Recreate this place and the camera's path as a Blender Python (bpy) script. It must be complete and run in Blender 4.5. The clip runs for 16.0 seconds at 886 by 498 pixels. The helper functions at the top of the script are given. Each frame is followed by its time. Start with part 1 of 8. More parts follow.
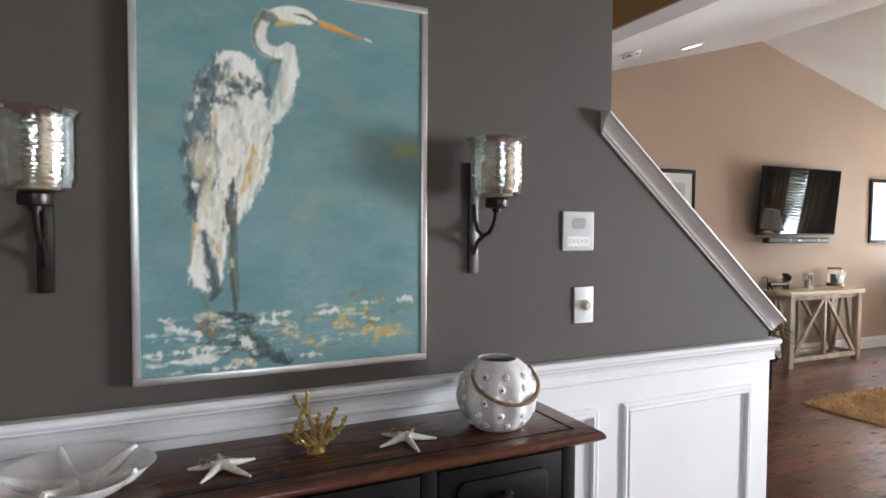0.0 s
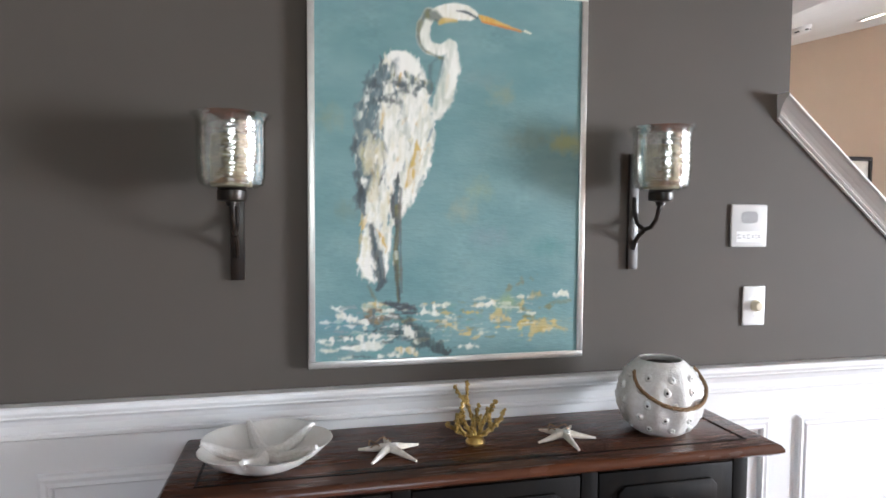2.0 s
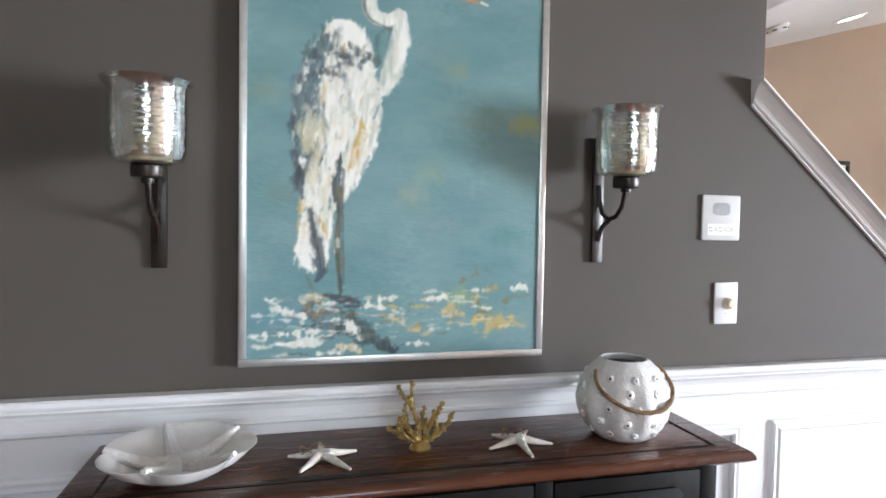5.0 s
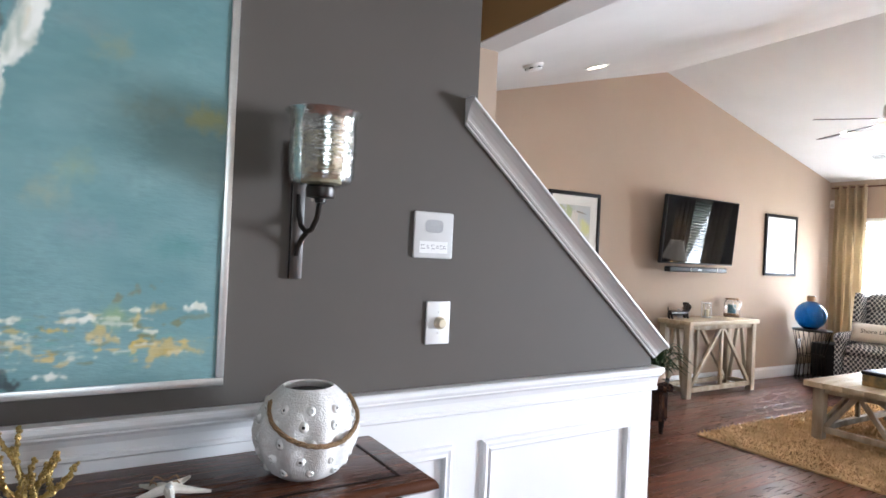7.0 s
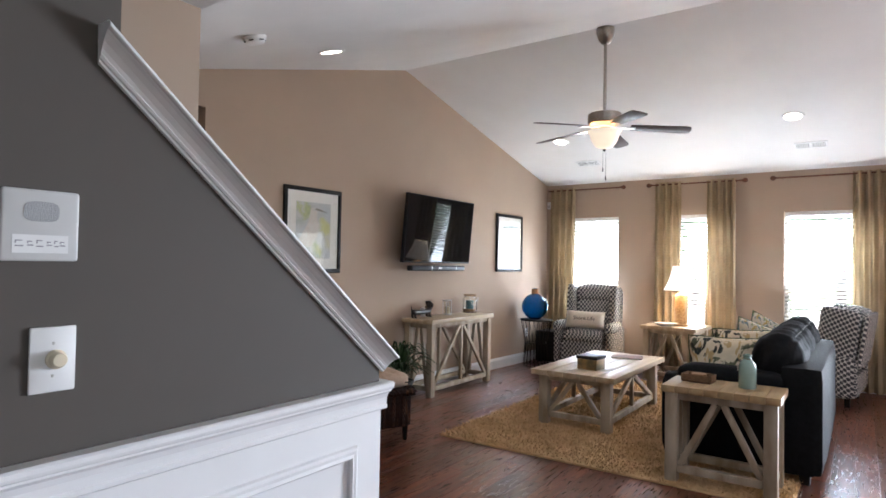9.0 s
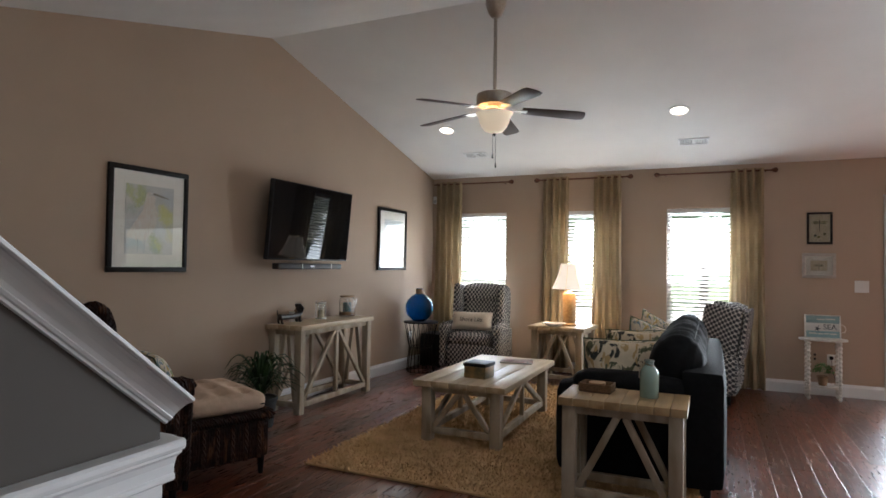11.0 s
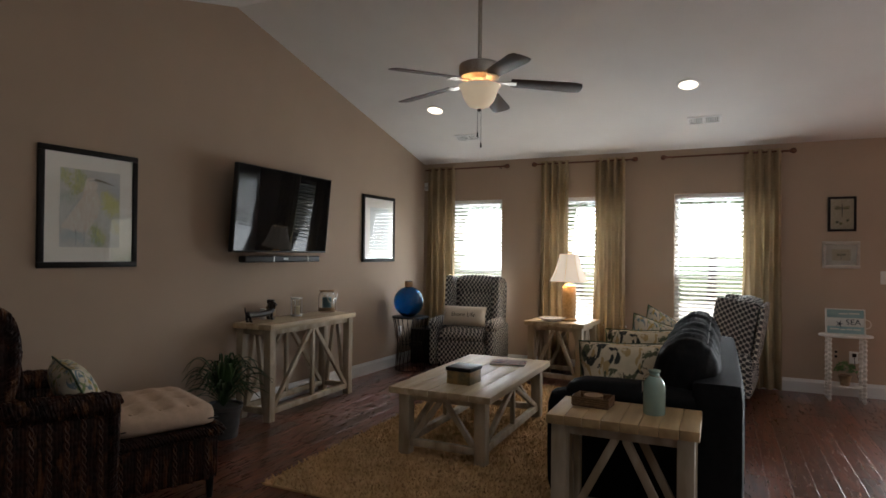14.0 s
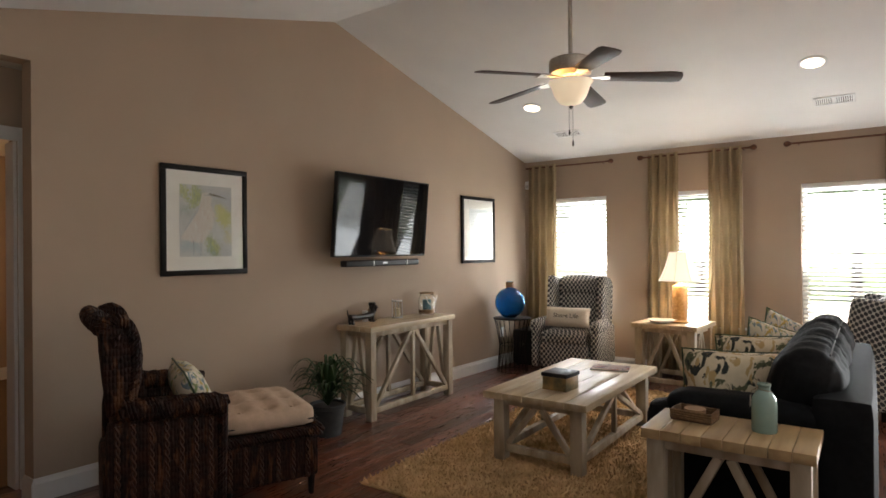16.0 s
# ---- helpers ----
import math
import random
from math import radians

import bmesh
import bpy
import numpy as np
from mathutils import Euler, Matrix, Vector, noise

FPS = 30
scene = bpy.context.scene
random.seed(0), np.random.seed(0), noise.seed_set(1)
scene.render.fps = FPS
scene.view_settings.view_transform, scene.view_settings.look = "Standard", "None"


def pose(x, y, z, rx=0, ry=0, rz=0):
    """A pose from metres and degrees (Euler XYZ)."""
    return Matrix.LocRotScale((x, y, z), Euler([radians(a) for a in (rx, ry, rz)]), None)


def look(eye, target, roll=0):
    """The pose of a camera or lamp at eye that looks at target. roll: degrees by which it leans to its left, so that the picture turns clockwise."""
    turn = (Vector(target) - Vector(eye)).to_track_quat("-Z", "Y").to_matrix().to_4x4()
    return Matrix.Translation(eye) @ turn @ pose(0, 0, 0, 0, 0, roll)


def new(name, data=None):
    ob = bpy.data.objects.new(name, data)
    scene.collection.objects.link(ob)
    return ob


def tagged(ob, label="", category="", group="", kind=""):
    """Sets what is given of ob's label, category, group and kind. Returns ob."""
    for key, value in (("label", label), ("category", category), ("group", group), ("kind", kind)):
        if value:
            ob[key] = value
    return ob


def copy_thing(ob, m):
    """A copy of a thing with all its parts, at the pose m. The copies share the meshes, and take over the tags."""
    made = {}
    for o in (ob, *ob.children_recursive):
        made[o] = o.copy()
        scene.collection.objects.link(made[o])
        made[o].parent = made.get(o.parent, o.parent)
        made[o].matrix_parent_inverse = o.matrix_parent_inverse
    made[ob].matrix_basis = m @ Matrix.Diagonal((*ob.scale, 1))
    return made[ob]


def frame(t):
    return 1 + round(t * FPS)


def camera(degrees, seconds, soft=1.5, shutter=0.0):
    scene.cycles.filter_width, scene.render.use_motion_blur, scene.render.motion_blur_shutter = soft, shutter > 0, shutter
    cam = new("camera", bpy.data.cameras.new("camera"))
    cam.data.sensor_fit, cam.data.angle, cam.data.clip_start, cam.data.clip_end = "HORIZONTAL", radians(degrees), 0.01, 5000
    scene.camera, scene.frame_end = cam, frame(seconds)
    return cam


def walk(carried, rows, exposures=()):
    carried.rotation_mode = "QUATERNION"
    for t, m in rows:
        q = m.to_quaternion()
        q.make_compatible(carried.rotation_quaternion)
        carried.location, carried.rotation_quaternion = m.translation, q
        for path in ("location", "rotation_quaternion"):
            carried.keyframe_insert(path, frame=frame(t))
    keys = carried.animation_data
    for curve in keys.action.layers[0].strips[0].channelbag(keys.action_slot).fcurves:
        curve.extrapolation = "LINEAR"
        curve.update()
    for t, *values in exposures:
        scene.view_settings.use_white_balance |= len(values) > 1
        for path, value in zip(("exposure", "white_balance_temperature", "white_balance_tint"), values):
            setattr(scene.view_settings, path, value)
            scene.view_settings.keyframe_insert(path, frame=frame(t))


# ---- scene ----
cam = camera(73.2, 16.0, soft=1.6, shutter=0.0)
PATH = [
    (0, (4.109, -8.724, 1.386), (2.298, -7.88, 1.311), 0.3),
    (0.5, (4.082, -8.77, 1.377), (2.233, -8.01, 1.308), 0.5),
    (1, (4.08, -8.79, 1.374), (2.19, -8.139, 1.302), 0.4),
    (1.5, (4.079, -8.798, 1.38), (2.156, -8.255, 1.295), 0.4),
    (2, (4.073, -8.807, 1.387), (2.126, -8.357, 1.287), 0.4),
    (2.5, (4.057, -8.828, 1.392), (2.099, -8.438, 1.28), 0.5),
    (3, (4.047, -8.846, 1.389), (2.08, -8.501, 1.273), 0.6),
    (3.2, (4.038, -8.862, 1.389), (2.072, -8.519, 1.27), 0.7),
    (5.3, (3.934, -8.647, 1.333), (2.021, -8.069, 1.266), 1.2),
    (5.5, (3.916, -8.621, 1.336), (2.025, -7.974, 1.268), 1.5),
    (6, (3.923, -8.492, 1.328), (2.069, -7.742, 1.288), 1.5),
    (6.5, (3.942, -8.391, 1.322), (2.148, -7.507, 1.317), 1.8),
    (7, (3.94, -8.332, 1.325), (2.241, -7.276, 1.336), 2.6),
    (7.5, (3.884, -8.248, 1.318), (2.314, -7.009, 1.347), 2.5),
    (8, (3.79, -8.177, 1.323), (2.389, -6.75, 1.361), 2.5),
    (8.5, (3.749, -8.113, 1.318), (2.503, -6.549, 1.36), 1.9),
    (9, (3.721, -7.928, 1.315), (2.574, -6.291, 1.363), 1.0),
    (9.5, (3.682, -7.753, 1.306), (2.617, -6.061, 1.36), 0.9),
    (9.7, (3.637, -7.686, 1.287), (2.61, -5.971, 1.351), 1.0),
    (11.8, (3.453, -7.181, 1.318), (2.696, -5.33, 1.351), 0.8),
    (12, (3.45, -7.144, 1.324), (2.7, -5.29, 1.352), 0.8),
    (12.5, (3.429, -7.046, 1.319), (2.689, -5.188, 1.344), 0.8),
    (13, (3.409, -6.953, 1.307), (2.659, -5.099, 1.331), 0.8),
    (13.5, (3.422, -6.899, 1.317), (2.637, -5.059, 1.335), 0.7),
    (14, (3.432, -6.822, 1.323), (2.591, -5.008, 1.338), 0.6),
    (14.5, (3.481, -6.78, 1.341), (2.55, -5.009, 1.352), 0.3),
    (15, (3.52, -6.776, 1.359), (2.502, -5.055, 1.365), -0.1),
    (15.5, (3.535, -6.763, 1.364), (2.438, -5.09, 1.37), -0.3),
    (16, (3.527, -6.728, 1.365), (2.364, -5.101, 1.37), -0.5),
]

EXPOSURES = [(0, 2.77, 6330, 14), (1, 3.00, 6330, 14), (2, 3.20, 6330, 14), (3.2, 3.28, 6330, 14), (5.5, 3.23, 6100, 13), (7, 3.14, 6000, 13), (8, 2.93, 5950, 13), (9, 2.46, 5950, 13), (9.7, 2.23, 6000, 13), (11.8, 1.11, 6300, 10), (13, 0.89, 6450, 10), (14.5, 0.89, 6670, 12), (15.2, 1.36, 6770, 12), (16, 1.80, 6920, 12)]
walk(cam, [(t, look(eye, target, roll)) for t, eye, target, roll in PATH], EXPOSURES)

# ---- place ----
# world: bright hazy summer sky
world = bpy.data.worlds.new("sky")
scene.world = world
world.use_nodes = True
wn = world.node_tree
sky = wn.nodes.new("ShaderNodeTexSky")
sky.sky_type = "NISHITA"
sky.sun_disc = False
sky.sun_elevation = radians(64.6)
sky.sun_rotation = radians(341.6)
wn.links.new(sky.outputs[0], wn.nodes["Background"].inputs[0])
wn.nodes["Background"].inputs[1].default_value = 0.15

sun_data = bpy.data.lights.new("sun", "SUN")
sun_data.energy, sun_data.angle, sun_data.color = 4.5, radians(0.6), (1, 0.95, 0.88)
sun = new("sun", sun_data)
sun.matrix_world = look((-3, 9, 20), (0, 0, 0))


def window_light(name, x, y, z, toward, w, h, watts, color=(0.93, 0.97, 1.0)):
    d = bpy.data.lights.new(name, "AREA")
    d.shape, d.size, d.size_y, d.energy, d.color = "RECTANGLE", w, h, watts, color
    o = new(name, d)
    o.matrix_world = look((x, y, z), (x + toward[0], y + toward[1], z + toward[2]))
    return o


def bulb(name, x, y, z, watts, color=(1.0, 0.79, 0.55), radius=0.05):
    d = bpy.data.lights.new(name, "POINT")
    d.energy, d.color, d.shadow_soft_size = watts, color, radius
    o = new(name, d)
    o.location = (x, y, z)
    return o


def spot(name, x, y, z, watts, color=(1.0, 0.8, 0.58)):
    d = bpy.data.lights.new(name, "SPOT")
    d.energy, d.color, d.spot_size, d.spot_blend, d.shadow_soft_size = watts, color, radians(125), 0.9, 0.06
    o = new(name, d)
    o.location = (x, y, z)
    return o


EAST = 7.6                       # inner face of the east wall
DW = (-8.85, -7.75, 0.9, 2.1)     # unseen dining window added in it for light: y and z
# daylight at the openings
for x, w in ((0.76, 0.54), (2.02, 0.28), (3.32, 0.62)):
    window_light("window_daylight", x, 0.084, 1.26, (0, -1, 0.4), w, 1.34, 30 * w, (0.84, 0.93, 1.0))
door_light = window_light("door_daylight", 6.05, 0.02, 1.02, (0, -1, 0), 1.72, 1.80, 60, (0.86, 0.94, 1.0))
door_light.data.spread = radians(98)
# added fill for the dining wall, through the unseen east window
window_light("dining_fill_light", EAST - 0.1, (DW[0] + DW[1]) / 2, 1.5, (-1, 0, 0), 1.05, 1.15, 4.0, (0.88, 0.95, 1.0))
bulb("lamp_bulb", 1.995, -0.56, 1.17, 3.6)
bulb("fan_bulb", 1.988, -3.16, 2.41, 2.4, (1, 0.66, 0.38), 0.04)
bulb("bedroom_bulb", -3.0, -5.2, 1.6, 5, (1, 0.6, 0.3), 0.1)
for x, y, z, w in ((0.762, -1.29, 2.78, 2.2), (3.18, -1.29, 2.78, 2.2), (0.56, -4.88, 2.82, 0.5)):
    spot("downlight_bulb", x, y, z, w)


# ---- materials ----
def rgb(c):
    return (*c, 1.0)


def mat(name, base, second=None, scale=6.0, rough=0.6, metal=0.0, bump=0.0, bump_scale=80.0, stretch=(1, 1, 1), coat=0.0, spec=0.5, per_piece=0.0, sheen=0.0, rough2=None):
    """A node material: two tones mixed by noise at two scales, bump, and an optional tone per piece."""
    m = bpy.data.materials.new(name)
    m.use_nodes = True
    t = m.node_tree
    b = t.nodes["Principled BSDF"]
    b.inputs["Roughness"].default_value = rough
    b.inputs["Metallic"].default_value = metal
    b.inputs["Coat Weight"].default_value = coat
    b.inputs["Coat Roughness"].default_value = 0.15
    b.inputs["Specular IOR Level"].default_value = spec
    b.inputs["Sheen Weight"].default_value = sheen
    if second is None:
        second = tuple(v * 0.9 for v in base)
    co = t.nodes.new("ShaderNodeTexCoord")
    mp = t.nodes.new("ShaderNodeMapping")
    mp.inputs["Scale"].default_value = stretch
    t.links.new(co.outputs["Object"], mp.inputs[0])
    n1 = t.nodes.new("ShaderNodeTexNoise")
    n1.inputs["Scale"].default_value, n1.inputs["Detail"].default_value = scale, 5
    t.links.new(mp.outputs[0], n1.inputs["Vector"])
    rp = t.nodes.new("ShaderNodeValToRGB")
    rp.color_ramp.elements[0].position, rp.color_ramp.elements[1].position = 0.34, 0.66
    rp.color_ramp.elements[0].color, rp.color_ramp.elements[1].color = rgb(base), rgb(second)
    t.links.new(n1.outputs["Fac"], rp.inputs[0])
    out = rp.outputs[0]
    if per_piece:
        oi = t.nodes.new("ShaderNodeObjectInfo")
        mr = t.nodes.new("ShaderNodeMapRange")
        mr.inputs["To Min"].default_value, mr.inputs["To Max"].default_value = 1 - per_piece, 1 + per_piece
        t.links.new(oi.outputs["Random"], mr.inputs[0])
        hs = t.nodes.new("ShaderNodeHueSaturation")
        t.links.new(mr.outputs[0], hs.inputs["Value"])
        t.links.new(out, hs.inputs["Color"])
        out = hs.outputs[0]
    t.links.new(out, b.inputs["Base Color"])
    if rough2 is not None:
        m2 = t.nodes.new("ShaderNodeMapRange")
        m2.inputs["To Min"].default_value, m2.inputs["To Max"].default_value = rough, rough2
        n3 = t.nodes.new("ShaderNodeTexNoise")
        n3.inputs["Scale"].default_value = scale * 2.3
        t.links.new(mp.outputs[0], n3.inputs["Vector"])
        t.links.new(n3.outputs["Fac"], m2.inputs[0])
        t.links.new(m2.outputs[0], b.inputs["Roughness"])
    if bump:
        n2 = t.nodes.new("ShaderNodeTexNoise")
        n2.inputs["Scale"].default_value, n2.inputs["Detail"].default_value = bump_scale, 3
        t.links.new(mp.outputs[0], n2.inputs["Vector"])
        bp = t.nodes.new("ShaderNodeBump")
        bp.inputs["Strength"].default_value, bp.inputs["Distance"].default_value = bump, 0.004
        t.links.new(n2.outputs["Fac"], bp.inputs["Height"])
        t.links.new(bp.outputs[0], b.inputs["Normal"])
    return m


def glow(name, color, strength):
    m = bpy.data.materials.new(name)
    m.use_nodes = True
    b = m.node_tree.nodes["Principled BSDF"]
    b.inputs["Base Color"].default_value = rgb(color)
    b.inputs["Emission Color"].default_value = rgb(color)
    b.inputs["Emission Strength"].default_value = strength
    return m


def glass(name, color=(1, 1, 1), rough=0.02, ior=1.45):
    m = bpy.data.materials.new(name)
    m.use_nodes = True
    b = m.node_tree.nodes["Principled BSDF"]
    b.inputs["Base Color"].default_value = rgb(color)
    b.inputs["Roughness"].default_value = rough
    b.inputs["IOR"].default_value = ior
    b.inputs["Transmission Weight"].default_value = 1.0
    return m


M_BEIGE = mat("beige_wall_paint", (0.45, 0.345, 0.262), (0.43, 0.33, 0.25), 1.5, 0.75, bump=0.05, bump_scale=160, spec=0.25)
M_GREY = mat("grey_wall_paint", (0.092, 0.078, 0.067), (0.084, 0.072, 0.062), 1.5, 0.7, bump=0.05, bump_scale=160, spec=0.3)
M_OCHRE = mat("ochre_wall_paint", (0.42, 0.27, 0.12), (0.40, 0.255, 0.11), 1.5, 0.75, bump=0.05, bump_scale=160, spec=0.25)
M_CEIL = mat("ceiling_white_paint", (0.74, 0.72, 0.69), (0.70, 0.68, 0.65), 2.0, 0.85, bump=0.12, bump_scale=120, spec=0.2)
M_TRIM = mat("white_trim_paint", (0.78, 0.775, 0.77), (0.74, 0.735, 0.73), 3.0, 0.35, bump=0.02, bump_scale=60)
M_SUBFLOOR = mat("dark_floor_joint", (0.05, 0.03, 0.02), (0.04, 0.025, 0.018), 5, 0.7)
M_PLASTIC = mat("white_plastic", (0.75, 0.745, 0.73), (0.73, 0.725, 0.71), 20, 0.4)
M_GLASS = glass("clear_glass")
M_DARKFRAME = mat("black_frame_wood", (0.008, 0.0065, 0.006), (0.014, 0.011, 0.009), 30, 0.45, bump=0.05, spec=0.2)
M_NICKEL = mat("brushed_nickel", (0.42, 0.38, 0.33), (0.36, 0.32, 0.28), 60, 0.32, 1.0)
M_SILVER = mat("silver_frame", (0.62, 0.61, 0.58), (0.55, 0.54, 0.52), 40, 0.35, 0.85)
M_IRON = mat("bronzed_iron", (0.010, 0.008, 0.007), (0.028, 0.018, 0.012), 25, 0.36, 0.25, bump=0.1)
M_BLACK = mat("black_plastic", (0.008, 0.008, 0.009), (0.011, 0.011, 0.012), 20, 0.45, spec=0.25)
M_WHITEWASH = mat("whitewashed_wood", (0.50, 0.42, 0.31), (0.30, 0.225, 0.14), 11, 0.6, bump=0.3, bump_scale=40, stretch=(1, 1, 0.25))
M_WHITEWASH_TOP = mat("whitewashed_plank", (0.58, 0.48, 0.335), (0.40, 0.29, 0.165), 14, 0.4, bump=0.25, bump_scale=40, stretch=(1, 0.12, 1), per_piece=0.08)


# ---- mesh helpers ----
def add_box(bm, lo, hi, m=None):
    x0, y0, z0 = lo
    x1, y1, z1 = hi
    v = [bm.verts.new(p) for p in ((x0, y0, z0), (x1, y0, z0), (x1, y1, z0), (x0, y1, z0), (x0, y0, z1), (x1, y0, z1), (x1, y1, z1), (x0, y1, z1))]
    if m is not None:
        for q in v:
            q.co = m @ q.co
    for f in ((3, 2, 1, 0), (4, 5, 6, 7), (0, 1, 5, 4), (1, 2, 6, 5), (2, 3, 7, 6), (3, 0, 4, 7)):
        bm.faces.new([v[i] for i in f])
    return v


def prism(bm, pts, axis, a, b, m=None):
    """A flat outline extruded along an axis from a to b. The outline is in the two other axes, in order."""
    def at(p, s):
        q = list(p)
        q.insert("xyz".index(axis), s)
        q = Vector(q)
        return m @ q if m is not None else q
    va, vb = [bm.verts.new(at(p, a)) for p in pts], [bm.verts.new(at(p, b)) for p in pts]
    n = len(pts)
    bm.faces.new(va[::-1])
    bm.faces.new(vb)
    for i in range(n):
        bm.faces.new([va[i], va[(i + 1) % n], vb[(i + 1) % n], vb[i]])
    return va + vb


def lathe(bm, profile, seg=24, m=None, wave=None):
    """Rings (r, z) turned about z; closed with caps where the first or last r is above 0."""
    rings = []
    for r, z in profile:
        if r < 1e-5:
            ring = [bm.verts.new((0, 0, z))]
        else:
            ring = []
            for k in range(seg):
                a = 2 * math.pi * k / seg
                rr = r * (wave(a, z) if wave else 1)
                ring.append(bm.verts.new((rr * math.cos(a), rr * math.sin(a), z)))
        rings.append(ring)
    for p, q in zip(rings, rings[1:]):
        for k in range(seg):
            a, b = p[k % len(p)], p[(k + 1) % len(p)]
            c, d = q[(k + 1) % len(q)], q[k % len(q)]
            f = list(dict.fromkeys([a, b, c, d]))
            if len(f) > 2:
                bm.faces.new(f)
    for ring, flip in ((rings[0], True), (rings[-1], False)):
        if len(ring) > 1:
            bm.faces.new(ring[::-1] if flip else ring)
    if m is not None:
        for ring in rings:
            for v in ring:
                v.co = m @ v.co


def tube(bm, pts, r, seg=8, closed=False):
    pts = [Vector(p) for p in pts]
    n, rings = len(pts), []
    radii = r if isinstance(r, (list, tuple)) else [r] * n
    side = None
    for i, p in enumerate(pts):
        a, b = pts[i - 1 if i or closed else 0], pts[(i + 1) % n if i < n - 1 or closed else n - 1]
        d = (b - a).normalized()
        if side is None:
            side = d.orthogonal().normalized()
        side = (side - d * side.dot(d)).normalized()
        up = d.cross(side)
        rings.append([bm.verts.new(p + radii[i] * (math.cos(2 * math.pi * k / seg) * side + math.sin(2 * math.pi * k / seg) * up)) for k in range(seg)])
    pairs = list(zip(rings, rings[1:])) + ([(rings[-1], rings[0])] if closed else [])
    for p, q in pairs:
        for k in range(seg):
            bm.faces.new([p[k], p[(k + 1) % seg], q[(k + 1) % seg], q[k]])
    if not closed:
        bm.faces.new(rings[0][::-1])
        bm.faces.new(rings[-1])


def bevelled(bm, width=0.004, seg=2):
    bmesh.ops.recalc_face_normals(bm, faces=bm.faces)
    edges = [e for e in bm.edges if len(e.link_faces) == 2 and e.calc_face_angle(0) > 0.6]
    bmesh.ops.bevel(bm, geom=edges, offset=width, segments=seg, affect="EDGES", profile=0.5, clamp_overlap=True)
    return bm


def boxes(*pairs, bevel=0.0, seg=2):
    bm = bmesh.new()
    for lo, hi in pairs:
        add_box(bm, lo, hi)
    if bevel:
        bevelled(bm, bevel, seg)
    return bm


def mesh_of(name, bm, material, smooth=True, sharp=35):
    bmesh.ops.recalc_face_normals(bm, faces=bm.faces)
    me = bpy.data.meshes.new(name)
    bm.to_mesh(me)
    bm.free()
    for m in material if isinstance(material, (list, tuple)) else (material,):
        me.materials.append(m)
    if smooth:
        me.polygons.foreach_set("use_smooth", [True] * len(me.polygons))
        me.set_sharp_from_angle(angle=radians(sharp))
    return me


def part(name, bm, material, parent=None, label="", m=None, smooth=True, sharp=35):
    ob = new(name, mesh_of(name, bm, material, smooth, sharp))
    if m is not None:
        ob.matrix_basis = m
    if parent is not None:
        ob.parent = parent
    return tagged(ob, label)


def thing(name, m, label, category, group=""):
    ob = new(name)
    ob.empty_display_size = 0.1
    ob.matrix_basis = m
    return tagged(ob, label, category, group)


def piece(name, me, parent, m):
    ob = new(name, me)
    ob.matrix_basis = m
    ob.parent = parent
    return ob


def structure(name, bm, material, label, category, smooth=False):
    return tagged(part(name, bm, material, smooth=smooth), label, category, kind="structure")


def bar(bm, p, q, w, d, normal=(0, 1, 0)):
    """A square timber from p to q, w wide across and d deep along the normal."""
    p, q, n = Vector(p), Vector(q), Vector(normal).normalized()
    l = q - p
    z = l.normalized()
    n = (n - z * n.dot(z)).normalized()
    x = n.cross(z)
    m = Matrix.Translation(p) @ Matrix((x, n, z)).transposed().to_4x4()
    add_box(bm, (-w / 2, -d / 2, 0), (w / 2, d / 2, l.length), m)


# ---- the structure ----
G = 2.45          # face of the grey dining wall
RIDGE_Y, RIDGE_Z, EAVE = -3.16, 3.30, 2.455
NEAR_Y = -6.40    # living-room side of the header
DIN_CEIL = 2.74
ST_X = 1.31       # far wall of the stairs

floor = structure("floor", boxes(((-0.62, -11.1, -0.12), (EAST, 0.0, -0.012))), M_SUBFLOOR, "reddish-brown hand-scraped wood plank floor", "floor")

# window wall with three windows and a sliding door
WINS = [(0.15, 1.05), (1.58, 2.48), (2.99, 3.89)]
SILL, HEAD = 0.55, 1.985
DOOR_X0, DOOR_X1, DOOR_H = 5.108, 6.98, 1.975
bm = bmesh.new()
edges = [-0.12] + [v for w in WINS for v in w] + [DOOR_X0, DOOR_X1, EAST + 0.12]
for i in range(0, len(edges), 2):
    add_box(bm, (edges[i], 0, -0.012), (edges[i + 1], 0.16, 2.5))
for x0, x1 in WINS:
    add_box(bm, (x0, 0, -0.012), (x1, 0.16, SILL))
    add_box(bm, (x0, 0, HEAD), (x1, 0.16, 2.5))
add_box(bm, (DOOR_X0, 0, DOOR_H), (DOOR_X1, 0.16, 2.5))
structure("wall_north", bm, M_BEIGE, "beige painted wall with three windows and a glass door", "wall")

# television wall with the hall opening; it runs a little out of square
OPEN_Y1, OPEN_H, SKEW = -5.375, 2.43, 0.04


def lean_west(bm):
    for v in bm.verts:
        v.co.x += SKEW * v.co.y
    return bm



bm = bmesh.new()
slope_n = (RIDGE_Z - 2.44) / (RIDGE_Y - NEAR_Y)
prism(bm, [(OPEN_Y1, -0.012), (0.0, -0.012), (0.0, EAVE + 0.02), (RIDGE_Y, RIDGE_Z + 0.02), (OPEN_Y1, RIDGE_Z + 0.02 - slope_n * (RIDGE_Y - OPEN_Y1))], "x", -0.12, 0.0)
prism(bm, [(NEAR_Y, OPEN_H), (OPEN_Y1, OPEN_H), (OPEN_Y1, RIDGE_Z + 0.02 - slope_n * (RIDGE_Y - OPEN_Y1)), (NEAR_Y, 2.46)], "x", -0.12, 0.0)
lean_west(bm)
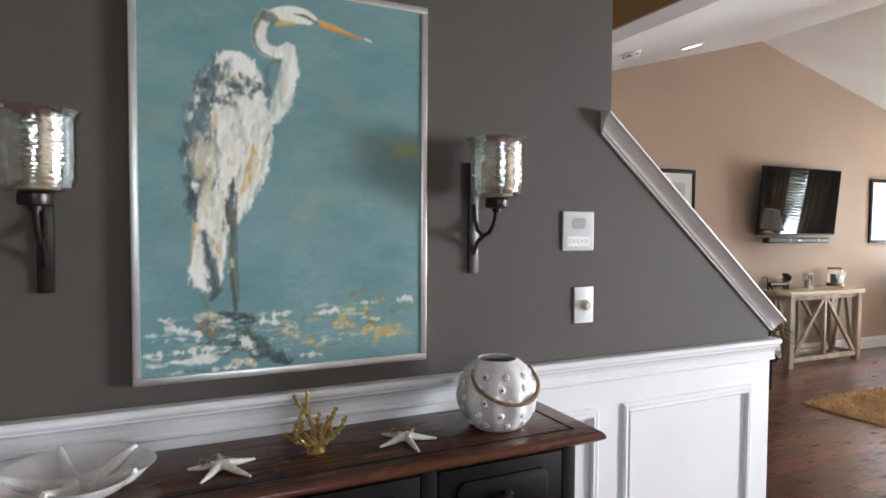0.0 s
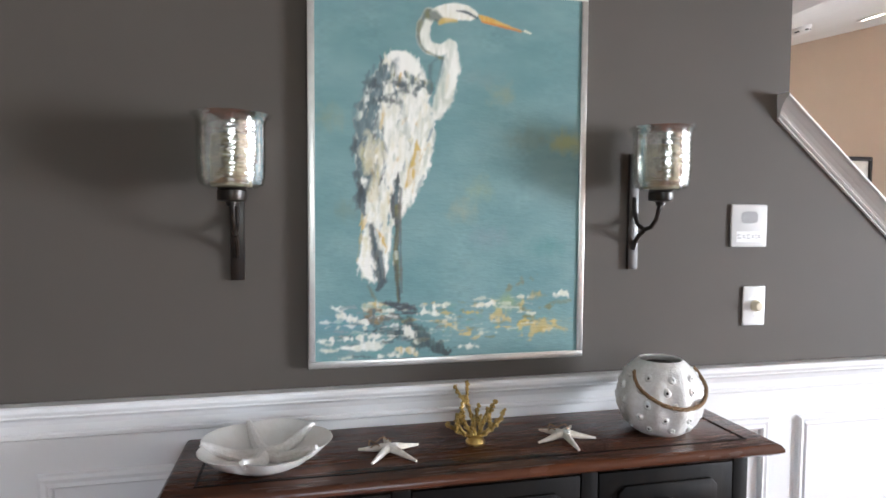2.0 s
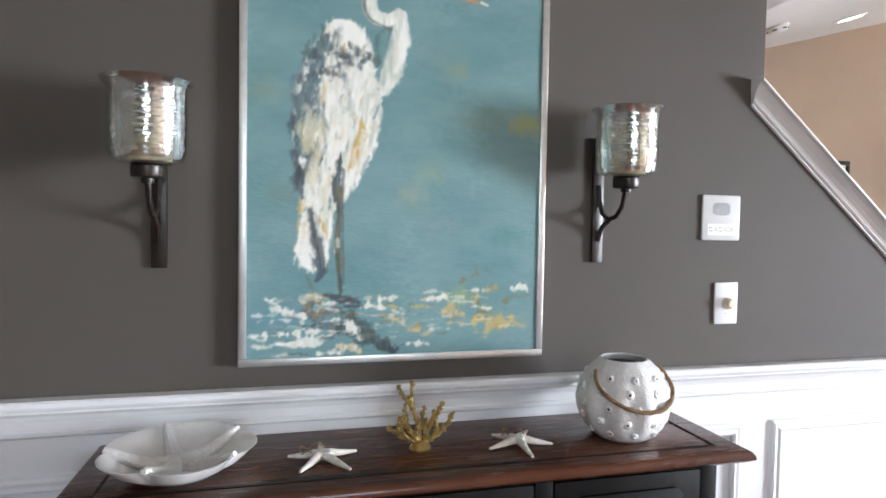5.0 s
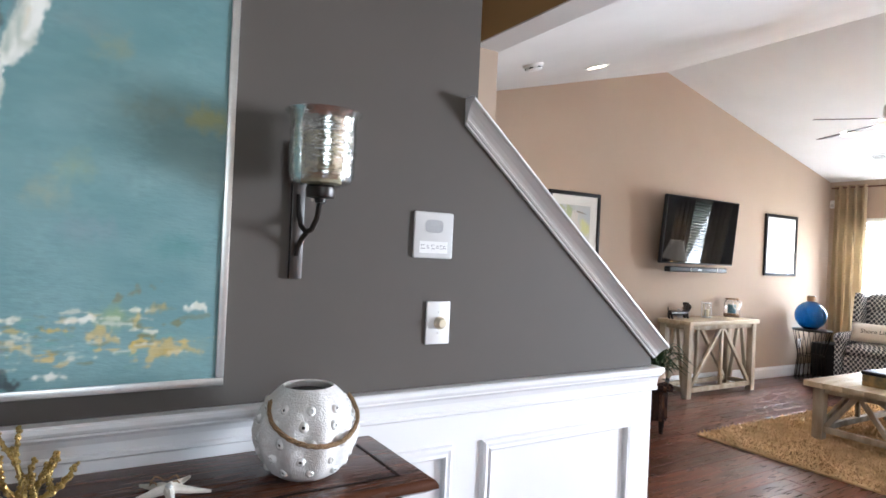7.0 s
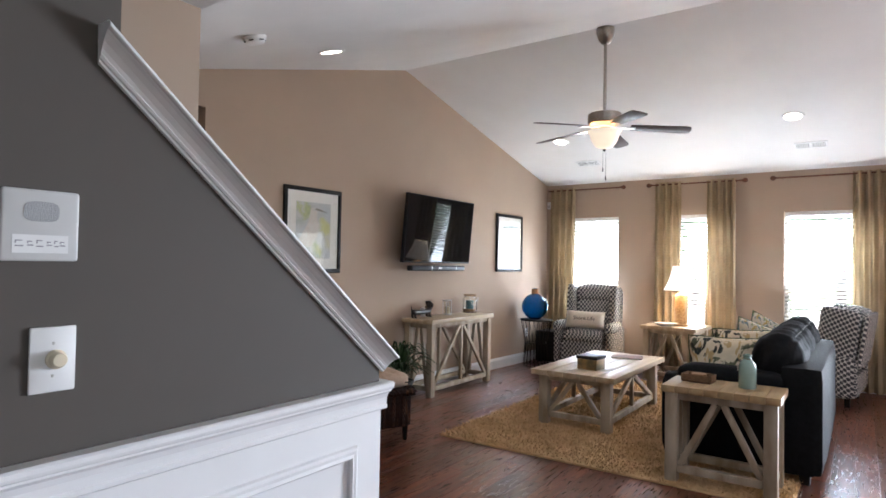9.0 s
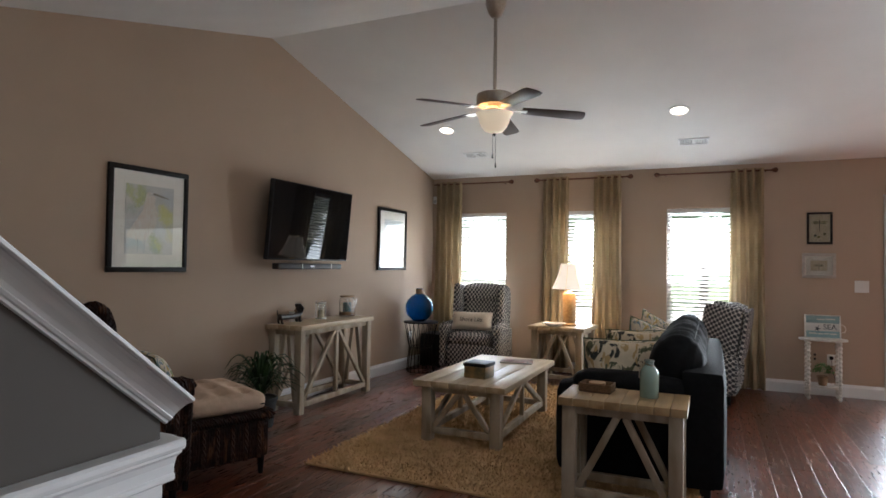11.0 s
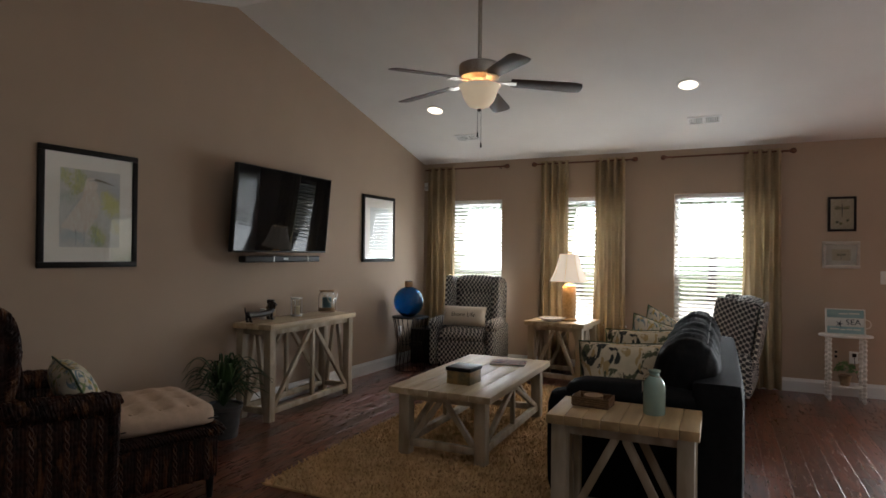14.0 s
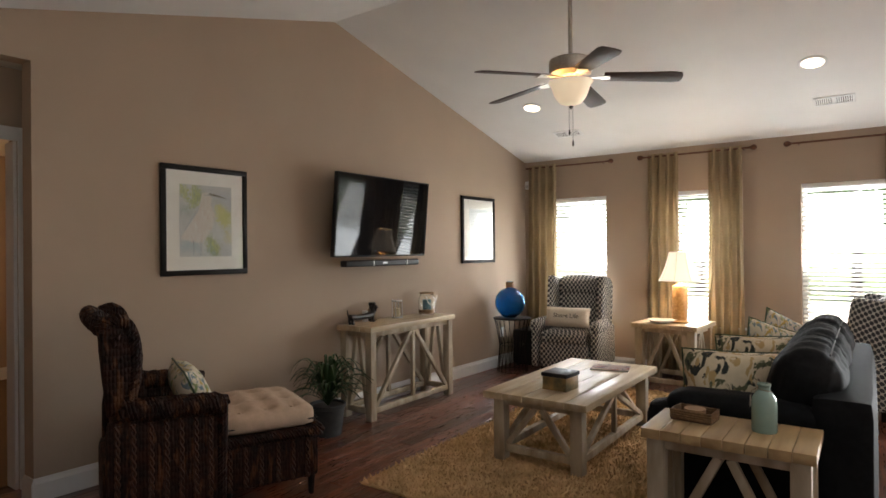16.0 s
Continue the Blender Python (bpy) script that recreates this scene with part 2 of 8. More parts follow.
structure("wall_west", bm, M_BEIGE, "beige painted gable wall under the vaulted ceiling", "wall")

# vaulted ceiling, far and near slope
bm = bmesh.new()
prism(bm, [(0.16, EAVE - 0.04), (0.16, EAVE + 0.06), (RIDGE_Y, RIDGE_Z + 0.1), (NEAR_Y - 0.0, 2.54), (NEAR_Y - 0.0, 2.44), (RIDGE_Y, RIDGE_Z)], "x", -0.42, EAST + 0.12)
structure("ceiling_living", bm, M_CEIL, "white vaulted ceiling of the living room", "ceiling")

# header between dining area and living room, and the wall beside the stairs
structure("wall_header", boxes(((ST_X, -6.55, 2.44), (EAST, NEAR_Y, DIN_CEIL + 0.1))), M_OCHRE, "ochre painted header above the wide opening", "wall")
structure("trim_header", boxes(((ST_X, -6.553, 2.432), (EAST, NEAR_Y + 0.004, 2.44))), M_CEIL, "white painted soffit of the header", "trim")
structure("wall_stairs", boxes(((ST_X - 0.12, -11.0, -0.012), (ST_X, NEAR_Y, DIN_CEIL + 0.1))), M_BEIGE, "beige painted wall beside the stairs", "wall")
structure("wall_south_living", boxes(((-0.62, NEAR_Y - 0.12, -0.012), (ST_X - 0.12, NEAR_Y, 2.6))), M_BEIGE, "beige painted wall of the living room", "wall")
structure("ceiling_dining", boxes(((ST_X, -11.1, DIN_CEIL), (EAST + 0.12, -6.55, DIN_CEIL + 0.1))), M_CEIL, "white flat ceiling of the dining area", "ceiling")

# unseen east and south walls that close the place; the dining area's east window is added for light
structure("wall_east", boxes(((EAST, NEAR_Y, -0.012), (EAST + 0.12, 0, 3.4))), M_BEIGE, "beige painted wall", "wall")
# unseen dining walls take the grey paint so they bounce less light
structure("wall_east_dining", boxes(((EAST, -11.1, -0.012), (EAST + 0.12, DW[0], 2.8)), ((EAST, DW[1], -0.012), (EAST + 0.12, NEAR_Y, 2.8)),
          ((EAST, DW[0], -0.012), (EAST + 0.12, DW[1], DW[2])), ((EAST, DW[0], DW[3]), (EAST + 0.12, DW[1], 2.8))), M_GREY, "unseen grey dining wall with a window added for fill light", "wall")
structure("wall_south", boxes(((ST_X - 0.12, -11.1, -0.012), (EAST, -11.0, 2.8))), M_GREY, "unseen dining wall, grey to cut bounced light", "wall")

# hall recess and the room behind it
HX = -0.5
structure("wall_hall", boxes(((HX - 0.12, -5.26, -0.012), (-0.30, -5.14, 2.6)), ((HX - 0.12, -5.345, -0.012), (HX, -5.26, 2.6)), ((HX - 0.12, -6.2, 2.04), (HX, -5.345, 2.6)), ((HX - 0.12, NEAR_Y, -0.012), (HX, -6.2, 2.6))), M_BEIGE, "beige painted wall of the small hall", "wall")
structure("ceiling_hall", boxes(((HX - 0.12, NEAR_Y, OPEN_H + 0.01), (-0.30, -5.14, 2.6))), M_CEIL, "white ceiling of the small hall", "ceiling")
structure("wall_bedroom", boxes(((-4.3, -7.2, -0.012), (-4.18, -3.2, 2.6)), ((-4.3, -3.2, -0.012), (-0.62, -3.08, 2.6)), ((-4.3, -7.32, -0.012), (-0.62, -7.2, 2.6)), ((HX - 0.12, -5.14, -0.012), (HX - 0.0, -3.2, 2.6)), ((HX - 0.12, -7.2, -0.012), (HX, NEAR_Y - 0.12, 2.6))), M_BEIGE, "tan painted walls of the far bedroom", "wall")
structure("ceiling_bedroom", boxes(((-4.3, -7.32, 2.44), (-0.62, -3.08, 2.6))), M_CEIL, "white bedroom ceiling", "ceiling")
structure("floor_bedroom", boxes(((-4.3, -7.32, -0.1), (-0.62, -3.08, 0.0))), mat("bedroom_carpet", (0.12, 0.08, 0.05), None, 30, 0.9, bump=0.4), "dark bedroom floor", "floor")

# grey dining wall with the sloped stair end
CAP_A, CAP_B = (-7.35, 1.788), (-6.416, 1.012)     # line of the cap's top, y and z
slope = (CAP_B[1] - CAP_A[1]) / (CAP_B[0] - CAP_A[0])
END_Y, FULL_Y = -6.46, -7.305
def cap_z(y):
    return CAP_A[1] + slope * (y - CAP_A[0])
bm = bmesh.new()
prism(bm, [(-9.585, -0.012), (END_Y, -0.012), (END_Y, cap_z(END_Y) - 0.03), (FULL_Y, cap_z(FULL_Y) - 0.03), (FULL_Y, DIN_CEIL), (-9.585, DIN_CEIL)], "x", G - 0.12, G)
structure("wall_grey", bm, M_GREY, "unseen dining wall, grey to cut bounced light stepping down along the stairs", "wall")
structure("wall_grey_return", boxes(((ST_X, -11.0, -0.012), (G + 0.10, -9.585, DIN_CEIL))), M_BEIGE, "beige painted wall standing proud of the grey wall", "wall")


# ---- trim ----
def run(name, profile, axis, a, b, label, category="trim", m=None):
    bm = bmesh.new()
    prism(bm, profile, axis, a, b, m)
    return structure(name, bm, M_TRIM, label, category, smooth=False)


RAIL = [(0, 0.842), (0.009, 0.842), (0.012, 0.846), (0.012, 0.854), (0.008, 0.858), (0.010, 0.878), (0.016, 0.892), (0.026, 0.900), (0.030, 0.902), (0.030, 0.907), (0.038, 0.911), (0.041, 0.918), (0.041, 0.927), (0.036, 0.932), (0, 0.932)]
BASE = [(0, 0.0), (0.016, 0.0), (0.016, 0.10), (0.010, 0.115), (0.006, 0.13), (0, 0.13)]


def offs(profile, x, sign=1):
    return [(x + sign * u, v) for u, v in profile]


structure("wainscot", boxes(((G, -9.585, 0), (G + 0.005, END_Y + 0.005, 0.84)), ((G - 0.12, END_Y, 0), (G, END_Y + 0.005, 0.84))), M_TRIM, "white painted wainscot below the chair rail", "trim")
run("trim_chair_rail", offs(RAIL, G), "y", -9.585, END_Y + 0.03, "white moulded chair rail on the grey wall")
run("trim_chair_rail_end", [(END_Y + u, v) for u, v in RAIL], "x", G - 0.13, G + 0.003, "white chair rail wrapping the wall end")
run("baseboard_grey", offs(BASE, G + 0.005), "y", -9.585, END_Y + 0.02, "white baseboard", "baseboard")
structure("wainscot_return", boxes(((G + 0.10, -11.0, 0), (G + 0.105, -9.580, 0.84)), ((G + 0.005, -9.585, 0), (G + 0.10, -9.580, 0.84))), M_TRIM, "white painted wainscot", "trim")
run("trim_chair_rail_return", offs(RAIL, G + 0.10), "y", -11.0, -9.55, "white moulded chair rail")
run("trim_chair_rail_jog", [(-9.585 + u, v) for u, v in RAIL], "x", G + 0.002, G + 0.103, "white chair rail at the wall jog")
structure("wall_grey_edge", boxes(((G, -9.585, 0.932), (G + 0.10, -9.581, DIN_CEIL))), M_GREY, "grey painted edge beside the beige wall", "wall")


def panel_frame(y0, y1, z0, z1, x):
    """A picture-frame moulding of four mitred strips on a wall facing +x."""
    prof = [(0, 0), (0.010, 0.004), (0.014, 0.012), (0.012, 0.022), (0.016, 0.030), (0.010, 0.036), (0, 0.038)]
    bm = bmesh.new()
    loops = []
    for u, v in prof:
        loops.append([bm.verts.new((x + u, yy, zz)) for yy, zz in ((y0 + v, z0 + v), (y1 - v, z0 + v), (y1 - v, z1 - v), (y0 + v, z1 - v))])
    for p, q in zip(loops, loops[1:]):
        for k in range(4):
            bm.faces.new([p[k], p[(k + 1) % 4], q[(k + 1) % 4], q[k]])
    structure("trim_panel_frame", bm, M_TRIM, "white moulding frame on the wainscot", "trim")


for y0, y1 in ((-7.24, -6.565), (-7.99, -7.345), (-8.74, -8.10), (-9.45, -8.85)):
    panel_frame(y0, y1, 0.22, 0.755, G + 0.005)
panel_frame(-10.3, -9.66, 0.22, 0.755, G + 0.105)

# sloped stair cap with its crown
bm = bmesh.new()
d = Vector((0, CAP_B[0] - CAP_A[0], CAP_B[1] - CAP_A[1])).normalized()
prof = [(-0.172, 0), (0.046, 0), (0.050, -0.003), (0.050, -0.008), (0.046, -0.011), (0.040, -0.012), (0.034, -0.017), (0.025, -0.027), (0.018, -0.038), (0.015, -0.046), (0.016, -0.048), (0.013, -0.053), (0.009, -0.055), (0.009, -0.060), (0.002, -0.062), (0.002, -0.03), (-0.122, -0.03), (-0.122, -0.062), (-0.138, -0.04), (-0.165, -0.012)]
rings = []
for y in CAP_A[0], CAP_B[0]:
    ring = []
    for u, v in prof:
        ring.append(bm.verts.new((G + u, y if y == CAP_A[0] else CAP_B[0] - v * d.z * 0.9, 0)))
        w = ring[-1]
        w.co.z = cap_z(w.co.y) + v / d.y
    rings.append(ring)
n = len(prof)
for k in range(n):
    bm.faces.new([rings[0][k], rings[0][(k + 1) % n], rings[1][(k + 1) % n], rings[1][k]])
bm.faces.new(rings[0][::-1])
bm.faces.new(rings[1])
structure("trim_stair_cap", bm, M_TRIM, "white moulded cap on the sloping stair wall", "trim")

bm = bmesh.new()
prism(bm, offs(BASE, 0.0), "y", OPEN_Y1, -0.001)
structure("baseboard_west", lean_west(bm), M_TRIM, "white baseboard", "baseboard")
run("baseboard_west_end", [(OPEN_Y1 - u, v) for u, v in BASE], "x", -0.12 + SKEW * OPEN_Y1, 0.012 + SKEW * OPEN_Y1, "white baseboard wrapping the wall end", "baseboard")
run("baseboard_north", [(-u, v) for u, v in BASE], "x", 0.016, DOOR_X0 - 0.05, "white baseboard", "baseboard")
run("baseboard_bedroom", offs(BASE, -4.18), "y", -7.2, -3.2, "white baseboard", "baseboard")

# hall door casing
structure("door_hall", boxes(((HX, -5.345, 0), (HX + 0.02, -5.265, 2.10)), ((HX, -6.21, 2.02), (HX + 0.02, -5.345, 2.10)), ((HX, -6.30, 0), (HX + 0.02, -6.21, 2.10)), ((HX - 0.12, -5.365, 0), (HX, -5.346, 2.02)), bevel=0.004), M_TRIM, "white door casing in the small hall", "door")


# ---- dining side ----
M_WALNUT = mat("walnut_top", (0.095, 0.030, 0.012), (0.032, 0.010, 0.005), 5, 0.18, bump=0.12, bump_scale=30, stretch=(6, 0.6, 1), coat=0.08, rough2=0.34, spec=0.3)
M_BLACKWOOD = mat("distressed_black_wood", (0.004, 0.0036, 0.0034), (0.010, 0.007, 0.005), 14, 0.55, bump=0.2, bump_scale=50, stretch=(1, 1, 0.3), spec=0.1)
M_CERAMIC = mat("white_glazed_ceramic", (0.84, 0.83, 0.80), (0.79, 0.77, 0.73), 30, 0.18, bump=0.15, bump_scale=120, coat=0.4)
M_CERAMIC_TEX = mat("textured_glazed_ceramic", (0.82, 0.80, 0.77), (0.73, 0.70, 0.66), 90, 0.3, bump=0.8, bump_scale=260, coat=0.3)
M_GOLD = mat("aged_gold", (0.50, 0.36, 0.13), (0.30, 0.20, 0.07), 40, 0.28, 1.0, bump=0.6, bump_scale=180)
M_SHELL = mat("bleached_starfish", (0.74, 0.69, 0.62), (0.60, 0.54, 0.46), 60, 0.8, bump=0.5, bump_scale=300)
M_ROPE = mat("jute_rope", (0.30, 0.19, 0.10), (0.20, 0.12, 0.06), 120, 0.9, bump=1.0, bump_scale=220)
# dark colour painted in for the shade inside holes, slots and vents
M_HOLE_SHADE = mat("hollow_shade", (0.05, 0.045, 0.04), (0.03, 0.028, 0.025), 30, 0.8)
M_CANDLE = mat("cream_candle_wax", (0.72, 0.62, 0.42), (0.66, 0.56, 0.36), 20, 0.5)
M_ALMOND = mat("almond_plastic", (0.68, 0.60, 0.44), (0.65, 0.57, 0.42), 20, 0.35)
M_PANEL = mat("light_grey_plastic", (0.52, 0.515, 0.50), (0.50, 0.495, 0.48), 20, 0.45)
M_GRILLE = mat("speaker_grille", (0.36, 0.36, 0.36), (0.32, 0.32, 0.32), 300, 0.6, bump=0.6, bump_scale=500)
M_INK = mat("grey_ink", (0.25, 0.24, 0.25), (0.3, 0.28, 0.3), 200, 0.7)

TOP_Z = 0.815
cab = thing("sideboard", pose(G + 0.006, -8.36, 0), "black distressed sideboard with a dark walnut top against the grey wall", "sideboard")
HY, DX = 0.75, 0.352     # half length, depth of the top
bm = bmesh.new()
prof = [(0.0, TOP_Z - 0.045), (DX - 0.045, TOP_Z - 0.045), (DX - 0.035, TOP_Z - 0.036), (DX - 0.022, TOP_Z - 0.034), (DX - 0.010, TOP_Z - 0.027), (DX, TOP_Z - 0.020), (DX, TOP_Z - 0.012), (DX - 0.006, TOP_Z - 0.003), (DX - 0.012, TOP_Z), (0.0, TOP_Z)]
rows = []
for u, v in prof:
    o = DX - u if u > 0.1 else (0.045 if v < TOP_Z - 0.04 else 0.012)
    rows.append([bm.verts.new((0, -HY + o, v)), bm.verts.new((DX - o, -HY + o, v)), bm.verts.new((DX - o, HY - o, v)), bm.verts.new((0, HY - o, v))])
for p, q in zip(rows[1:-1], rows[2:-1]):
    for k in range(3):
        bm.faces.new([p[k], p[k + 1], q[k + 1], q[k]])
bm.faces.new(rows[-2])
bm.faces.new(rows[1][::-1])
bm.faces.new([r[0] for r in rows[1:-1]] + [r[3] for r in rows[1:-1]][::-1])
for r in (rows[0], rows[-1]):
    for v in r:
        bm.verts.remove(v)
part("tabletop", bm, M_WALNUT, cab, "dark walnut top with a moulded edge")
bm = bmesh.new()
for lo, hi in (((0.06, -HY + 0.07, TOP_Z), (DX - 0.055, -HY + 0.075, TOP_Z + 0.0015)), ((0.06, HY - 0.075, TOP_Z), (DX - 0.055, HY - 0.07, TOP_Z + 0.0015)), ((DX - 0.06, -HY + 0.07, TOP_Z), (DX - 0.055, HY - 0.07, TOP_Z + 0.0015))):
    add_box(bm, lo, hi)
part("inlay", bm, M_BLACKWOOD, cab, "dark inlaid line round the top")
part("body", boxes(((0.01, -HY + 0.06, 0.10), (DX - 0.07, HY - 0.06, TOP_Z - 0.045)), bevel=0.004), M_BLACKWOOD, cab)
part("plinth", boxes(((0.01, -HY + 0.045, 0.0), (DX - 0.055, HY - 0.045, 0.10)), bevel=0.008), M_BLACKWOOD, cab)
for y in (-HY + 0.06, HY - 0.06 - 0.045, -0.2575, 0.2125):
    part("stile", boxes(((DX - 0.07, y, 0.10), (DX - 0.058, y + 0.045, TOP_Z - 0.045)), bevel=0.003), M_BLACKWOOD, cab)


def cut_panel(y0, y1, z0, z1, c, x0, x1):
    bm = bmesh.new()
    out = [(y0 + c, z0), (y1 - c, z0), (y1, z0 + c), (y1, z1 - c), (y1 - c, z1), (y0 + c, z1), (y0, z1 - c), (y0, z0 + c)]
    prism(bm, out, "x", x0, x1)
    return bevelled(bm, 0.004, 2)


for y0 in (-0.642, -0.2105, 0.2595):
    y1 = y0 + (0.382 if y0 < -0.5 or y0 > 0 else 0.42)
    for z0, z1, nm in ((0.60, TOP_Z - 0.055, "drawer"), (0.13, 0.58, "door")):
        d = part(nm, boxes(((DX - 0.072, y0, z0), (DX - 0.056, y1, z1)), bevel=0.003), M_BLACKWOOD, cab)
        part("panel", cut_panel(y0 + 0.05, y1 - 0.05, z0 + 0.035, z1 - 0.035, 0.018, DX - 0.057, DX - 0.048), M_BLACKWOOD, d)
        bm = bmesh.new()
        lathe(bm, [(0.006, 0), (0.006, 0.012), (0.012, 0.016), (0.014, 0.022), (0.010, 0.028), (0, 0.030)], 12, pose(DX - 0.05, (y0 + y1) / 2, (z0 + z1) / 2, 0, 90, 0))
        part("knob", bm, M_IRON, d, "small dark iron knob")

# lobed starfish dish
bowl = thing("serving_bowl", pose(2.66, -8.90, TOP_Z, 0, 0, 20) @ Matrix.Scale(0.93, 4), "white glazed lobed serving bowl with a starfish relief on the sideboard", "bowl")
bm = bmesh.new()
lob = lambda a, z: 1 + (0.15 * abs(math.cos(2.5 * a)) ** 0.6 - 0.10) * min(1, z / 0.05)
lathe(bm, [(0.0, 0.006), (0.055, 0.0), (0.062, 0.006), (0.092, 0.012), (0.128, 0.032), (0.154, 0.058), (0.158, 0.062), (0.153, 0.063), (0.122, 0.040), (0.088, 0.024), (0.05, 0.019), (0.0, 0.018)], 60, None, lob)
part("dish", bm, M_CERAMIC, bowl, sharp=60)
for k in range(5):
    a = 2 * math.pi * (k + 0.5) / 5
    bm = bmesh.new()
    pts = [(r * math.cos(a), r * math.sin(a), 0.022 + 0.75 * max(0, r - 0.05) ** 1.22) for r in (0.0, 0.03, 0.06, 0.09, 0.115, 0.135, 0.150)]
    tube(bm, pts, [0.022, 0.021, 0.018, 0.016, 0.013, 0.011, 0.006], 10)
    part("starfish_arm", bm, M_CERAMIC_TEX, bowl, "grainy beige starfish arm")


def starfish(m, label):
    s = thing("starfish_ornament", m, label, "ornament", "starfish ornaments")
    bm = bmesh.new()
    for k in range(5):
        a = 2 * math.pi * k / 5 + 0.2
        r = (0.092, 0.082, 0.088, 0.076, 0.084)[k]
        droop = -0.004
        tube(bm, [(0, 0, 0.014), (0.02 * math.cos(a), 0.02 * math.sin(a), 0.014), (0.5 * r * math.cos(a), 0.5 * r * math.sin(a), 0.010), (r * math.cos(a), r * math.sin(a), 0.006 + droop + 0.004)], [0.011, 0.0095, 0.0075, 0.003], 8)
    part("star", bm, M_SHELL, s)
    bm = bmesh.new()
    lathe(bm, [(0.0, 0.0), (0.006, 0.004), (0.006, 0.014), (0.003, 0.024), (0, 0.028)], 10, pose(0.004, 0.0, 0.020, 0, 70, 20))
    part("shell", bm, M_CERAMIC, s, "small white shell")
    bm = bmesh.new()
    tube(bm, [(-0.03 + 0.022 * math.cos(t), -0.008 + 0.028 * math.sin(t), 0.012 + 0.012 * math.sin(2 * t) ** 2) for t in np.linspace(0, 6.28, 20)[:-1]], 0.0018, 6, True)
    part("twine", bm, M_ROPE, s, "brown twine loop")
    return s


starfish(pose(2.65, -8.61, TOP_Z, 0, 0, 25), "bleached starfish ornament with a brown twine loop")
starfish(pose(2.65, -8.15, TOP_Z, 0, 0, -12), "bleached starfish ornament beside the urchin vase")

# gold coral
coral = thing("coral_sculpture", pose(2.63, -8.385, TOP_Z, 0, 0, 90) @ Matrix.Scale(0.86, 4), "knobbly gold coral sculpture on the sideboard", "sculpture")
rng = random.Random(7)
bm = bmesh.new()
lathe(bm, [(0.0, 0.0), (0.028, 0.0), (0.030, 0.006), (0.024, 0.016), (0.014, 0.024), (0, 0.026)], 16)
part("base", bm, M_GOLD, coral)
def grow(p, d, length, r, depth, owner=None):
    n = 4
    bm = bmesh.new()
    pts = [p]
    for i in range(n):
        d = (d + Vector((rng.uniform(-.18, .18), rng.uniform(-.12, .12), 0.10))).normalized()
        pts.append(pts[-1] + d * length / n)
    tube(bm, pts, [r, r * 0.92, r * 0.85, r * 0.8, r * 0.6], 7)
    for i in range(40):
        q = pts[rng.randrange(len(pts))] + Vector((rng.uniform(-1, 1), rng.uniform(-1, 1), rng.uniform(-1, 1))).normalized() * r * 0.9
        bmesh.ops.create_icosphere(bm, subdivisions=1, radius=rng.uniform(0.0030, 0.0052), matrix=Matrix.Translation(q))
    br = part("branch", bm, M_GOLD, owner or coral)
    if depth:
        for k in range(3):
            i = rng.randrange(1, 4)
            s = (-1, 1, 0.3)[k]
            grow(pts[i], (d + Vector((s * rng.uniform(.5, .95), rng.uniform(-.35, .35), rng.uniform(-.1, .2)))).normalized(), length * rng.uniform(.5, .7), r * 0.8, depth - 1, br)
for dx, l in ((-1.9, 0.085), (-0.75, 0.085), (0.0, 0.120), (0.7, 0.085), (1.9, 0.080)):
    grow(Vector((0.006 * dx, 0, 0.018)), Vector((dx, rng.uniform(-.3, .3), 0.95)).normalized(), l * 1.05, 0.0066, 1)

# urchin vase with rope handle
vase = thing("urchin_vase", Matrix.Translation((2.637, -7.864, TOP_Z)) @ Matrix.Diagonal((0.875, 0.875, 0.93, 1)), "white glazed sea-urchin vase with a jute rope handle", "vase")
bm = bmesh.new()
rib = lambda a, z: 1 + 0.05 * math.cos(10 * a) * math.sin(min(1, max(0, z / 0.2)) * math.pi)
lathe(bm, [(0.0, 0.0), (0.070, 0.0), (0.092, 0.014), (0.112, 0.04), (0.126, 0.075), (0.130, 0.105), (0.122, 0.145), (0.100, 0.182), (0.074, 0.206), (0.064, 0.212), (0.060, 0.209), (0.066, 0.196), (0.09, 0.17), (0.10, 0.11), (0.08, 0.03), (0, 0.02)], 80, None, rib)
part("vase_body", bm, M_CERAMIC_TEX, vase, sharp=60)
def urchin_r(z):
    prof = ((0.0, 0.07), (0.014, 0.092), (0.04, 0.112), (0.075, 0.126), (0.105, 0.13), (0.145, 0.122), (0.182, 0.1), (0.206, 0.074))
    return float(np.interp(z, [p[0] for p in prof], [p[1] for p in prof]))
for k in range(10):
    a0 = 2 * math.pi * (k + 0.5) / 10
    for j, (z, da) in enumerate(((0.03, 0.1), (0.062, -0.12), (0.10, 0.11), (0.140, -0.09), (0.172, 0.06))):
        a, r = a0 + da, urchin_r(z)
        q = Vector((r * math.cos(a), r * math.sin(a), z))
        nv = Vector((math.cos(a), math.sin(a), (z - 0.1) * 5)).normalized()
        mm = Matrix.Translation(q - nv * 0.004) @ nv.to_track_quat("Z", "Y").to_matrix().to_4x4()
        bm = bmesh.new()
        lathe(bm, [(0.013, 0.0), (0.010, 0.005), (0.007, 0.008), (0.0042, 0.0085), (0.004, 0.004), (0, 0.004)], 10, mm)
        nub = part("nub", bm, [M_CERAMIC], vase)
        if (k + j) % 2 == 0:
            bm = bmesh.new()
            # solid dark plug: its colour gives the shade of a pierced hole
            lathe(bm, [(0.0, 0.0045), (0.0042, 0.0047), (0.0, 0.0092)], 8, mm)
            part("hole", bm, M_HOLE_SHADE, nub, "dark plug painted as the shade in a pierced hole")
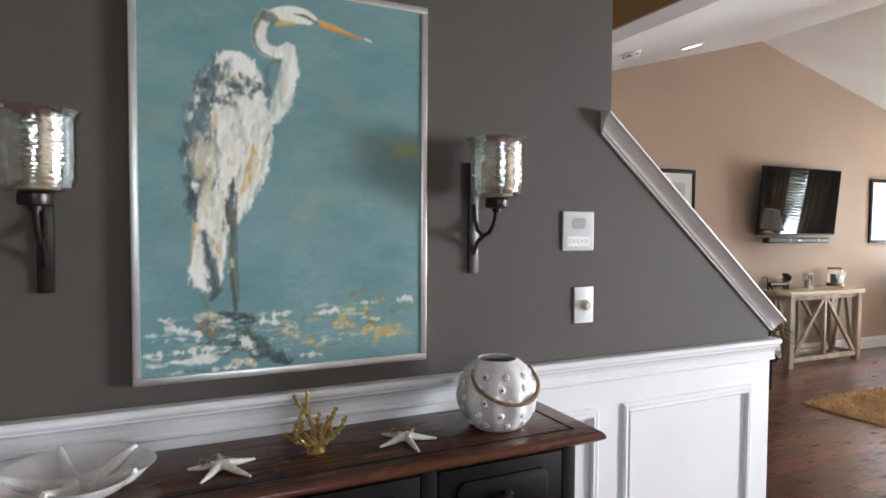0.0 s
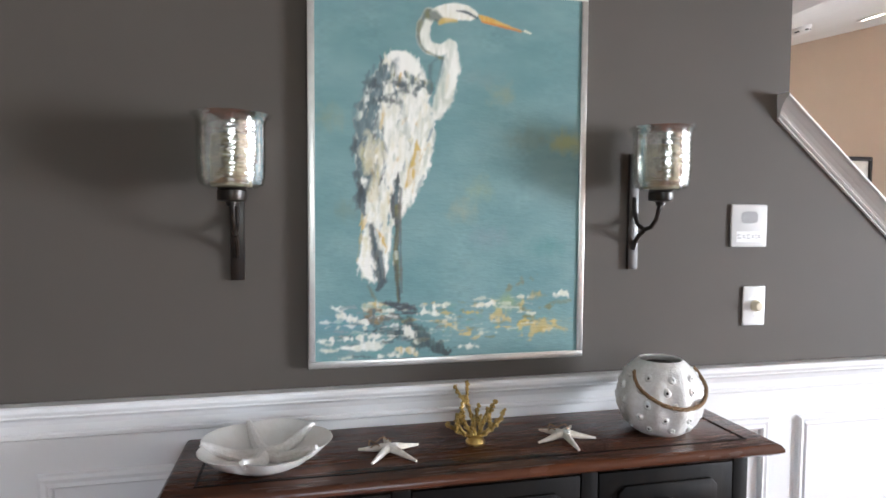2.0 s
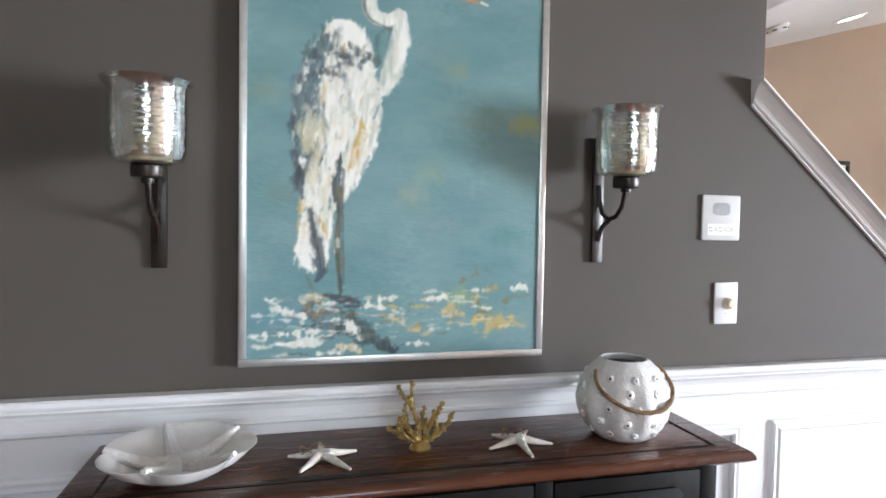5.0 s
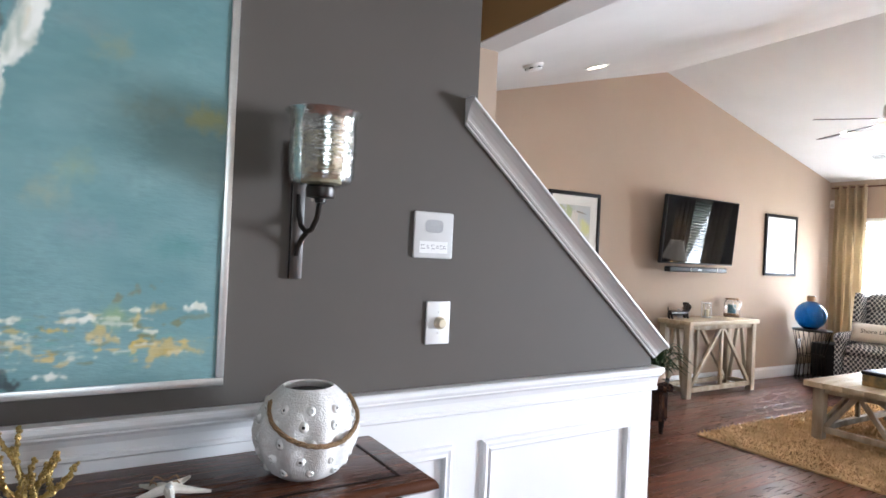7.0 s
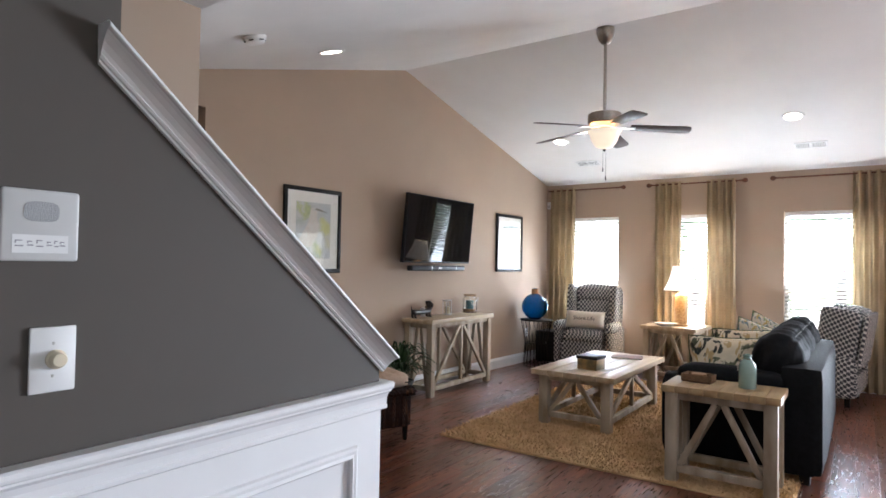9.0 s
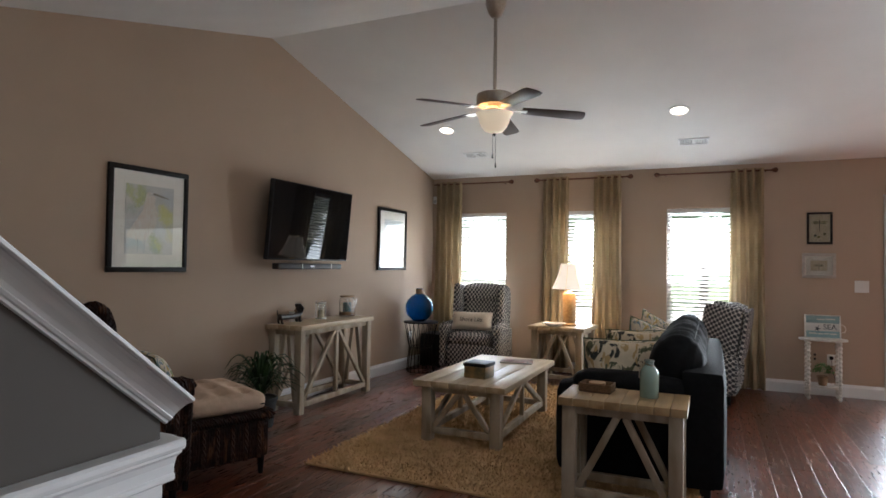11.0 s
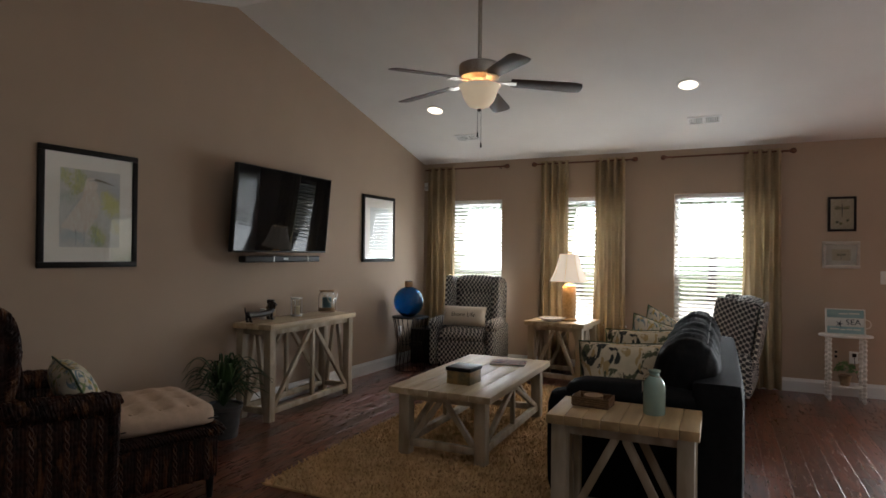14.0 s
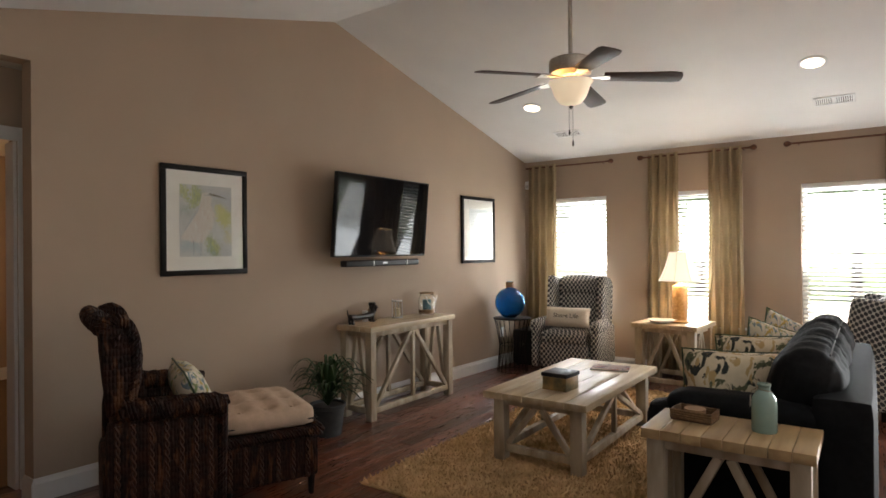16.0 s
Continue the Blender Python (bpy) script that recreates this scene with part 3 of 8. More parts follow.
# dark disc across the mouth, coloured as the shade inside the vase
bm = bmesh.new()
lathe(bm, [(0.0, 0.19), (0.06, 0.195), (0.0, 0.1955)], 24)
part("mouth_shade", bm, M_HOLE_SHADE, vase, "dark disc painted as the shade inside the open mouth")
pts = []
for t in np.linspace(0, 1, 40):
    a = -1.35 + 2.7 * t
    z = 0.185 - 0.085 * math.sin(math.pi * t) ** 0.8
    r = urchin_r(z) + 0.009
    pts.append((r * math.cos(a), r * math.sin(a), z))
bm = bmesh.new()
for s in range(3):
    tw = []
    for i, p in enumerate(pts):
        ph = i * 0.9 + s * 2.094
        rad = Vector((p[0], p[1], 0)).normalized()
        tw.append(Vector(p) + rad * 0.003 * math.cos(ph) + Vector((0, 0, 1)) * 0.003 * math.sin(ph))
    tube(bm, tw, 0.0036, 6)
part("rope_handle", bm, M_ROPE, vase, "twisted jute rope handle")

# sconces
def mercury():
    m = bpy.data.materials.new("mercury_glass")
    m.use_nodes = True
    t = m.node_tree
    b = t.nodes["Principled BSDF"]
    b.inputs["Base Color"].default_value = (0.86, 0.88, 0.88, 1)
    b.inputs["Roughness"].default_value = 0.10
    vo = t.nodes.new("ShaderNodeTexVoronoi")
    vo.inputs["Scale"].default_value = 1.0
    co = t.nodes.new("ShaderNodeTexCoord")
    vm = t.nodes.new("ShaderNodeMapping")
    vm.inputs["Scale"].default_value = (55, 55, 150)
    t.links.new(co.outputs["Object"], vm.inputs[0])
    t.links.new(vm.outputs[0], vo.inputs["Vector"])
    bp = t.nodes.new("ShaderNodeBump")
    bp.inputs["Strength"].default_value, bp.inputs["Distance"].default_value = 0.32, 0.003
    t.links.new(vo.outputs["Distance"], bp.inputs["Height"])
    t.links.new(bp.outputs[0], b.inputs["Normal"])
    b.inputs["Metallic"].default_value = 1.0
    tr = t.nodes.new("ShaderNodeBsdfTransparent")
    tr.inputs[0].default_value = (0.92, 0.94, 0.92, 1)
    mx = t.nodes.new("ShaderNodeMixShader")
    n = t.nodes.new("ShaderNodeTexNoise")
    n.inputs["Scale"].default_value = 45
    t.links.new(co.outputs["Object"], n.inputs["Vector"])
    mr = t.nodes.new("ShaderNodeMapRange")
    mr.inputs["From Min"].default_value, mr.inputs["From Max"].default_value = 0.35, 0.65
    mr.inputs["To Min"].default_value, mr.inputs["To Max"].default_value = 0.42, 0.72
    t.links.new(n.outputs["Fac"], mr.inputs[0])
    t.links.new(mr.outputs[0], mx.inputs[0])
    t.links.new(b.outputs[0], mx.inputs[1])
    t.links.new(tr.outputs[0], mx.inputs[2])
    t.links.new(mx.outputs[0], t.nodes["Material Output"].inputs["Surface"])
    return m


M_MERCURY = mercury()
sconce = thing("wall_sconce", pose(G, -8.977, 1.225), "bronzed iron candle sconce with mercury glass on grey wall", "sconce", "pair of wall sconces")
part("wall_plate", boxes(((0, -0.018, 0), (0.010, 0.018, 0.345)), bevel=0.003), M_IRON, sconce)
bm = bmesh.new()
tube(bm, [(0.010, 0, 0.215), (0.014, 0, 0.17), (0.028, 0, 0.135), (0.055, 0, 0.120), (0.085, 0, 0.128), (0.108, 0, 0.155), (0.12, 0, 0.20)], 0.0065, 8)
tube(bm, [(0.010, 0, 0.06), (0.018, 0, 0.085), (0.035, 0, 0.105), (0.06, 0, 0.119)], 0.0065, 8)
part("arm", bm, M_IRON, sconce)
bm = bmesh.new()
lathe(bm, [(0.0, 0.190), (0.012, 0.190), (0.014, 0.200), (0.032, 0.203), (0.034, 0.207), (0.034, 0.226), (0.030, 0.229), (0.034, 0.231), (0, 0.231)], 18, pose(0.12, 0, 0))
part("candle_cup", bm, M_IRON, sconce)
bm = bmesh.new()
lathe(bm, [(0.0, 0.231), (0.056, 0.232), (0.071, 0.240), (0.077, 0.255), (0.079, 0.300), (0.078, 0.380), (0.081, 0.393), (0.090, 0.402), (0.092, 0.405), (0.089, 0.406), (0.079, 0.396), (0.0755, 0.382), (0.0760, 0.300), (0.0745, 0.258), (0.068, 0.243), (0.0, 0.236)], 44, pose(0.12, 0, 0))
part("hurricane_glass", bm, M_MERCURY, sconce, "speckled mercury glass cylinder with a flared rim")
bm = bmesh.new()
lathe(bm, [(0.0, 0.2365), (0.047, 0.2365), (0.048, 0.241), (0.048, 0.354), (0.044, 0.357), (0.0, 0.353)], 24, pose(0.12, 0, 0))
part("candle", bm, M_CANDLE, sconce, "cream pillar candle")
copy_thing(sconce, pose(G, -7.850, 1.240, 0, 0, 9))

# intercom and dimmer
ic = thing("intercom_panel", pose(G, -7.4435, 1.373) @ Matrix.Diagonal((0.45, 1, 1, 1)), "light grey intercom panel with an oval speaker on the grey wall", "intercom")
part("housing", boxes(((0, -0.066, -0.067), (0.018, 0.066, 0.067)), bevel=0.006, seg=3), M_PANEL, ic)
bm = bmesh.new()
prism(bm, [(0.030 * (1 if c > 0 else -1) * abs(c) ** 0.55, 0.026 + 0.019 * (1 if s > 0 else -1) * abs(s) ** 0.6) for c, s in ((math.cos(2 * math.pi * k / 32), math.sin(2 * math.pi * k / 32)) for k in range(32))], "x", 0.018, 0.0195)
part("speaker_grille", bm, M_GRILLE, ic, "oval perforated speaker grille")
lab = part("paper_label", boxes(((0.018, -0.047, -0.052), (0.0195, 0.047, -0.018))), M_PLASTIC, ic, "white paper label with illegible handwriting")
for y, w, h in ((-0.036, 0.014, 0.012), (-0.018, 0.010, 0.009), (-0.002, 0.012, 0.013), (0.014, 0.009, 0.008), (0.026, 0.008, 0.012), (0.037, 0.010, 0.009)):
    part("mark", boxes(((0.0195, y - w / 2, -0.034 - h / 2), (0.0199, y + w / 2, -0.034 - h / 2 + 0.0022)), ((0.0195, y - w / 2, -0.034), (0.0199, y - w / 2 + 0.0022, -0.034 + h / 2)), ((0.0195, y - w / 2, -0.036 + h / 2), (0.0199, y + w / 2 - 0.002, -0.034 + h / 2))), M_INK, lab)
dm = thing("dimmer_switch", pose(G, -7.4155, 1.1185), "white dimmer switch plate with an almond knob", "light switch")
part("plate", boxes(((0, -0.0405, -0.0625), (0.007, 0.0405, 0.0625)), bevel=0.003), M_PLASTIC, dm)
bm = bmesh.new()
lathe(bm, [(0.0185, 0), (0.0185, 0.006), (0.0155, 0.008), (0.0145, 0.018), (0.012, 0.021), (0, 0.0215)], 24, pose(0.007, 0.004, 0, 0, 90, 0))
part("knob", bm, M_ALMOND, dm, "almond plastic dimmer knob")
for z in (0.031, -0.031):
    bm = bmesh.new()
    lathe(bm, [(0.003, 0), (0.0025, 0.001), (0, 0.0012)], 8, pose(0.007, 0, z, 0, 90, 0))
    part("screw", bm, M_SILVER, dm)


# ---- the large painting ----
P_OLIVE = mat("olive_paint", (0.22, 0.20, 0.07), (0.08, 0.09, 0.06), 18, 0.6, bump=0.4, bump_scale=70)
P_DARK = mat("dark_slate_paint", (0.035, 0.045, 0.05), (0.10, 0.09, 0.07), 20, 0.6, bump=0.4, bump_scale=70)


def smooth_outline(pts, n=6):
    out, k = [], len(pts)
    for i in range(k):
        p0, p1, p2, p3 = (Vector(pts[(i + j - 1) % k]) for j in range(4))
        for s in range(n):
            u = s / n
            out.append(0.5 * ((2 * p1) + (p2 - p0) * u + (2 * p0 - 5 * p1 + 4 * p2 - p3) * u * u + (3 * p1 - p0 - 3 * p2 + p3) * u ** 3))
    return out


class Canvas:
    """A canvas painted stroke by stroke with soft, ragged brush edges; places run from 0 to 1, across and up."""

    def __init__(self, cols, rows, aspect, seed):
        self.rng = np.random.default_rng(seed)
        self.nx, self.ny, self.aspect = cols, rows, aspect
        s = np.linspace(0, 1, cols)
        u = (-0.9 + np.sqrt(0.81 + 0.4 * s)) / 0.2
        self.u, self.v = np.meshgrid(u * aspect, np.linspace(0, 1, rows))
        self.col = np.zeros((rows, cols, 3))
        self.rag = self.noise(46, 46) * 0.6 + self.noise(110, 110) * 0.4
        self.hair = self.noise(70, 22) * 0.55 + self.noise(120, 40) * 0.45

    def noise(self, fx, fy):
        """Smooth noise from -1 to 1 with fx and fy waves across and up."""
        g = self.rng.uniform(-1, 1, (int(fy) + 3, int(fx) + 3))
        x, y = self.u / self.aspect * fx, self.v * fy
        i, j = np.clip(x.astype(int), 0, int(fx)), np.clip(y.astype(int), 0, int(fy))
        a, b = x - i, y - j
        a, b = a * a * (3 - 2 * a), b * b * (3 - 2 * b)
        return (g[j, i] * (1 - a) + g[j, i + 1] * a) * (1 - b) + (g[j + 1, i] * (1 - a) + g[j + 1, i + 1] * a) * b

    def lay(self, d, c1, c2, soft, rag, alpha, window=slice(None), tone=None):
        w = window
        m = np.clip(0.5 - (d + self.rag[w] * rag) / soft, 0, 1)
        m = (m * m * (3 - 2 * m) * alpha)[..., None]
        k = np.clip(0.5 + 0.8 * (self.hair if tone is None else tone)[w], 0, 1)[..., None]
        self.col[w] = self.col[w] * (1 - m) + (np.array(c1) * k + np.array(c2) * (1 - k)) * m

    def line(self, pts, widths, c1, c2, soft=0.008, rag=0.004, alpha=1.0):
        """A brush line that swells and tapers."""
        p = [Vector((x * self.aspect, y)) for x, y in pts]
        fine, wid = [], []
        for i in range(len(p) - 1):
            q0, q1, q2, q3 = p[max(i - 1, 0)], p[i], p[i + 1], p[min(i + 2, len(p) - 1)]
            for s in range(5):
                t = s / 5
                fine.append(0.5 * ((2 * q1) + (q2 - q0) * t + (2 * q0 - 5 * q1 + 4 * q2 - q3) * t * t + (3 * q1 - q0 - 3 * q2 + q3) * t ** 3))
                wid.append(widths[i] * (1 - t) + widths[i + 1] * t)
        fine.append(p[-1])
        wid.append(widths[-1])
        pad = max(widths) + 0.03
        x0, x1 = min(q.x for q in fine) - pad, max(q.x for q in fine) + pad
        y0, y1 = min(q.y for q in fine) - pad, max(q.y for q in fine) + pad
        i0, i1 = np.searchsorted(self.u[0], (x0, x1))
        j0, j1 = max(0, int(y0 * self.ny)), min(self.ny, int(y1 * self.ny) + 2)
        if i1 <= i0 or j1 <= j0:
            return
        w = (slice(j0, j1), slice(i0, i1))
        d = np.full(self.u[w].shape, 9.0)
        for a, b, wa, wb in zip(fine, fine[1:], wid, wid[1:]):
            e = b - a
            t = np.clip(((self.u[w] - a.x) * e.x + (self.v[w] - a.y) * e.y) / max(e.length_squared, 1e-9), 0, 1)
            d = np.minimum(d, np.hypot(self.u[w] - a.x - t * e.x, self.v[w] - a.y - t * e.y) - wa - (wb - wa) * t)
        self.lay(d, c1, c2, soft, rag, alpha, w)

    def patch(self, pts, c1, c2, soft=0.010, rag=0.008, alpha=1.0):
        """A filled shape."""
        q = [(p.x * self.aspect, p.y) for p in smooth_outline(pts, 4)]
        d, inside = np.full(self.u.shape, 9.0), np.zeros(self.u.shape, bool)
        for (ax, ay), (bx, by) in zip(q, q[1:] + q[:1]):
            ex, ey = bx - ax, by - ay
            t = np.clip(((self.u - ax) * ex + (self.v - ay) * ey) / max(ex * ex + ey * ey, 1e-9), 0, 1)
            d = np.minimum(d, np.hypot(self.u - ax - t * ex, self.v - ay - t * ey))
            if ay != by:
                inside ^= ((ay > self.v) != (by > self.v)) & (self.u < ax + ex * (self.v - ay) / (by - ay))
        self.lay(np.where(inside, -d, d) + 0.004, c1, c2, soft, rag, alpha)


WHITE, CREAM, PALE = (0.80, 0.79, 0.73), (0.66, 0.64, 0.52), (0.52, 0.54, 0.46)
SLATE, SMOKE, INK = (0.075, 0.115, 0.13), (0.20, 0.26, 0.27), (0.03, 0.037, 0.04)
OCHRE, AMBER, RUST, MOSS = (0.52, 0.36, 0.08), (0.60, 0.40, 0.12), (0.56, 0.17, 0.025), (0.16, 0.15, 0.05)
cv = Canvas(260, 340, 0.75, 4)
sw = (cv.noise(5, 13) * 0.5 + cv.noise(9, 26) * 0.3 + cv.noise(22, 70) * 0.2)[..., None]
cv.col[:] = np.array((0.135, 0.255, 0.262)) + sw * np.array((0.05, 0.055, 0.050))
cv.col *= 1 + 0.10 * (cv.noise(60, 160) * cv.noise(9, 9))[..., None]
for x, y, rx, c, a in ((0.95, 0.595, 0.05, (0.34, 0.32, 0.07), 0.6), (0.70, 0.72, 0.03, (0.30, 0.27, 0.10), 0.32), (0.06, 0.636, 0.04, (0.26, 0.25, 0.10), 0.3), (0.80, 0.60, 0.06, MOSS, 0.25), (0.62, 0.46, 0.03, (0.26, 0.30, 0.12), 0.4), (0.56, 0.40, 0.03, OCHRE, 0.18), (0.12, 0.40, 0.03, MOSS, 0.25), (0.88, 0.30, 0.05, (0.05, 0.20, 0.19), 0.5), (0.66, 0.33, 0.06, (0.20, 0.26, 0.29), 0.5), (0.64, 0.76, 0.06, (0.16, 0.22, 0.22), 0.4), (0.12, 0.10, 0.09, (0.10, 0.24, 0.33), 0.6), (0.90, 0.08, 0.07, (0.20, 0.27, 0.20), 0.5), (0.73, 0.145, 0.035, (0.26, 0.34, 0.12), 0.6)):
    cv.line([(x - rx, y), (x, y + 0.004), (x + rx, y)], [0.006, 0.022, 0.006], c, c, 0.06, 0.02, a)
# body
cv.patch([(0.234, 0.774), (0.276, 0.817), (0.339, 0.828), (0.381, 0.808), (0.417, 0.768), (0.438, 0.731), (0.443, 0.671), (0.459, 0.626), (0.449, 0.557), (0.422, 0.49), (0.377, 0.427), (0.329, 0.381), (0.302, 0.404), (0.287, 0.366), (0.292, 0.306), (0.276, 0.238), (0.24, 0.206), (0.186, 0.217), (0.163, 0.262), (0.174, 0.336), (0.178, 0.411), (0.155, 0.499), (0.148, 0.573), (0.155, 0.640), (0.176, 0.700), (0.206, 0.752)], WHITE, PALE, 0.012, 0.009)
cv.patch([(0.225, 0.765), (0.266, 0.783), (0.286, 0.762), (0.266, 0.694), (0.240, 0.678), (0.245, 0.627), (0.218, 0.574), (0.198, 0.529), (0.171, 0.485), (0.159, 0.529), (0.164, 0.617), (0.19, 0.699), (0.208, 0.744)], SLATE, SMOKE, 0.018, 0.018, 0.92)
cv.line([(0.266, 0.746), (0.318, 0.764), (0.37, 0.757), (0.433, 0.738)], [0.008, 0.011, 0.008, 0.004], SLATE, MOSS, 0.012, 0.010, 0.9)
br = random.Random(21)
for i in range(330):    # feathers
    v = br.uniform(0.23, 0.80)
    lo = float(np.interp(v, (0.22, 0.34, 0.42, 0.5, 0.57, 0.69, 0.8), (0.175, 0.18, 0.185, 0.165, 0.16, 0.195, 0.26)))
    hi = float(np.interp(v, (0.22, 0.31, 0.38, 0.43, 0.49, 0.56, 0.63, 0.73, 0.8), (0.265, 0.285, 0.31, 0.37, 0.41, 0.44, 0.45, 0.43, 0.39)))
    k = br.random()
    x, l = lo + (hi - lo) * k, br.uniform(0.02, 0.07)
    if k < 0.40 and v > 0.47:
        c = br.choice((SLATE, SLATE, SLATE, INK, INK, SMOKE, SMOKE, CREAM))
    else:
        c = br.choice((WHITE, WHITE, WHITE, CREAM, CREAM, PALE, SMOKE, AMBER if br.random() < 0.5 else WHITE))
    lean = 0.012 * br.uniform(-1, 1.2)
    cv.line([(x + lean, v + l / 2), (x, v), (x - lean, v - l / 2)], [0.001, br.uniform(0.003, 0.007), 0.001], c, c, 0.006, 0.004, br.uniform(0.5, 0.95))
cv.patch([(0.222, 0.755), (0.262, 0.772), (0.275, 0.745), (0.252, 0.694), (0.232, 0.668), (0.235, 0.62), (0.210, 0.57), (0.190, 0.529), (0.168, 0.495), (0.162, 0.54), (0.168, 0.617), (0.193, 0.699), (0.208, 0.738)], SLATE, SMOKE, 0.02, 0.022, 0.9)
for i in range(45):
    v = br.uniform(0.50, 0.76)
    x = float(np.interp(v, (0.5, 0.6, 0.76), (0.175, 0.195, 0.24))) + br.uniform(-0.015, 0.035)
    cv.line([(x + 0.006, v + 0.016), (x, v), (x - 0.008, v - 0.016)], [0.001, br.uniform(0.002, 0.005), 0.001], br.choice((INK, SLATE, INK, PALE, SMOKE, CREAM)), SLATE, 0.006, 0.004, br.uniform(0.4, 0.85))
for pts, w, c1, c2, a in (
        ([(0.386, 0.592), (0.386, 0.548), (0.37, 0.503), (0.344, 0.462)], [0.003, 0.010, 0.012, 0.004], AMBER, OCHRE, 0.95),
        ([(0.37, 0.63), (0.37, 0.60), (0.36, 0.565)], [0.003, 0.007, 0.003], SMOKE, MOSS, 0.8),
        ([(0.335, 0.69), (0.345, 0.63), (0.335, 0.57)], [0.002, 0.005, 0.002], SMOKE, PALE, 0.7),
        ([(0.213, 0.559), (0.213, 0.515), (0.234, 0.478)], [0.004, 0.009, 0.004], CREAM, AMBER, 0.9),
        ([(0.255, 0.69), (0.262, 0.66), (0.250, 0.62)], [0.003, 0.007, 0.003], CREAM, AMBER, 0.8),
        ([(0.318, 0.485), (0.311, 0.44), (0.308, 0.39)], [0.004, 0.008, 0.006], INK, SLATE, 0.95),
        ([(0.17, 0.50), (0.185, 0.45), (0.195, 0.40)], [0.004, 0.007, 0.003], INK, SLATE, 0.9),
        ([(0.223, 0.352), (0.239, 0.291), (0.258, 0.225)], [0.004, 0.009, 0.007], INK, SLATE, 0.95),
        ([(0.235, 0.24), (0.255, 0.215), (0.24, 0.19)], [0.008, 0.012, 0.004], SLATE, INK, 0.9),
        ([(0.207, 0.201), (0.22, 0.18), (0.233, 0.163)], [0.004, 0.006, 0.003], SLATE, MOSS, 0.7),
        ([(0.239, 0.351), (0.26, 0.325), (0.268, 0.291)], [0.004, 0.008, 0.003], AMBER, OCHRE, 0.95),
        ([(0.202, 0.314), (0.191, 0.269), (0.212, 0.226)], [0.006, 0.020, 0.010], WHITE, WHITE, 0.95),
        ([(0.271, 0.283), (0.268, 0.25), (0.265, 0.225)], [0.003, 0.007, 0.003], WHITE, WHITE, 0.9),
        ([(0.30, 0.81), (0.34, 0.80), (0.385, 0.775)], [0.012, 0.020, 0.012], WHITE, WHITE, 0.9),
        ([(0.185, 0.39), (0.178, 0.33), (0.165, 0.27)], [0.003, 0.004, 0.002], MOSS, OCHRE, 0.7)):
    cv.line(pts, w, c1, c2, 0.008, 0.006, a)
# broken slate and ochre glazes over the back, thick whites on the breast
for i in range(120):
    v = br.uniform(0.44, 0.775)
    k = br.random() ** 1.6
    x = float(np.interp(v, (0.44, 0.5, 0.57, 0.64, 0.70, 0.775), (0.165, 0.157, 0.150, 0.157, 0.178, 0.225))) + 0.085 * k
    l = br.uniform(0.012, 0.038)
    c = br.choice((SLATE, (0.10, 0.16, 0.17), (0.14, 0.21, 0.22), SMOKE, (0.13, 0.24, 0.25), INK))
    cv.line([(x + 0.010, v + l), (x, v), (x - 0.004, v - l)], [0.001, br.uniform(0.004, 0.009), 0.001], c, SLATE, 0.014, 0.010, br.uniform(0.35, 0.75) * (1 - 0.5 * k))
for i in range(70):
    v = br.uniform(0.26, 0.72)
    x = float(np.interp(v, (0.26, 0.4, 0.55, 0.72), (0.225, 0.27, 0.33, 0.36))) + br.gauss(0, 0.035)
    l = br.uniform(0.015, 0.05)
    cv.line([(x + 0.004, v + l), (x, v), (x - 0.006, v - l)], [0.001, br.uniform(0.003, 0.008), 0.001], br.choice((WHITE, WHITE, CREAM, (0.62, 0.58, 0.38), PALE)), WHITE, 0.008, 0.010, br.uniform(0.5, 0.9))
for x, y, l, w in ((0.265, 0.690, 0.05, 0.012), (0.30, 0.735, 0.06, 0.010), (0.37, 0.735, 0.045, 0.007), (0.225, 0.725, 0.03, 0.014), (0.335, 0.715, 0.04, 0.006), (0.405, 0.728, 0.03, 0.006)):
    cv.line([(x - l, y - 0.006), (x, y + 0.006), (x + l, y - 0.002)], [0.003, w, 0.003], SLATE, INK, 0.016, 0.016, 0.8)
for x, y, w in ((0.205, 0.555, 0.020), (0.245, 0.53, 0.012), (0.232, 0.45, 0.015), (0.27, 0.40, 0.010)):
    cv.line([(x + 0.008, y + 0.05), (x, y), (x - 0.004, y - 0.05)], [0.003, w, 0.003], (0.52, 0.46, 0.24), CREAM, 0.02, 0.014, 0.7)
cv.line([(0.318, 0.50), (0.308, 0.44), (0.300, 0.385)], [0.006, 0.011, 0.006], INK, SLATE, 0.010, 0.010, 0.95)
cv.line([(0.163, 0.50), (0.180, 0.44), (0.192, 0.39)], [0.006, 0.010, 0.004], INK, SLATE, 0.010, 0.010, 0.9)
cv.line([(0.218, 0.36), (0.236, 0.29), (0.262, 0.215)], [0.006, 0.014, 0.008], INK, SLATE, 0.012, 0.010, 0.9)
cv.line([(0.43, 0.72), (0.437, 0.79), (0.455, 0.805)], [0.006, 0.004, 0.002], (0.08, 0.16, 0.16), SLATE, 0.012, 0.006, 0.75)
# legs
cv.line([(0.315, 0.41), (0.313, 0.336), (0.311, 0.283), (0.315, 0.222), (0.322, 0.155)], [0.008, 0.006, 0.008, 0.005, 0.005], INK, MOSS, 0.007, 0.003, 0.92)
cv.line([(0.328, 0.46), (0.324, 0.396), (0.327, 0.298), (0.332, 0.184)], [0.005, 0.004, 0.003, 0.003], SLATE, (0.14, 0.09, 0.06), 0.006, 0.003, 0.8)
cv.line([(0.311, 0.29), (0.313, 0.275)], [0.005, 0.004], PALE, PALE, 0.006, 0.002, 0.6)
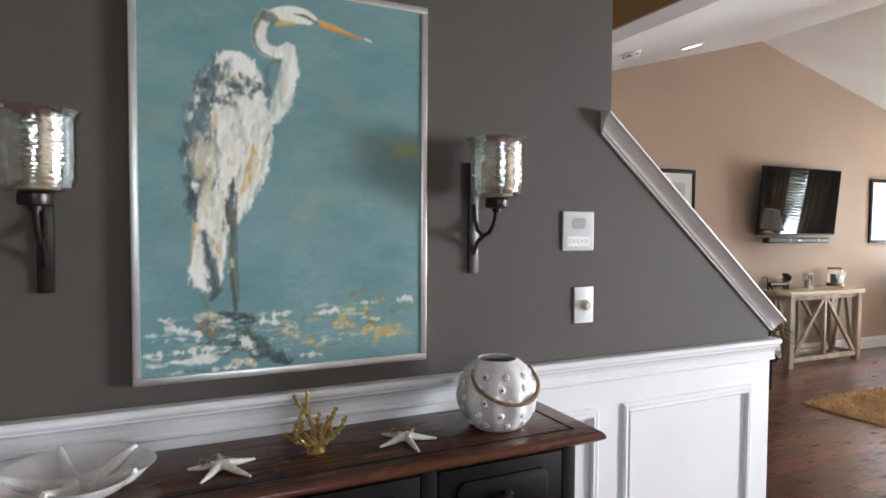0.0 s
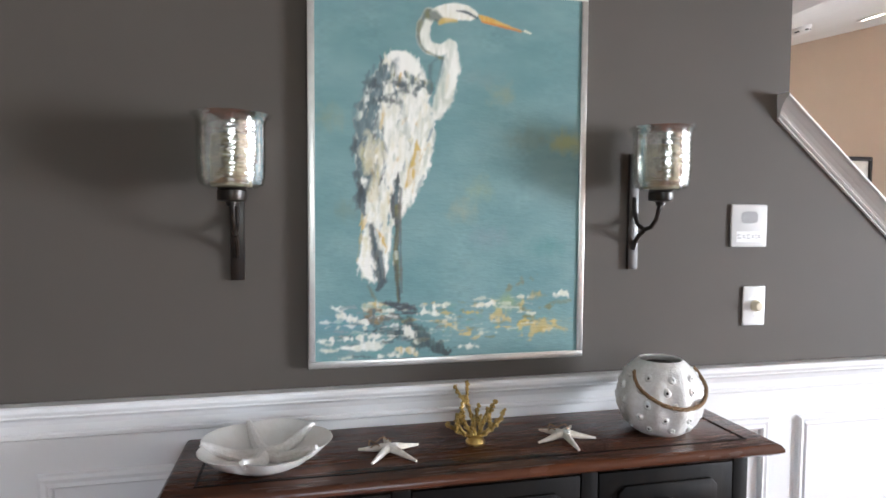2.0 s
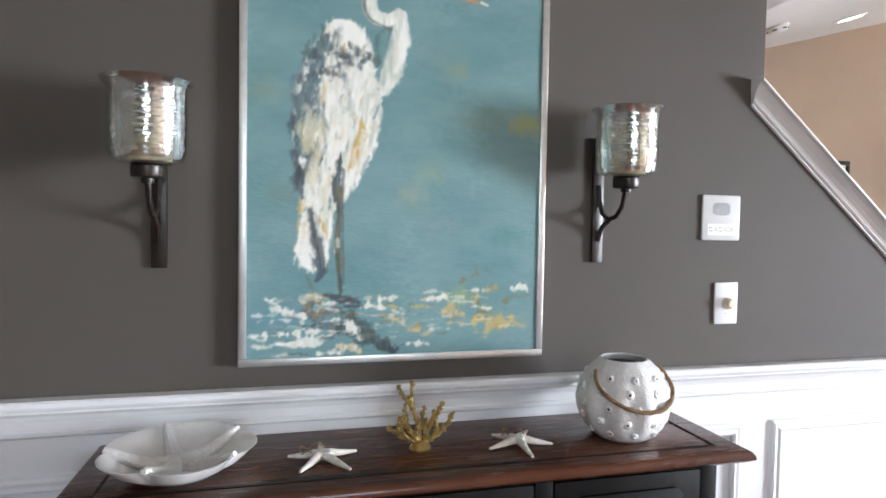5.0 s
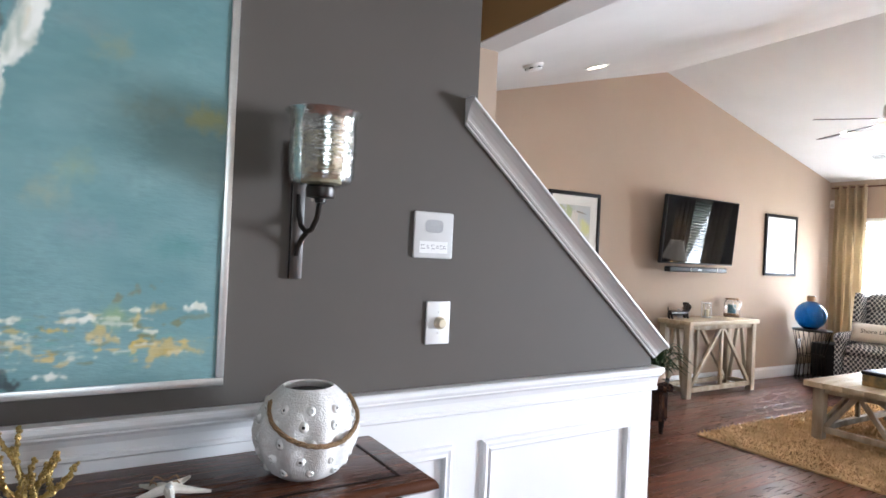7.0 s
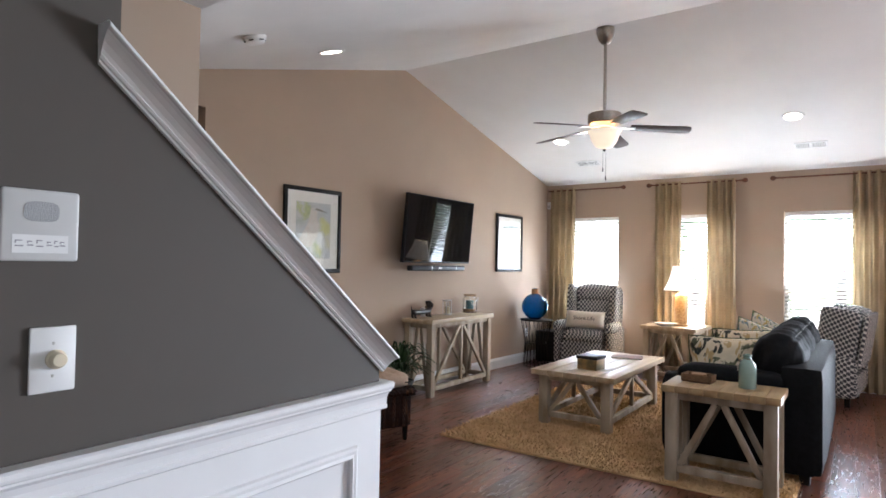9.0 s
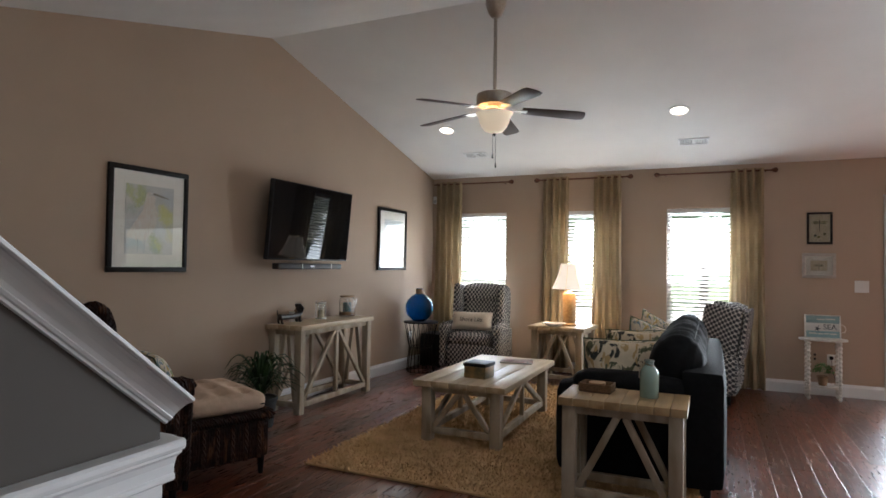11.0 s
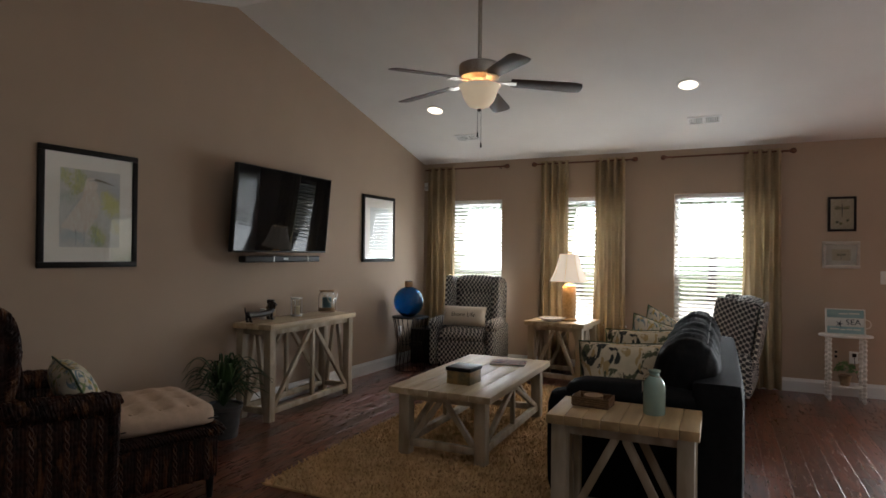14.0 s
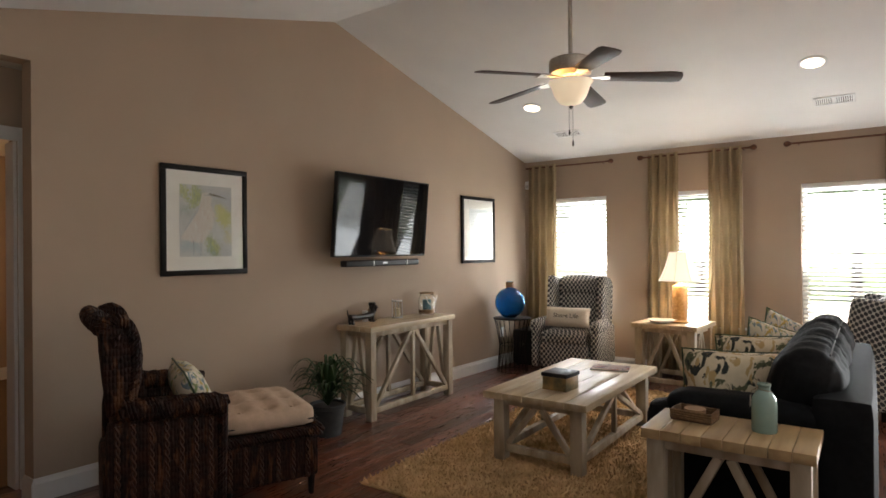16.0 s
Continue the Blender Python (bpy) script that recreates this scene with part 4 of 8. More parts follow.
# neck, head and beak
cv.line([(0.508, 0.845), (0.514, 0.80), (0.502, 0.745), (0.480, 0.695), (0.458, 0.66)], [0.017, 0.022, 0.025, 0.024, 0.012], WHITE, PALE, 0.012, 0.007)
cv.line([(0.528, 0.81), (0.522, 0.755), (0.498, 0.71)], [0.004, 0.010, 0.006], WHITE, WHITE, 0.012, 0.004, 0.8)
cv.line([(0.487, 0.77), (0.473, 0.72), (0.456, 0.68)], [0.003, 0.009, 0.006], PALE, (0.34, 0.42, 0.36), 0.014, 0.006, 0.8)
cv.line([(0.502, 0.765), (0.494, 0.725)], [0.004, 0.004], AMBER, CREAM, 0.014, 0.005, 0.6)
cv.line([(0.433, 0.926), (0.412, 0.895), (0.409, 0.863), (0.428, 0.838), (0.468, 0.832), (0.512, 0.846)], [0.016, 0.018, 0.019, 0.018, 0.016, 0.016], WHITE, PALE, 0.008, 0.003)
cv.line([(0.428, 0.93), (0.398, 0.90), (0.391, 0.864), (0.41, 0.832), (0.452, 0.818), (0.482, 0.812)], [0.010, 0.007, 0.005, 0.004, 0.004, 0.004], MOSS, SLATE, 0.010, 0.004, 0.9)
cv.line([(0.482, 0.812), (0.472, 0.775), (0.457, 0.745)], [0.003, 0.002, 0.001], SLATE, SMOKE, 0.008, 0.003, 0.7)
cv.line([(0.497, 0.826), (0.485, 0.785), (0.468, 0.74)], [0.003, 0.004, 0.003], PALE, SMOKE, 0.008, 0.003, 0.7)
cv.patch([(0.425, 0.925), (0.454, 0.948), (0.517, 0.964), (0.579, 0.958), (0.618, 0.936), (0.59, 0.915), (0.527, 0.911), (0.475, 0.906)], WHITE, CREAM, 0.006, 0.002)
cv.line([(0.43, 0.922), (0.452, 0.922), (0.474, 0.912)], [0.013, 0.013, 0.008], MOSS, SLATE, 0.012, 0.004, 0.85)
cv.line([(0.468, 0.902), (0.488, 0.912), (0.53, 0.914)], [0.004, 0.007, 0.004], OCHRE, AMBER, 0.009, 0.003, 0.85)
cv.line([(0.532, 0.940), (0.569, 0.938), (0.608, 0.925)], [0.002, 0.005, 0.003], INK, SLATE, 0.006, 0.002, 0.95)
cv.patch([(0.606, 0.938), (0.653, 0.934), (0.715, 0.919), (0.80, 0.898), (0.768, 0.897), (0.694, 0.904), (0.626, 0.912)], AMBER, (0.56, 0.27, 0.03), 0.005, 0.001)
cv.line([(0.625, 0.917), (0.70, 0.908), (0.77, 0.899)], [0.002, 0.003, 0.002], RUST, RUST, 0.006, 0.001, 0.85)
cv.line([(0.785, 0.901), (0.806, 0.896)], [0.003, 0.002], CREAM, CREAM, 0.005, 0.001, 0.9)
# rock, reflection and broken water
cv.patch([(0.239, 0.090), (0.345, 0.108), (0.419, 0.067), (0.525, 0.017), (0.472, 0.004), (0.387, 0.03), (0.271, 0.057)], INK, (0.05, 0.10, 0.10), 0.018, 0.022, 0.92)
cv.patch([(0.186, 0.142), (0.239, 0.152), (0.313, 0.127), (0.324, 0.108), (0.239, 0.090), (0.196, 0.108)], (0.22, 0.15, 0.07), SLATE, 0.012, 0.012, 0.95)
cv.line([(0.19, 0.146), (0.235, 0.150), (0.275, 0.145)], [0.006, 0.010, 0.006], CREAM, AMBER, 0.012, 0.008, 0.85)
cv.patch([(0.239, 0.158), (0.313, 0.162), (0.387, 0.147), (0.398, 0.121), (0.345, 0.119), (0.281, 0.142)], (0.055, 0.06, 0.075), INK, 0.008, 0.006, 0.95)
for i in range(250):
    j = i % 5
    if j < 3:
        x, y = br.gauss(0.26, 0.13), br.uniform(0.004, 0.15)
        c = br.choice((WHITE, PALE, SMOKE, CREAM, INK, (0.10, 0.26, 0.25), (0.10, 0.26, 0.25)))
    else:
        x, y = br.gauss(0.68, 0.14), br.gauss(0.105, 0.03)
        c = br.choice((OCHRE, AMBER, CREAM, (0.14, 0.27, 0.22), PALE, (0.12, 0.28, 0.27), MOSS))
    l = br.uniform(0.008, 0.04)
    cv.line([(x - l, y + br.uniform(-0.004, 0.004)), (x, y), (x + l, y + br.uniform(-0.004, 0.004))], [0.001, br.uniform(0.001, 0.006), 0.001], c, c, 0.007, 0.007, br.uniform(0.35, 0.85))
for pts, w, c1, c2 in (([(0.65, 0.098), (0.70, 0.112), (0.78, 0.076)], 0.013, AMBER, OCHRE), ([(0.805, 0.042), (0.855, 0.080), (0.945, 0.069)], 0.013, OCHRE, AMBER), ([(0.483, 0.098), (0.525, 0.087), (0.547, 0.071)], 0.010, AMBER, CREAM),
                       ([(0.78, 0.143), (0.833, 0.166), (0.881, 0.166)], 0.005, OCHRE, MOSS), ([(0.717, 0.18), (0.77, 0.199), (0.833, 0.218)], 0.004, (0.18, 0.13, 0.06), MOSS)):
    cv.line(pts, [0.002, w, 0.003], c1, c2, 0.014, 0.018, 0.62)
cv.line([(0.36, 0.098), (0.42, 0.06), (0.47, 0.03), (0.52, 0.014)], [0.012, 0.018, 0.020, 0.006], INK, (0.05, 0.09, 0.09), 0.016, 0.022, 0.85)
cv.line([(0.22, 0.098), (0.27, 0.08), (0.33, 0.075)], [0.004, 0.012, 0.004], INK, SLATE, 0.014, 0.016, 0.7)
for x0, y0, x1, y1, w in ((0.387, 0.122, 0.472, 0.123, 0.006), (0.621, 0.139, 0.70, 0.146, 0.006), (0.908, 0.168, 0.961, 0.169, 0.003), (0.111, 0.058, 0.302, 0.066, 0.008), (0.149, 0.037, 0.26, 0.035, 0.016), (0.249, 0.010, 0.324, 0.009, 0.010), (0.557, 0.031, 0.621, 0.025, 0.003), (0.08, 0.125, 0.207, 0.097, 0.010), (0.345, 0.085, 0.377, 0.061, 0.014), (0.313, 0.033, 0.387, 0.012, 0.012), (0.0, 0.055, 0.11, 0.058, 0.004), (0.45, 0.141, 0.50, 0.14, 0.003)):
    cv.line([(x0, y0), ((x0 + x1) / 2, (y0 + y1) / 2 + 0.003), (x1, y1)], [0.002, w, 0.002], WHITE, CREAM if x0 != 0.313 else OCHRE, 0.010, 0.014, 0.85)

PW, PH, FW = 0.786, 1.042, 0.019
art = thing("framed_painting", pose(G, -8.408, 0.987) @ Matrix.Diagonal((0.7, 1, 1, 1)), "large silver-framed teal painting of a white wading bird", "painting")
M_CANVAS = mat("oil_on_canvas", (0.1, 0.2, 0.2), (0.1, 0.2, 0.2), 20, 0.5, bump=0.35, bump_scale=90, stretch=(1, 0.5, 1.6))
mt = M_CANVAS.node_tree
ca = mt.nodes.new("ShaderNodeVertexColor")
ca.layer_name = "brushwork"
mt.links.new(ca.outputs["Color"], mt.nodes["Principled BSDF"].inputs["Base Color"])
ys, zs = np.meshgrid(np.linspace(-PW / 2 + FW * 0.8, PW / 2 - FW * 0.8, cv.nx), np.linspace(FW * 0.8, PH - FW * 0.8, cv.ny))
idx = np.arange(cv.nx * cv.ny).reshape(cv.ny, cv.nx)
quads = np.stack([idx[:-1, :-1], idx[:-1, 1:], idx[1:, 1:], idx[1:, :-1]], -1).reshape(-1, 4)
me = bpy.data.meshes.new("canvas")
me.from_pydata(np.stack([np.full(ys.size, 0.029), ys.ravel(), zs.ravel()], 1).tolist(), [], quads.tolist())
layer = me.color_attributes.new("brushwork", "FLOAT_COLOR", "POINT")
layer.data.foreach_set("color", np.concatenate([np.clip(cv.col, 0.01, 0.85).reshape(-1, 3), np.ones((ys.size, 1))], 1).ravel().astype(np.float32))
me.materials.append(M_CANVAS)
can = new("canvas", me)
can.parent = art
tagged(can, "teal oil canvas with a white wading bird")
part("backing", boxes(((0.0, -PW / 2 + 0.004, 0.004), (0.027, PW / 2 - 0.004, PH - 0.004))), M_DARKFRAME, art, smooth=False)
for lo, hi in (((0.0, -PW / 2, 0.0), (0.036, PW / 2, FW)), ((0.0, -PW / 2, PH - FW), (0.036, PW / 2, PH)), ((0.0, -PW / 2, FW), (0.036, -PW / 2 + FW, PH - FW)), ((0.0, PW / 2 - FW, FW), (0.036, PW / 2, PH - FW))):
    part("frame_strip", boxes((lo, hi), bevel=0.003), M_SILVER, art, "thin silver frame strip")


# ---- living room ----
M_DARKSOFA = mat("charcoal_upholstery", (0.011, 0.011, 0.012), (0.0075, 0.0075, 0.008), 30, 0.72, bump=0.35, bump_scale=300, sheen=0.0, spec=0.10)
M_PIPING = mat("dark_piping", (0.03, 0.028, 0.026), None, 40, 0.8)
M_LINEN = mat("cream_linen", (0.74, 0.67, 0.57), (0.68, 0.61, 0.51), 60, 0.9, bump=0.5, bump_scale=350)
M_TUFT = mat("beige_tufted_cushion", (0.62, 0.45, 0.33), (0.54, 0.39, 0.28), 25, 0.9, bump=0.4, bump_scale=250)
M_BOTTLE = mat("seafoam_ceramic", (0.30, 0.43, 0.37), (0.26, 0.38, 0.33), 12, 0.2, coat=0.5)
M_CORK = mat("cork_wood", (0.36, 0.21, 0.10), (0.28, 0.16, 0.08), 40, 0.7, bump=0.3)
M_BASKET = mat("dark_wicker", (0.13, 0.062, 0.03), (0.05, 0.026, 0.014), 60, 0.6, bump=1.0, bump_scale=130)
M_RUST = mat("bronze_rod", (0.16, 0.065, 0.035), (0.11, 0.045, 0.025), 30, 0.4, 0.5)
M_TVGLASS = mat("tv_screen", (0.006, 0.006, 0.007), (0.006, 0.006, 0.007), 5, 0.03, spec=0.14)
M_PAPER = mat("cream_mat_board", (0.74, 0.70, 0.62), (0.70, 0.66, 0.58), 10, 0.8)
M_LEAF = mat("fern_leaf", (0.020, 0.050, 0.014), (0.035, 0.075, 0.02), 12, 0.5, per_piece=0.2)
M_POT = mat("charcoal_pot", (0.03, 0.03, 0.03), (0.05, 0.05, 0.048), 20, 0.6, bump=0.2)
M_BLUE = glass("blue_glass", (0.03, 0.30, 0.62), 0.03)
M_TURNED = mat("white_painted_wood", (0.72, 0.70, 0.66), (0.64, 0.61, 0.56), 30, 0.5, bump=0.2)
M_SHADE = glow("lit_lamp_shade", (1.0, 0.86, 0.70), 0.26)
M_LAMPBASE = mat("carved_amber_wood", (0.52, 0.32, 0.13), (0.36, 0.20, 0.07), 50, 0.5, bump=1.0, bump_scale=130)
M_BOWLGLOW = glow("lit_frosted_bowl", (1.0, 0.83, 0.60), 0.15)
M_DOWNLIGHT = glow("lit_downlight", (1.0, 0.88, 0.70), 1.6)
M_BLADE_D = mat("dark_walnut_blade", (0.055, 0.020, 0.012), (0.035, 0.013, 0.008), 12, 0.5, stretch=(0.3, 3, 1), spec=0.3)
M_CLEAR = glass("jar_glass", (0.97, 0.98, 0.97), 0.02)
M_TEAL = mat("teal_candle", (0.10, 0.22, 0.25), (0.08, 0.18, 0.21), 20, 0.5)


def patterned(name, ground, motif, scale, lo, hi):
    """Upholstery with a regular printed motif."""
    m = mat(name, ground, tuple(v * 0.94 for v in ground), 40, 0.9, bump=0.35, bump_scale=300)
    t = m.node_tree
    b = t.nodes["Principled BSDF"]
    co = t.nodes.new("ShaderNodeTexCoord")
    dots = []
    for w in ((0.72, 0.90, 0.62), (0.72, 0.54, -0.62)):
        d = t.nodes.new("ShaderNodeVectorMath")
        d.operation = "DOT_PRODUCT"
        d.inputs[1].default_value = w
        t.links.new(co.outputs["Object"], d.inputs[0])
        dots.append(d)
    cb = t.nodes.new("ShaderNodeCombineXYZ")
    t.links.new(dots[0].outputs["Value"], cb.inputs["X"])
    t.links.new(dots[1].outputs["Value"], cb.inputs["Y"])
    v = t.nodes.new("ShaderNodeTexVoronoi")
    v.voronoi_dimensions = "2D"
    v.inputs["Scale"].default_value, v.inputs["Randomness"].default_value = scale, 0.0
    t.links.new(cb.outputs[0], v.inputs["Vector"])
    r = t.nodes.new("ShaderNodeValToRGB")
    r.color_ramp.elements[0].position, r.color_ramp.elements[1].position = lo, hi
    t.links.new(v.outputs["Distance"], r.inputs[0])
    x = t.nodes.new("ShaderNodeMix")
    x.data_type = "RGBA"
    src = b.inputs["Base Color"].links[0].from_socket
    t.links.new(r.outputs[0], x.inputs["Factor"])
    x.inputs["A"].default_value = rgb(motif)
    t.links.new(src, x.inputs["B"])
    t.links.new(x.outputs["Result"], b.inputs["Base Color"])
    return m


M_OGEE = patterned("grey_ogee_fabric", (0.58, 0.56, 0.52), (0.045, 0.047, 0.055), 27, 0.41, 0.48)


def soft_box(x0, y0, z0, x1, y1, z1, r=0.05, seg=4, puff=0.0):
    """A rounded upholstery block, puffed out by an amount at the middle of its faces."""
    bm = bmesh.new()
    bmesh.ops.create_cube(bm, size=2)
    bmesh.ops.subdivide_edges(bm, edges=bm.edges, cuts=7, use_grid_fill=True)
    hx, hy, hz = (x1 - x0) / 2, (y1 - y0) / 2, (z1 - z0) / 2
    c = Vector(((x0 + x1) / 2, (y0 + y1) / 2, (z0 + z1) / 2))
    r = min(r, hx, hy, hz)
    for v in bm.verts:
        u = v.co.copy()
        p = Vector((u.x * hx, u.y * hy, u.z * hz))
        # grid lines drawn toward the edges so the rounding stays crisp
        core = Vector((max(-hx + r, min(hx - r, p.x)), max(-hy + r, min(hy - r, p.y)), max(-hz + r, min(hz - r, p.z))))
        d = p - core
        if d.length > 1e-6:
            p = core + d.normalized() * r
        if puff:
            w = max(0, 1 - u.x ** 2) * max(0, 1 - u.y ** 2) if abs(u.z) > 0.99 else max(0, 1 - u.y ** 2) * max(0, 1 - u.z ** 2) if abs(u.x) > 0.99 else max(0, 1 - u.x ** 2) * max(0, 1 - u.z ** 2)
            n = Vector((0, 0, u.z)) if abs(u.z) > 0.99 else Vector((u.x, 0, 0)) if abs(u.x) > 0.99 else Vector((0, u.y, 0))
            p += n * puff * w
        v.co = c + p
    return bm


def cushion(w, h, d, pinch=0.75):
    """A throw pillow, w by h and d thick, standing in the xz plane."""
    bm = bmesh.new()
    n = 12
    for s in (-1, 1):
        grid = [[None] * (n + 1) for _ in range(n + 1)]
        for i in range(n + 1):
            for j in range(n + 1):
                u, v = 2 * i / n - 1, 2 * j / n - 1
                t = ((1 - u ** 4) * (1 - v ** 4)) ** 0.6
                k = 1 - 0.07 * (1 - abs(u * v)) * (abs(u) ** 6 + abs(v) ** 6) * pinch
                grid[i][j] = bm.verts.new((u * w / 2 * k, s * d / 2 * t, v * h / 2 * k))
        for i in range(n):
            for j in range(n):
                bm.faces.new([grid[i][j], grid[i + 1][j], grid[i + 1][j + 1], grid[i][j + 1]])
    bmesh.ops.remove_doubles(bm, verts=bm.verts, dist=1e-5)
    return bm


M_HONEY = mat("honey_wood_plank", (0.52, 0.36, 0.18), (0.33, 0.21, 0.095), 14, 0.42, bump=0.3, bump_scale=40, stretch=(1, 0.12, 1), per_piece=0.10)


# --- whitewashed truss tables ---
def truss_table(name, m, w, d, h, leg, over, label, category, kind, group=""):
    """A table w along x and d along y, with timber trusses between the legs."""
    t = thing(name, m, label, category, group)
    th = 0.042
    n = max(4, round(w / 0.08))
    x0, y0 = -w / 2, -d / 2
    if kind == "end":       # planks run across the depth
        for i in range(n):
            part("top_plank", boxes(((x0 + w * i / n + 0.001, y0, h - th), (x0 + w * (i + 1) / n - 0.001, -y0, h)), bevel=0.003), M_HONEY, t)
    else:
        n = max(3, round(w / 0.14))
        for i in range(n):
            part("top_plank", boxes(((x0 + w * i / n + 0.001, y0, h - th), (x0 + w * (i + 1) / n - 0.001, -y0, h)), bevel=0.003), M_WHITEWASH_TOP, t)
    lx, ly = w / 2 - over - leg / 2, d / 2 - over - leg / 2
    for sx in (-1, 1):
        for sy in (-1, 1):
            part("leg", boxes(((sx * lx - leg / 2, sy * ly - leg / 2, 0), (sx * lx + leg / 2, sy * ly + leg / 2, h - th)), bevel=0.004), M_WHITEWASH, t)
    a, zb = 0.035, 0.075
    for sy in (-1, 1):      # rails and braces along x
        part("apron", boxes(((-lx + leg / 2, sy * ly - 0.016, h - th - 0.045), (lx - leg / 2, sy * ly + 0.016, h - th)), bevel=0.003), M_WHITEWASH, t)
        part("bottom_rail", boxes(((-lx + leg / 2, sy * ly - 0.02, zb - 0.02), (lx - leg / 2, sy * ly + 0.02, zb + 0.025)), bevel=0.003), M_WHITEWASH, t)
        for s in (-1, 1):
            bm = bmesh.new()
            bar(bm, (s * 0.022, sy * ly, h - th - 0.045), (s * (lx - leg / 2 - 0.012), sy * ly, zb + 0.025), a, 0.030)
            part("brace", bevelled(bm, 0.003), M_WHITEWASH, t)
    for sx in (-1, 1):      # rails and braces along y
        part("apron", boxes(((sx * lx - 0.016, -ly + leg / 2, h - th - 0.045), (sx * lx + 0.016, ly - leg / 2, h - th)), bevel=0.003), M_WHITEWASH, t)
        part("bottom_rail", boxes(((sx * lx - 0.02, -ly + leg / 2, zb - 0.02), (sx * lx + 0.02, ly - leg / 2, zb + 0.025)), bevel=0.003), M_WHITEWASH, t)
        if d > 0.5:
            part("post", boxes(((sx * lx - 0.015, -0.017, zb + 0.025), (sx * lx + 0.015, 0.017, h - th - 0.045)), bevel=0.003), M_WHITEWASH, t)
        for s in (-1, 1):
            bm = bmesh.new()
            bar(bm, (sx * lx, s * 0.03, h - th - 0.045), (sx * lx, s * (ly - leg / 2 - 0.012), zb + 0.025), a, 0.030, (1, 0, 0))
            part("brace", bevelled(bm, 0.003), M_WHITEWASH, t)
    return t


truss_table("console_table", pose(0.121, -2.63, 0), 0.385, 1.18, 0.757, 0.065, 0.02, "whitewashed timber console table with truss sides against the beige wall", "table", "console", "whitewashed tables")
RUG_Z = 0.022
truss_table("coffee_table", pose(1.845, -2.76, RUG_Z), 0.70, 1.40, 0.44, 0.075, 0.05, "whitewashed plank coffee table with truss sides on the shag rug", "table", "coffee", "whitewashed tables")
truss_table("end_table", pose(3.043, -3.965, RUG_Z), 0.645, 0.385, 0.578, 0.07, 0.02, "whitewashed end table with plank top beside the sofa", "table", "end", "whitewashed tables")
truss_table("lamp_table", pose(1.925, -0.53, 0, 0, 0, -5), 0.64, 0.60, 0.63, 0.07, 0.03, "whitewashed square lamp table between armchair and sofa", "table", "coffee", "whitewashed tables")

# --- shag rug ---
RX0, RX1, RY0, RY1 = 1.09, 3.42, -4.17, -0.98
def shag():
    rng = np.random.default_rng(3)
    n = 42000
    x, y = rng.uniform(RX0, RX1, n), rng.uniform(RY0, RY1, n)
    keep = ~((x > 2.75) & (y > -3.5))
    x, y = x[keep], y[keep]
    n = len(x)
    a, lean, h, w = rng.uniform(0, 6.283, n), rng.uniform(0.008, 0.028, n), rng.uniform(0.016, 0.032, n), rng.uniform(0.004, 0.008, n)
    dx, dy = np.cos(a), np.sin(a)
    z0 = np.full(n, 0.008)
    v = np.stack([np.stack([x - dy * w, y + dx * w, z0], 1), np.stack([x + dy * w, y - dx * w, z0], 1),
                  np.stack([x + dx * lean * .6 + dy * w * .8, y + dy * lean * .6 - dx * w * .8, z0 + h * .75], 1), np.stack([x + dx * lean, y + dy * lean, z0 + h], 1)], 1).reshape(-1, 3)
    i = np.arange(n)[:, None] * 4
    f = np.concatenate([i + [0, 1, 2], i + [0, 2, 3]])
    me = bpy.data.meshes.new("rug_pile")
    me.from_pydata(v.tolist(), [], f.tolist())
    return me


M_SHAG = mat("tan_shag_yarn", (0.74, 0.51, 0.27), (0.58, 0.38, 0.19), 7, 0.95, bump=0.5, bump_scale=200)
rug = thing("shag_rug", pose(0, 0, 0), "tan shag rug under the coffee table", "rug")
part("rug_backing", boxes(((RX0, RY0, 0.0), (RX1, RY1, 0.014)), bevel=0.004), M_SHAG, rug)
pile = new("shag", shag())
pile.data.materials.append(M_SHAG)
pile.parent = rug
tagged(pile, "deep tan shag pile", kind="stuff")

# --- sofa, facing the television wall ---
sofa = thing("sofa", pose(3.06, -2.72, 0), "charcoal upholstered sofa with loose back cushions facing the television wall", "sofa")
SY = 0.975
part("base", soft_box(-0.42, -SY + 0.02, 0.05, 0.44, SY - 0.02, 0.34, 0.03), M_DARKSOFA, sofa)
part("backrest", soft_box(0.24, -SY, 0.06, 0.49, SY, 0.725, 0.05, puff=0.006), M_DARKSOFA, sofa)
for s in (-1, 1):
    y0, y1 = (-SY, -SY + 0.2) if s < 0 else (SY - 0.2, SY)
    arm = part("arm", soft_box(-0.46, y0, 0.05, 0.30, y1, 0.60, 0.05, puff=0.01), M_DARKSOFA, sofa)
    part("arm_pad", soft_box(-0.36, y0 - 0.012, 0.54, 0.30, y1 + 0.012, 0.665, 0.06, puff=0.008), M_DARKSOFA, arm)
for k in range(2):
    y0 = -SY + 0.2 + k * (SY - 0.2)
    part("seat_cushion", soft_box(-0.47, y0 + 0.005, 0.32, 0.26, y0 + SY - 0.205, 0.49, 0.06, puff=0.02), M_DARKSOFA, sofa)
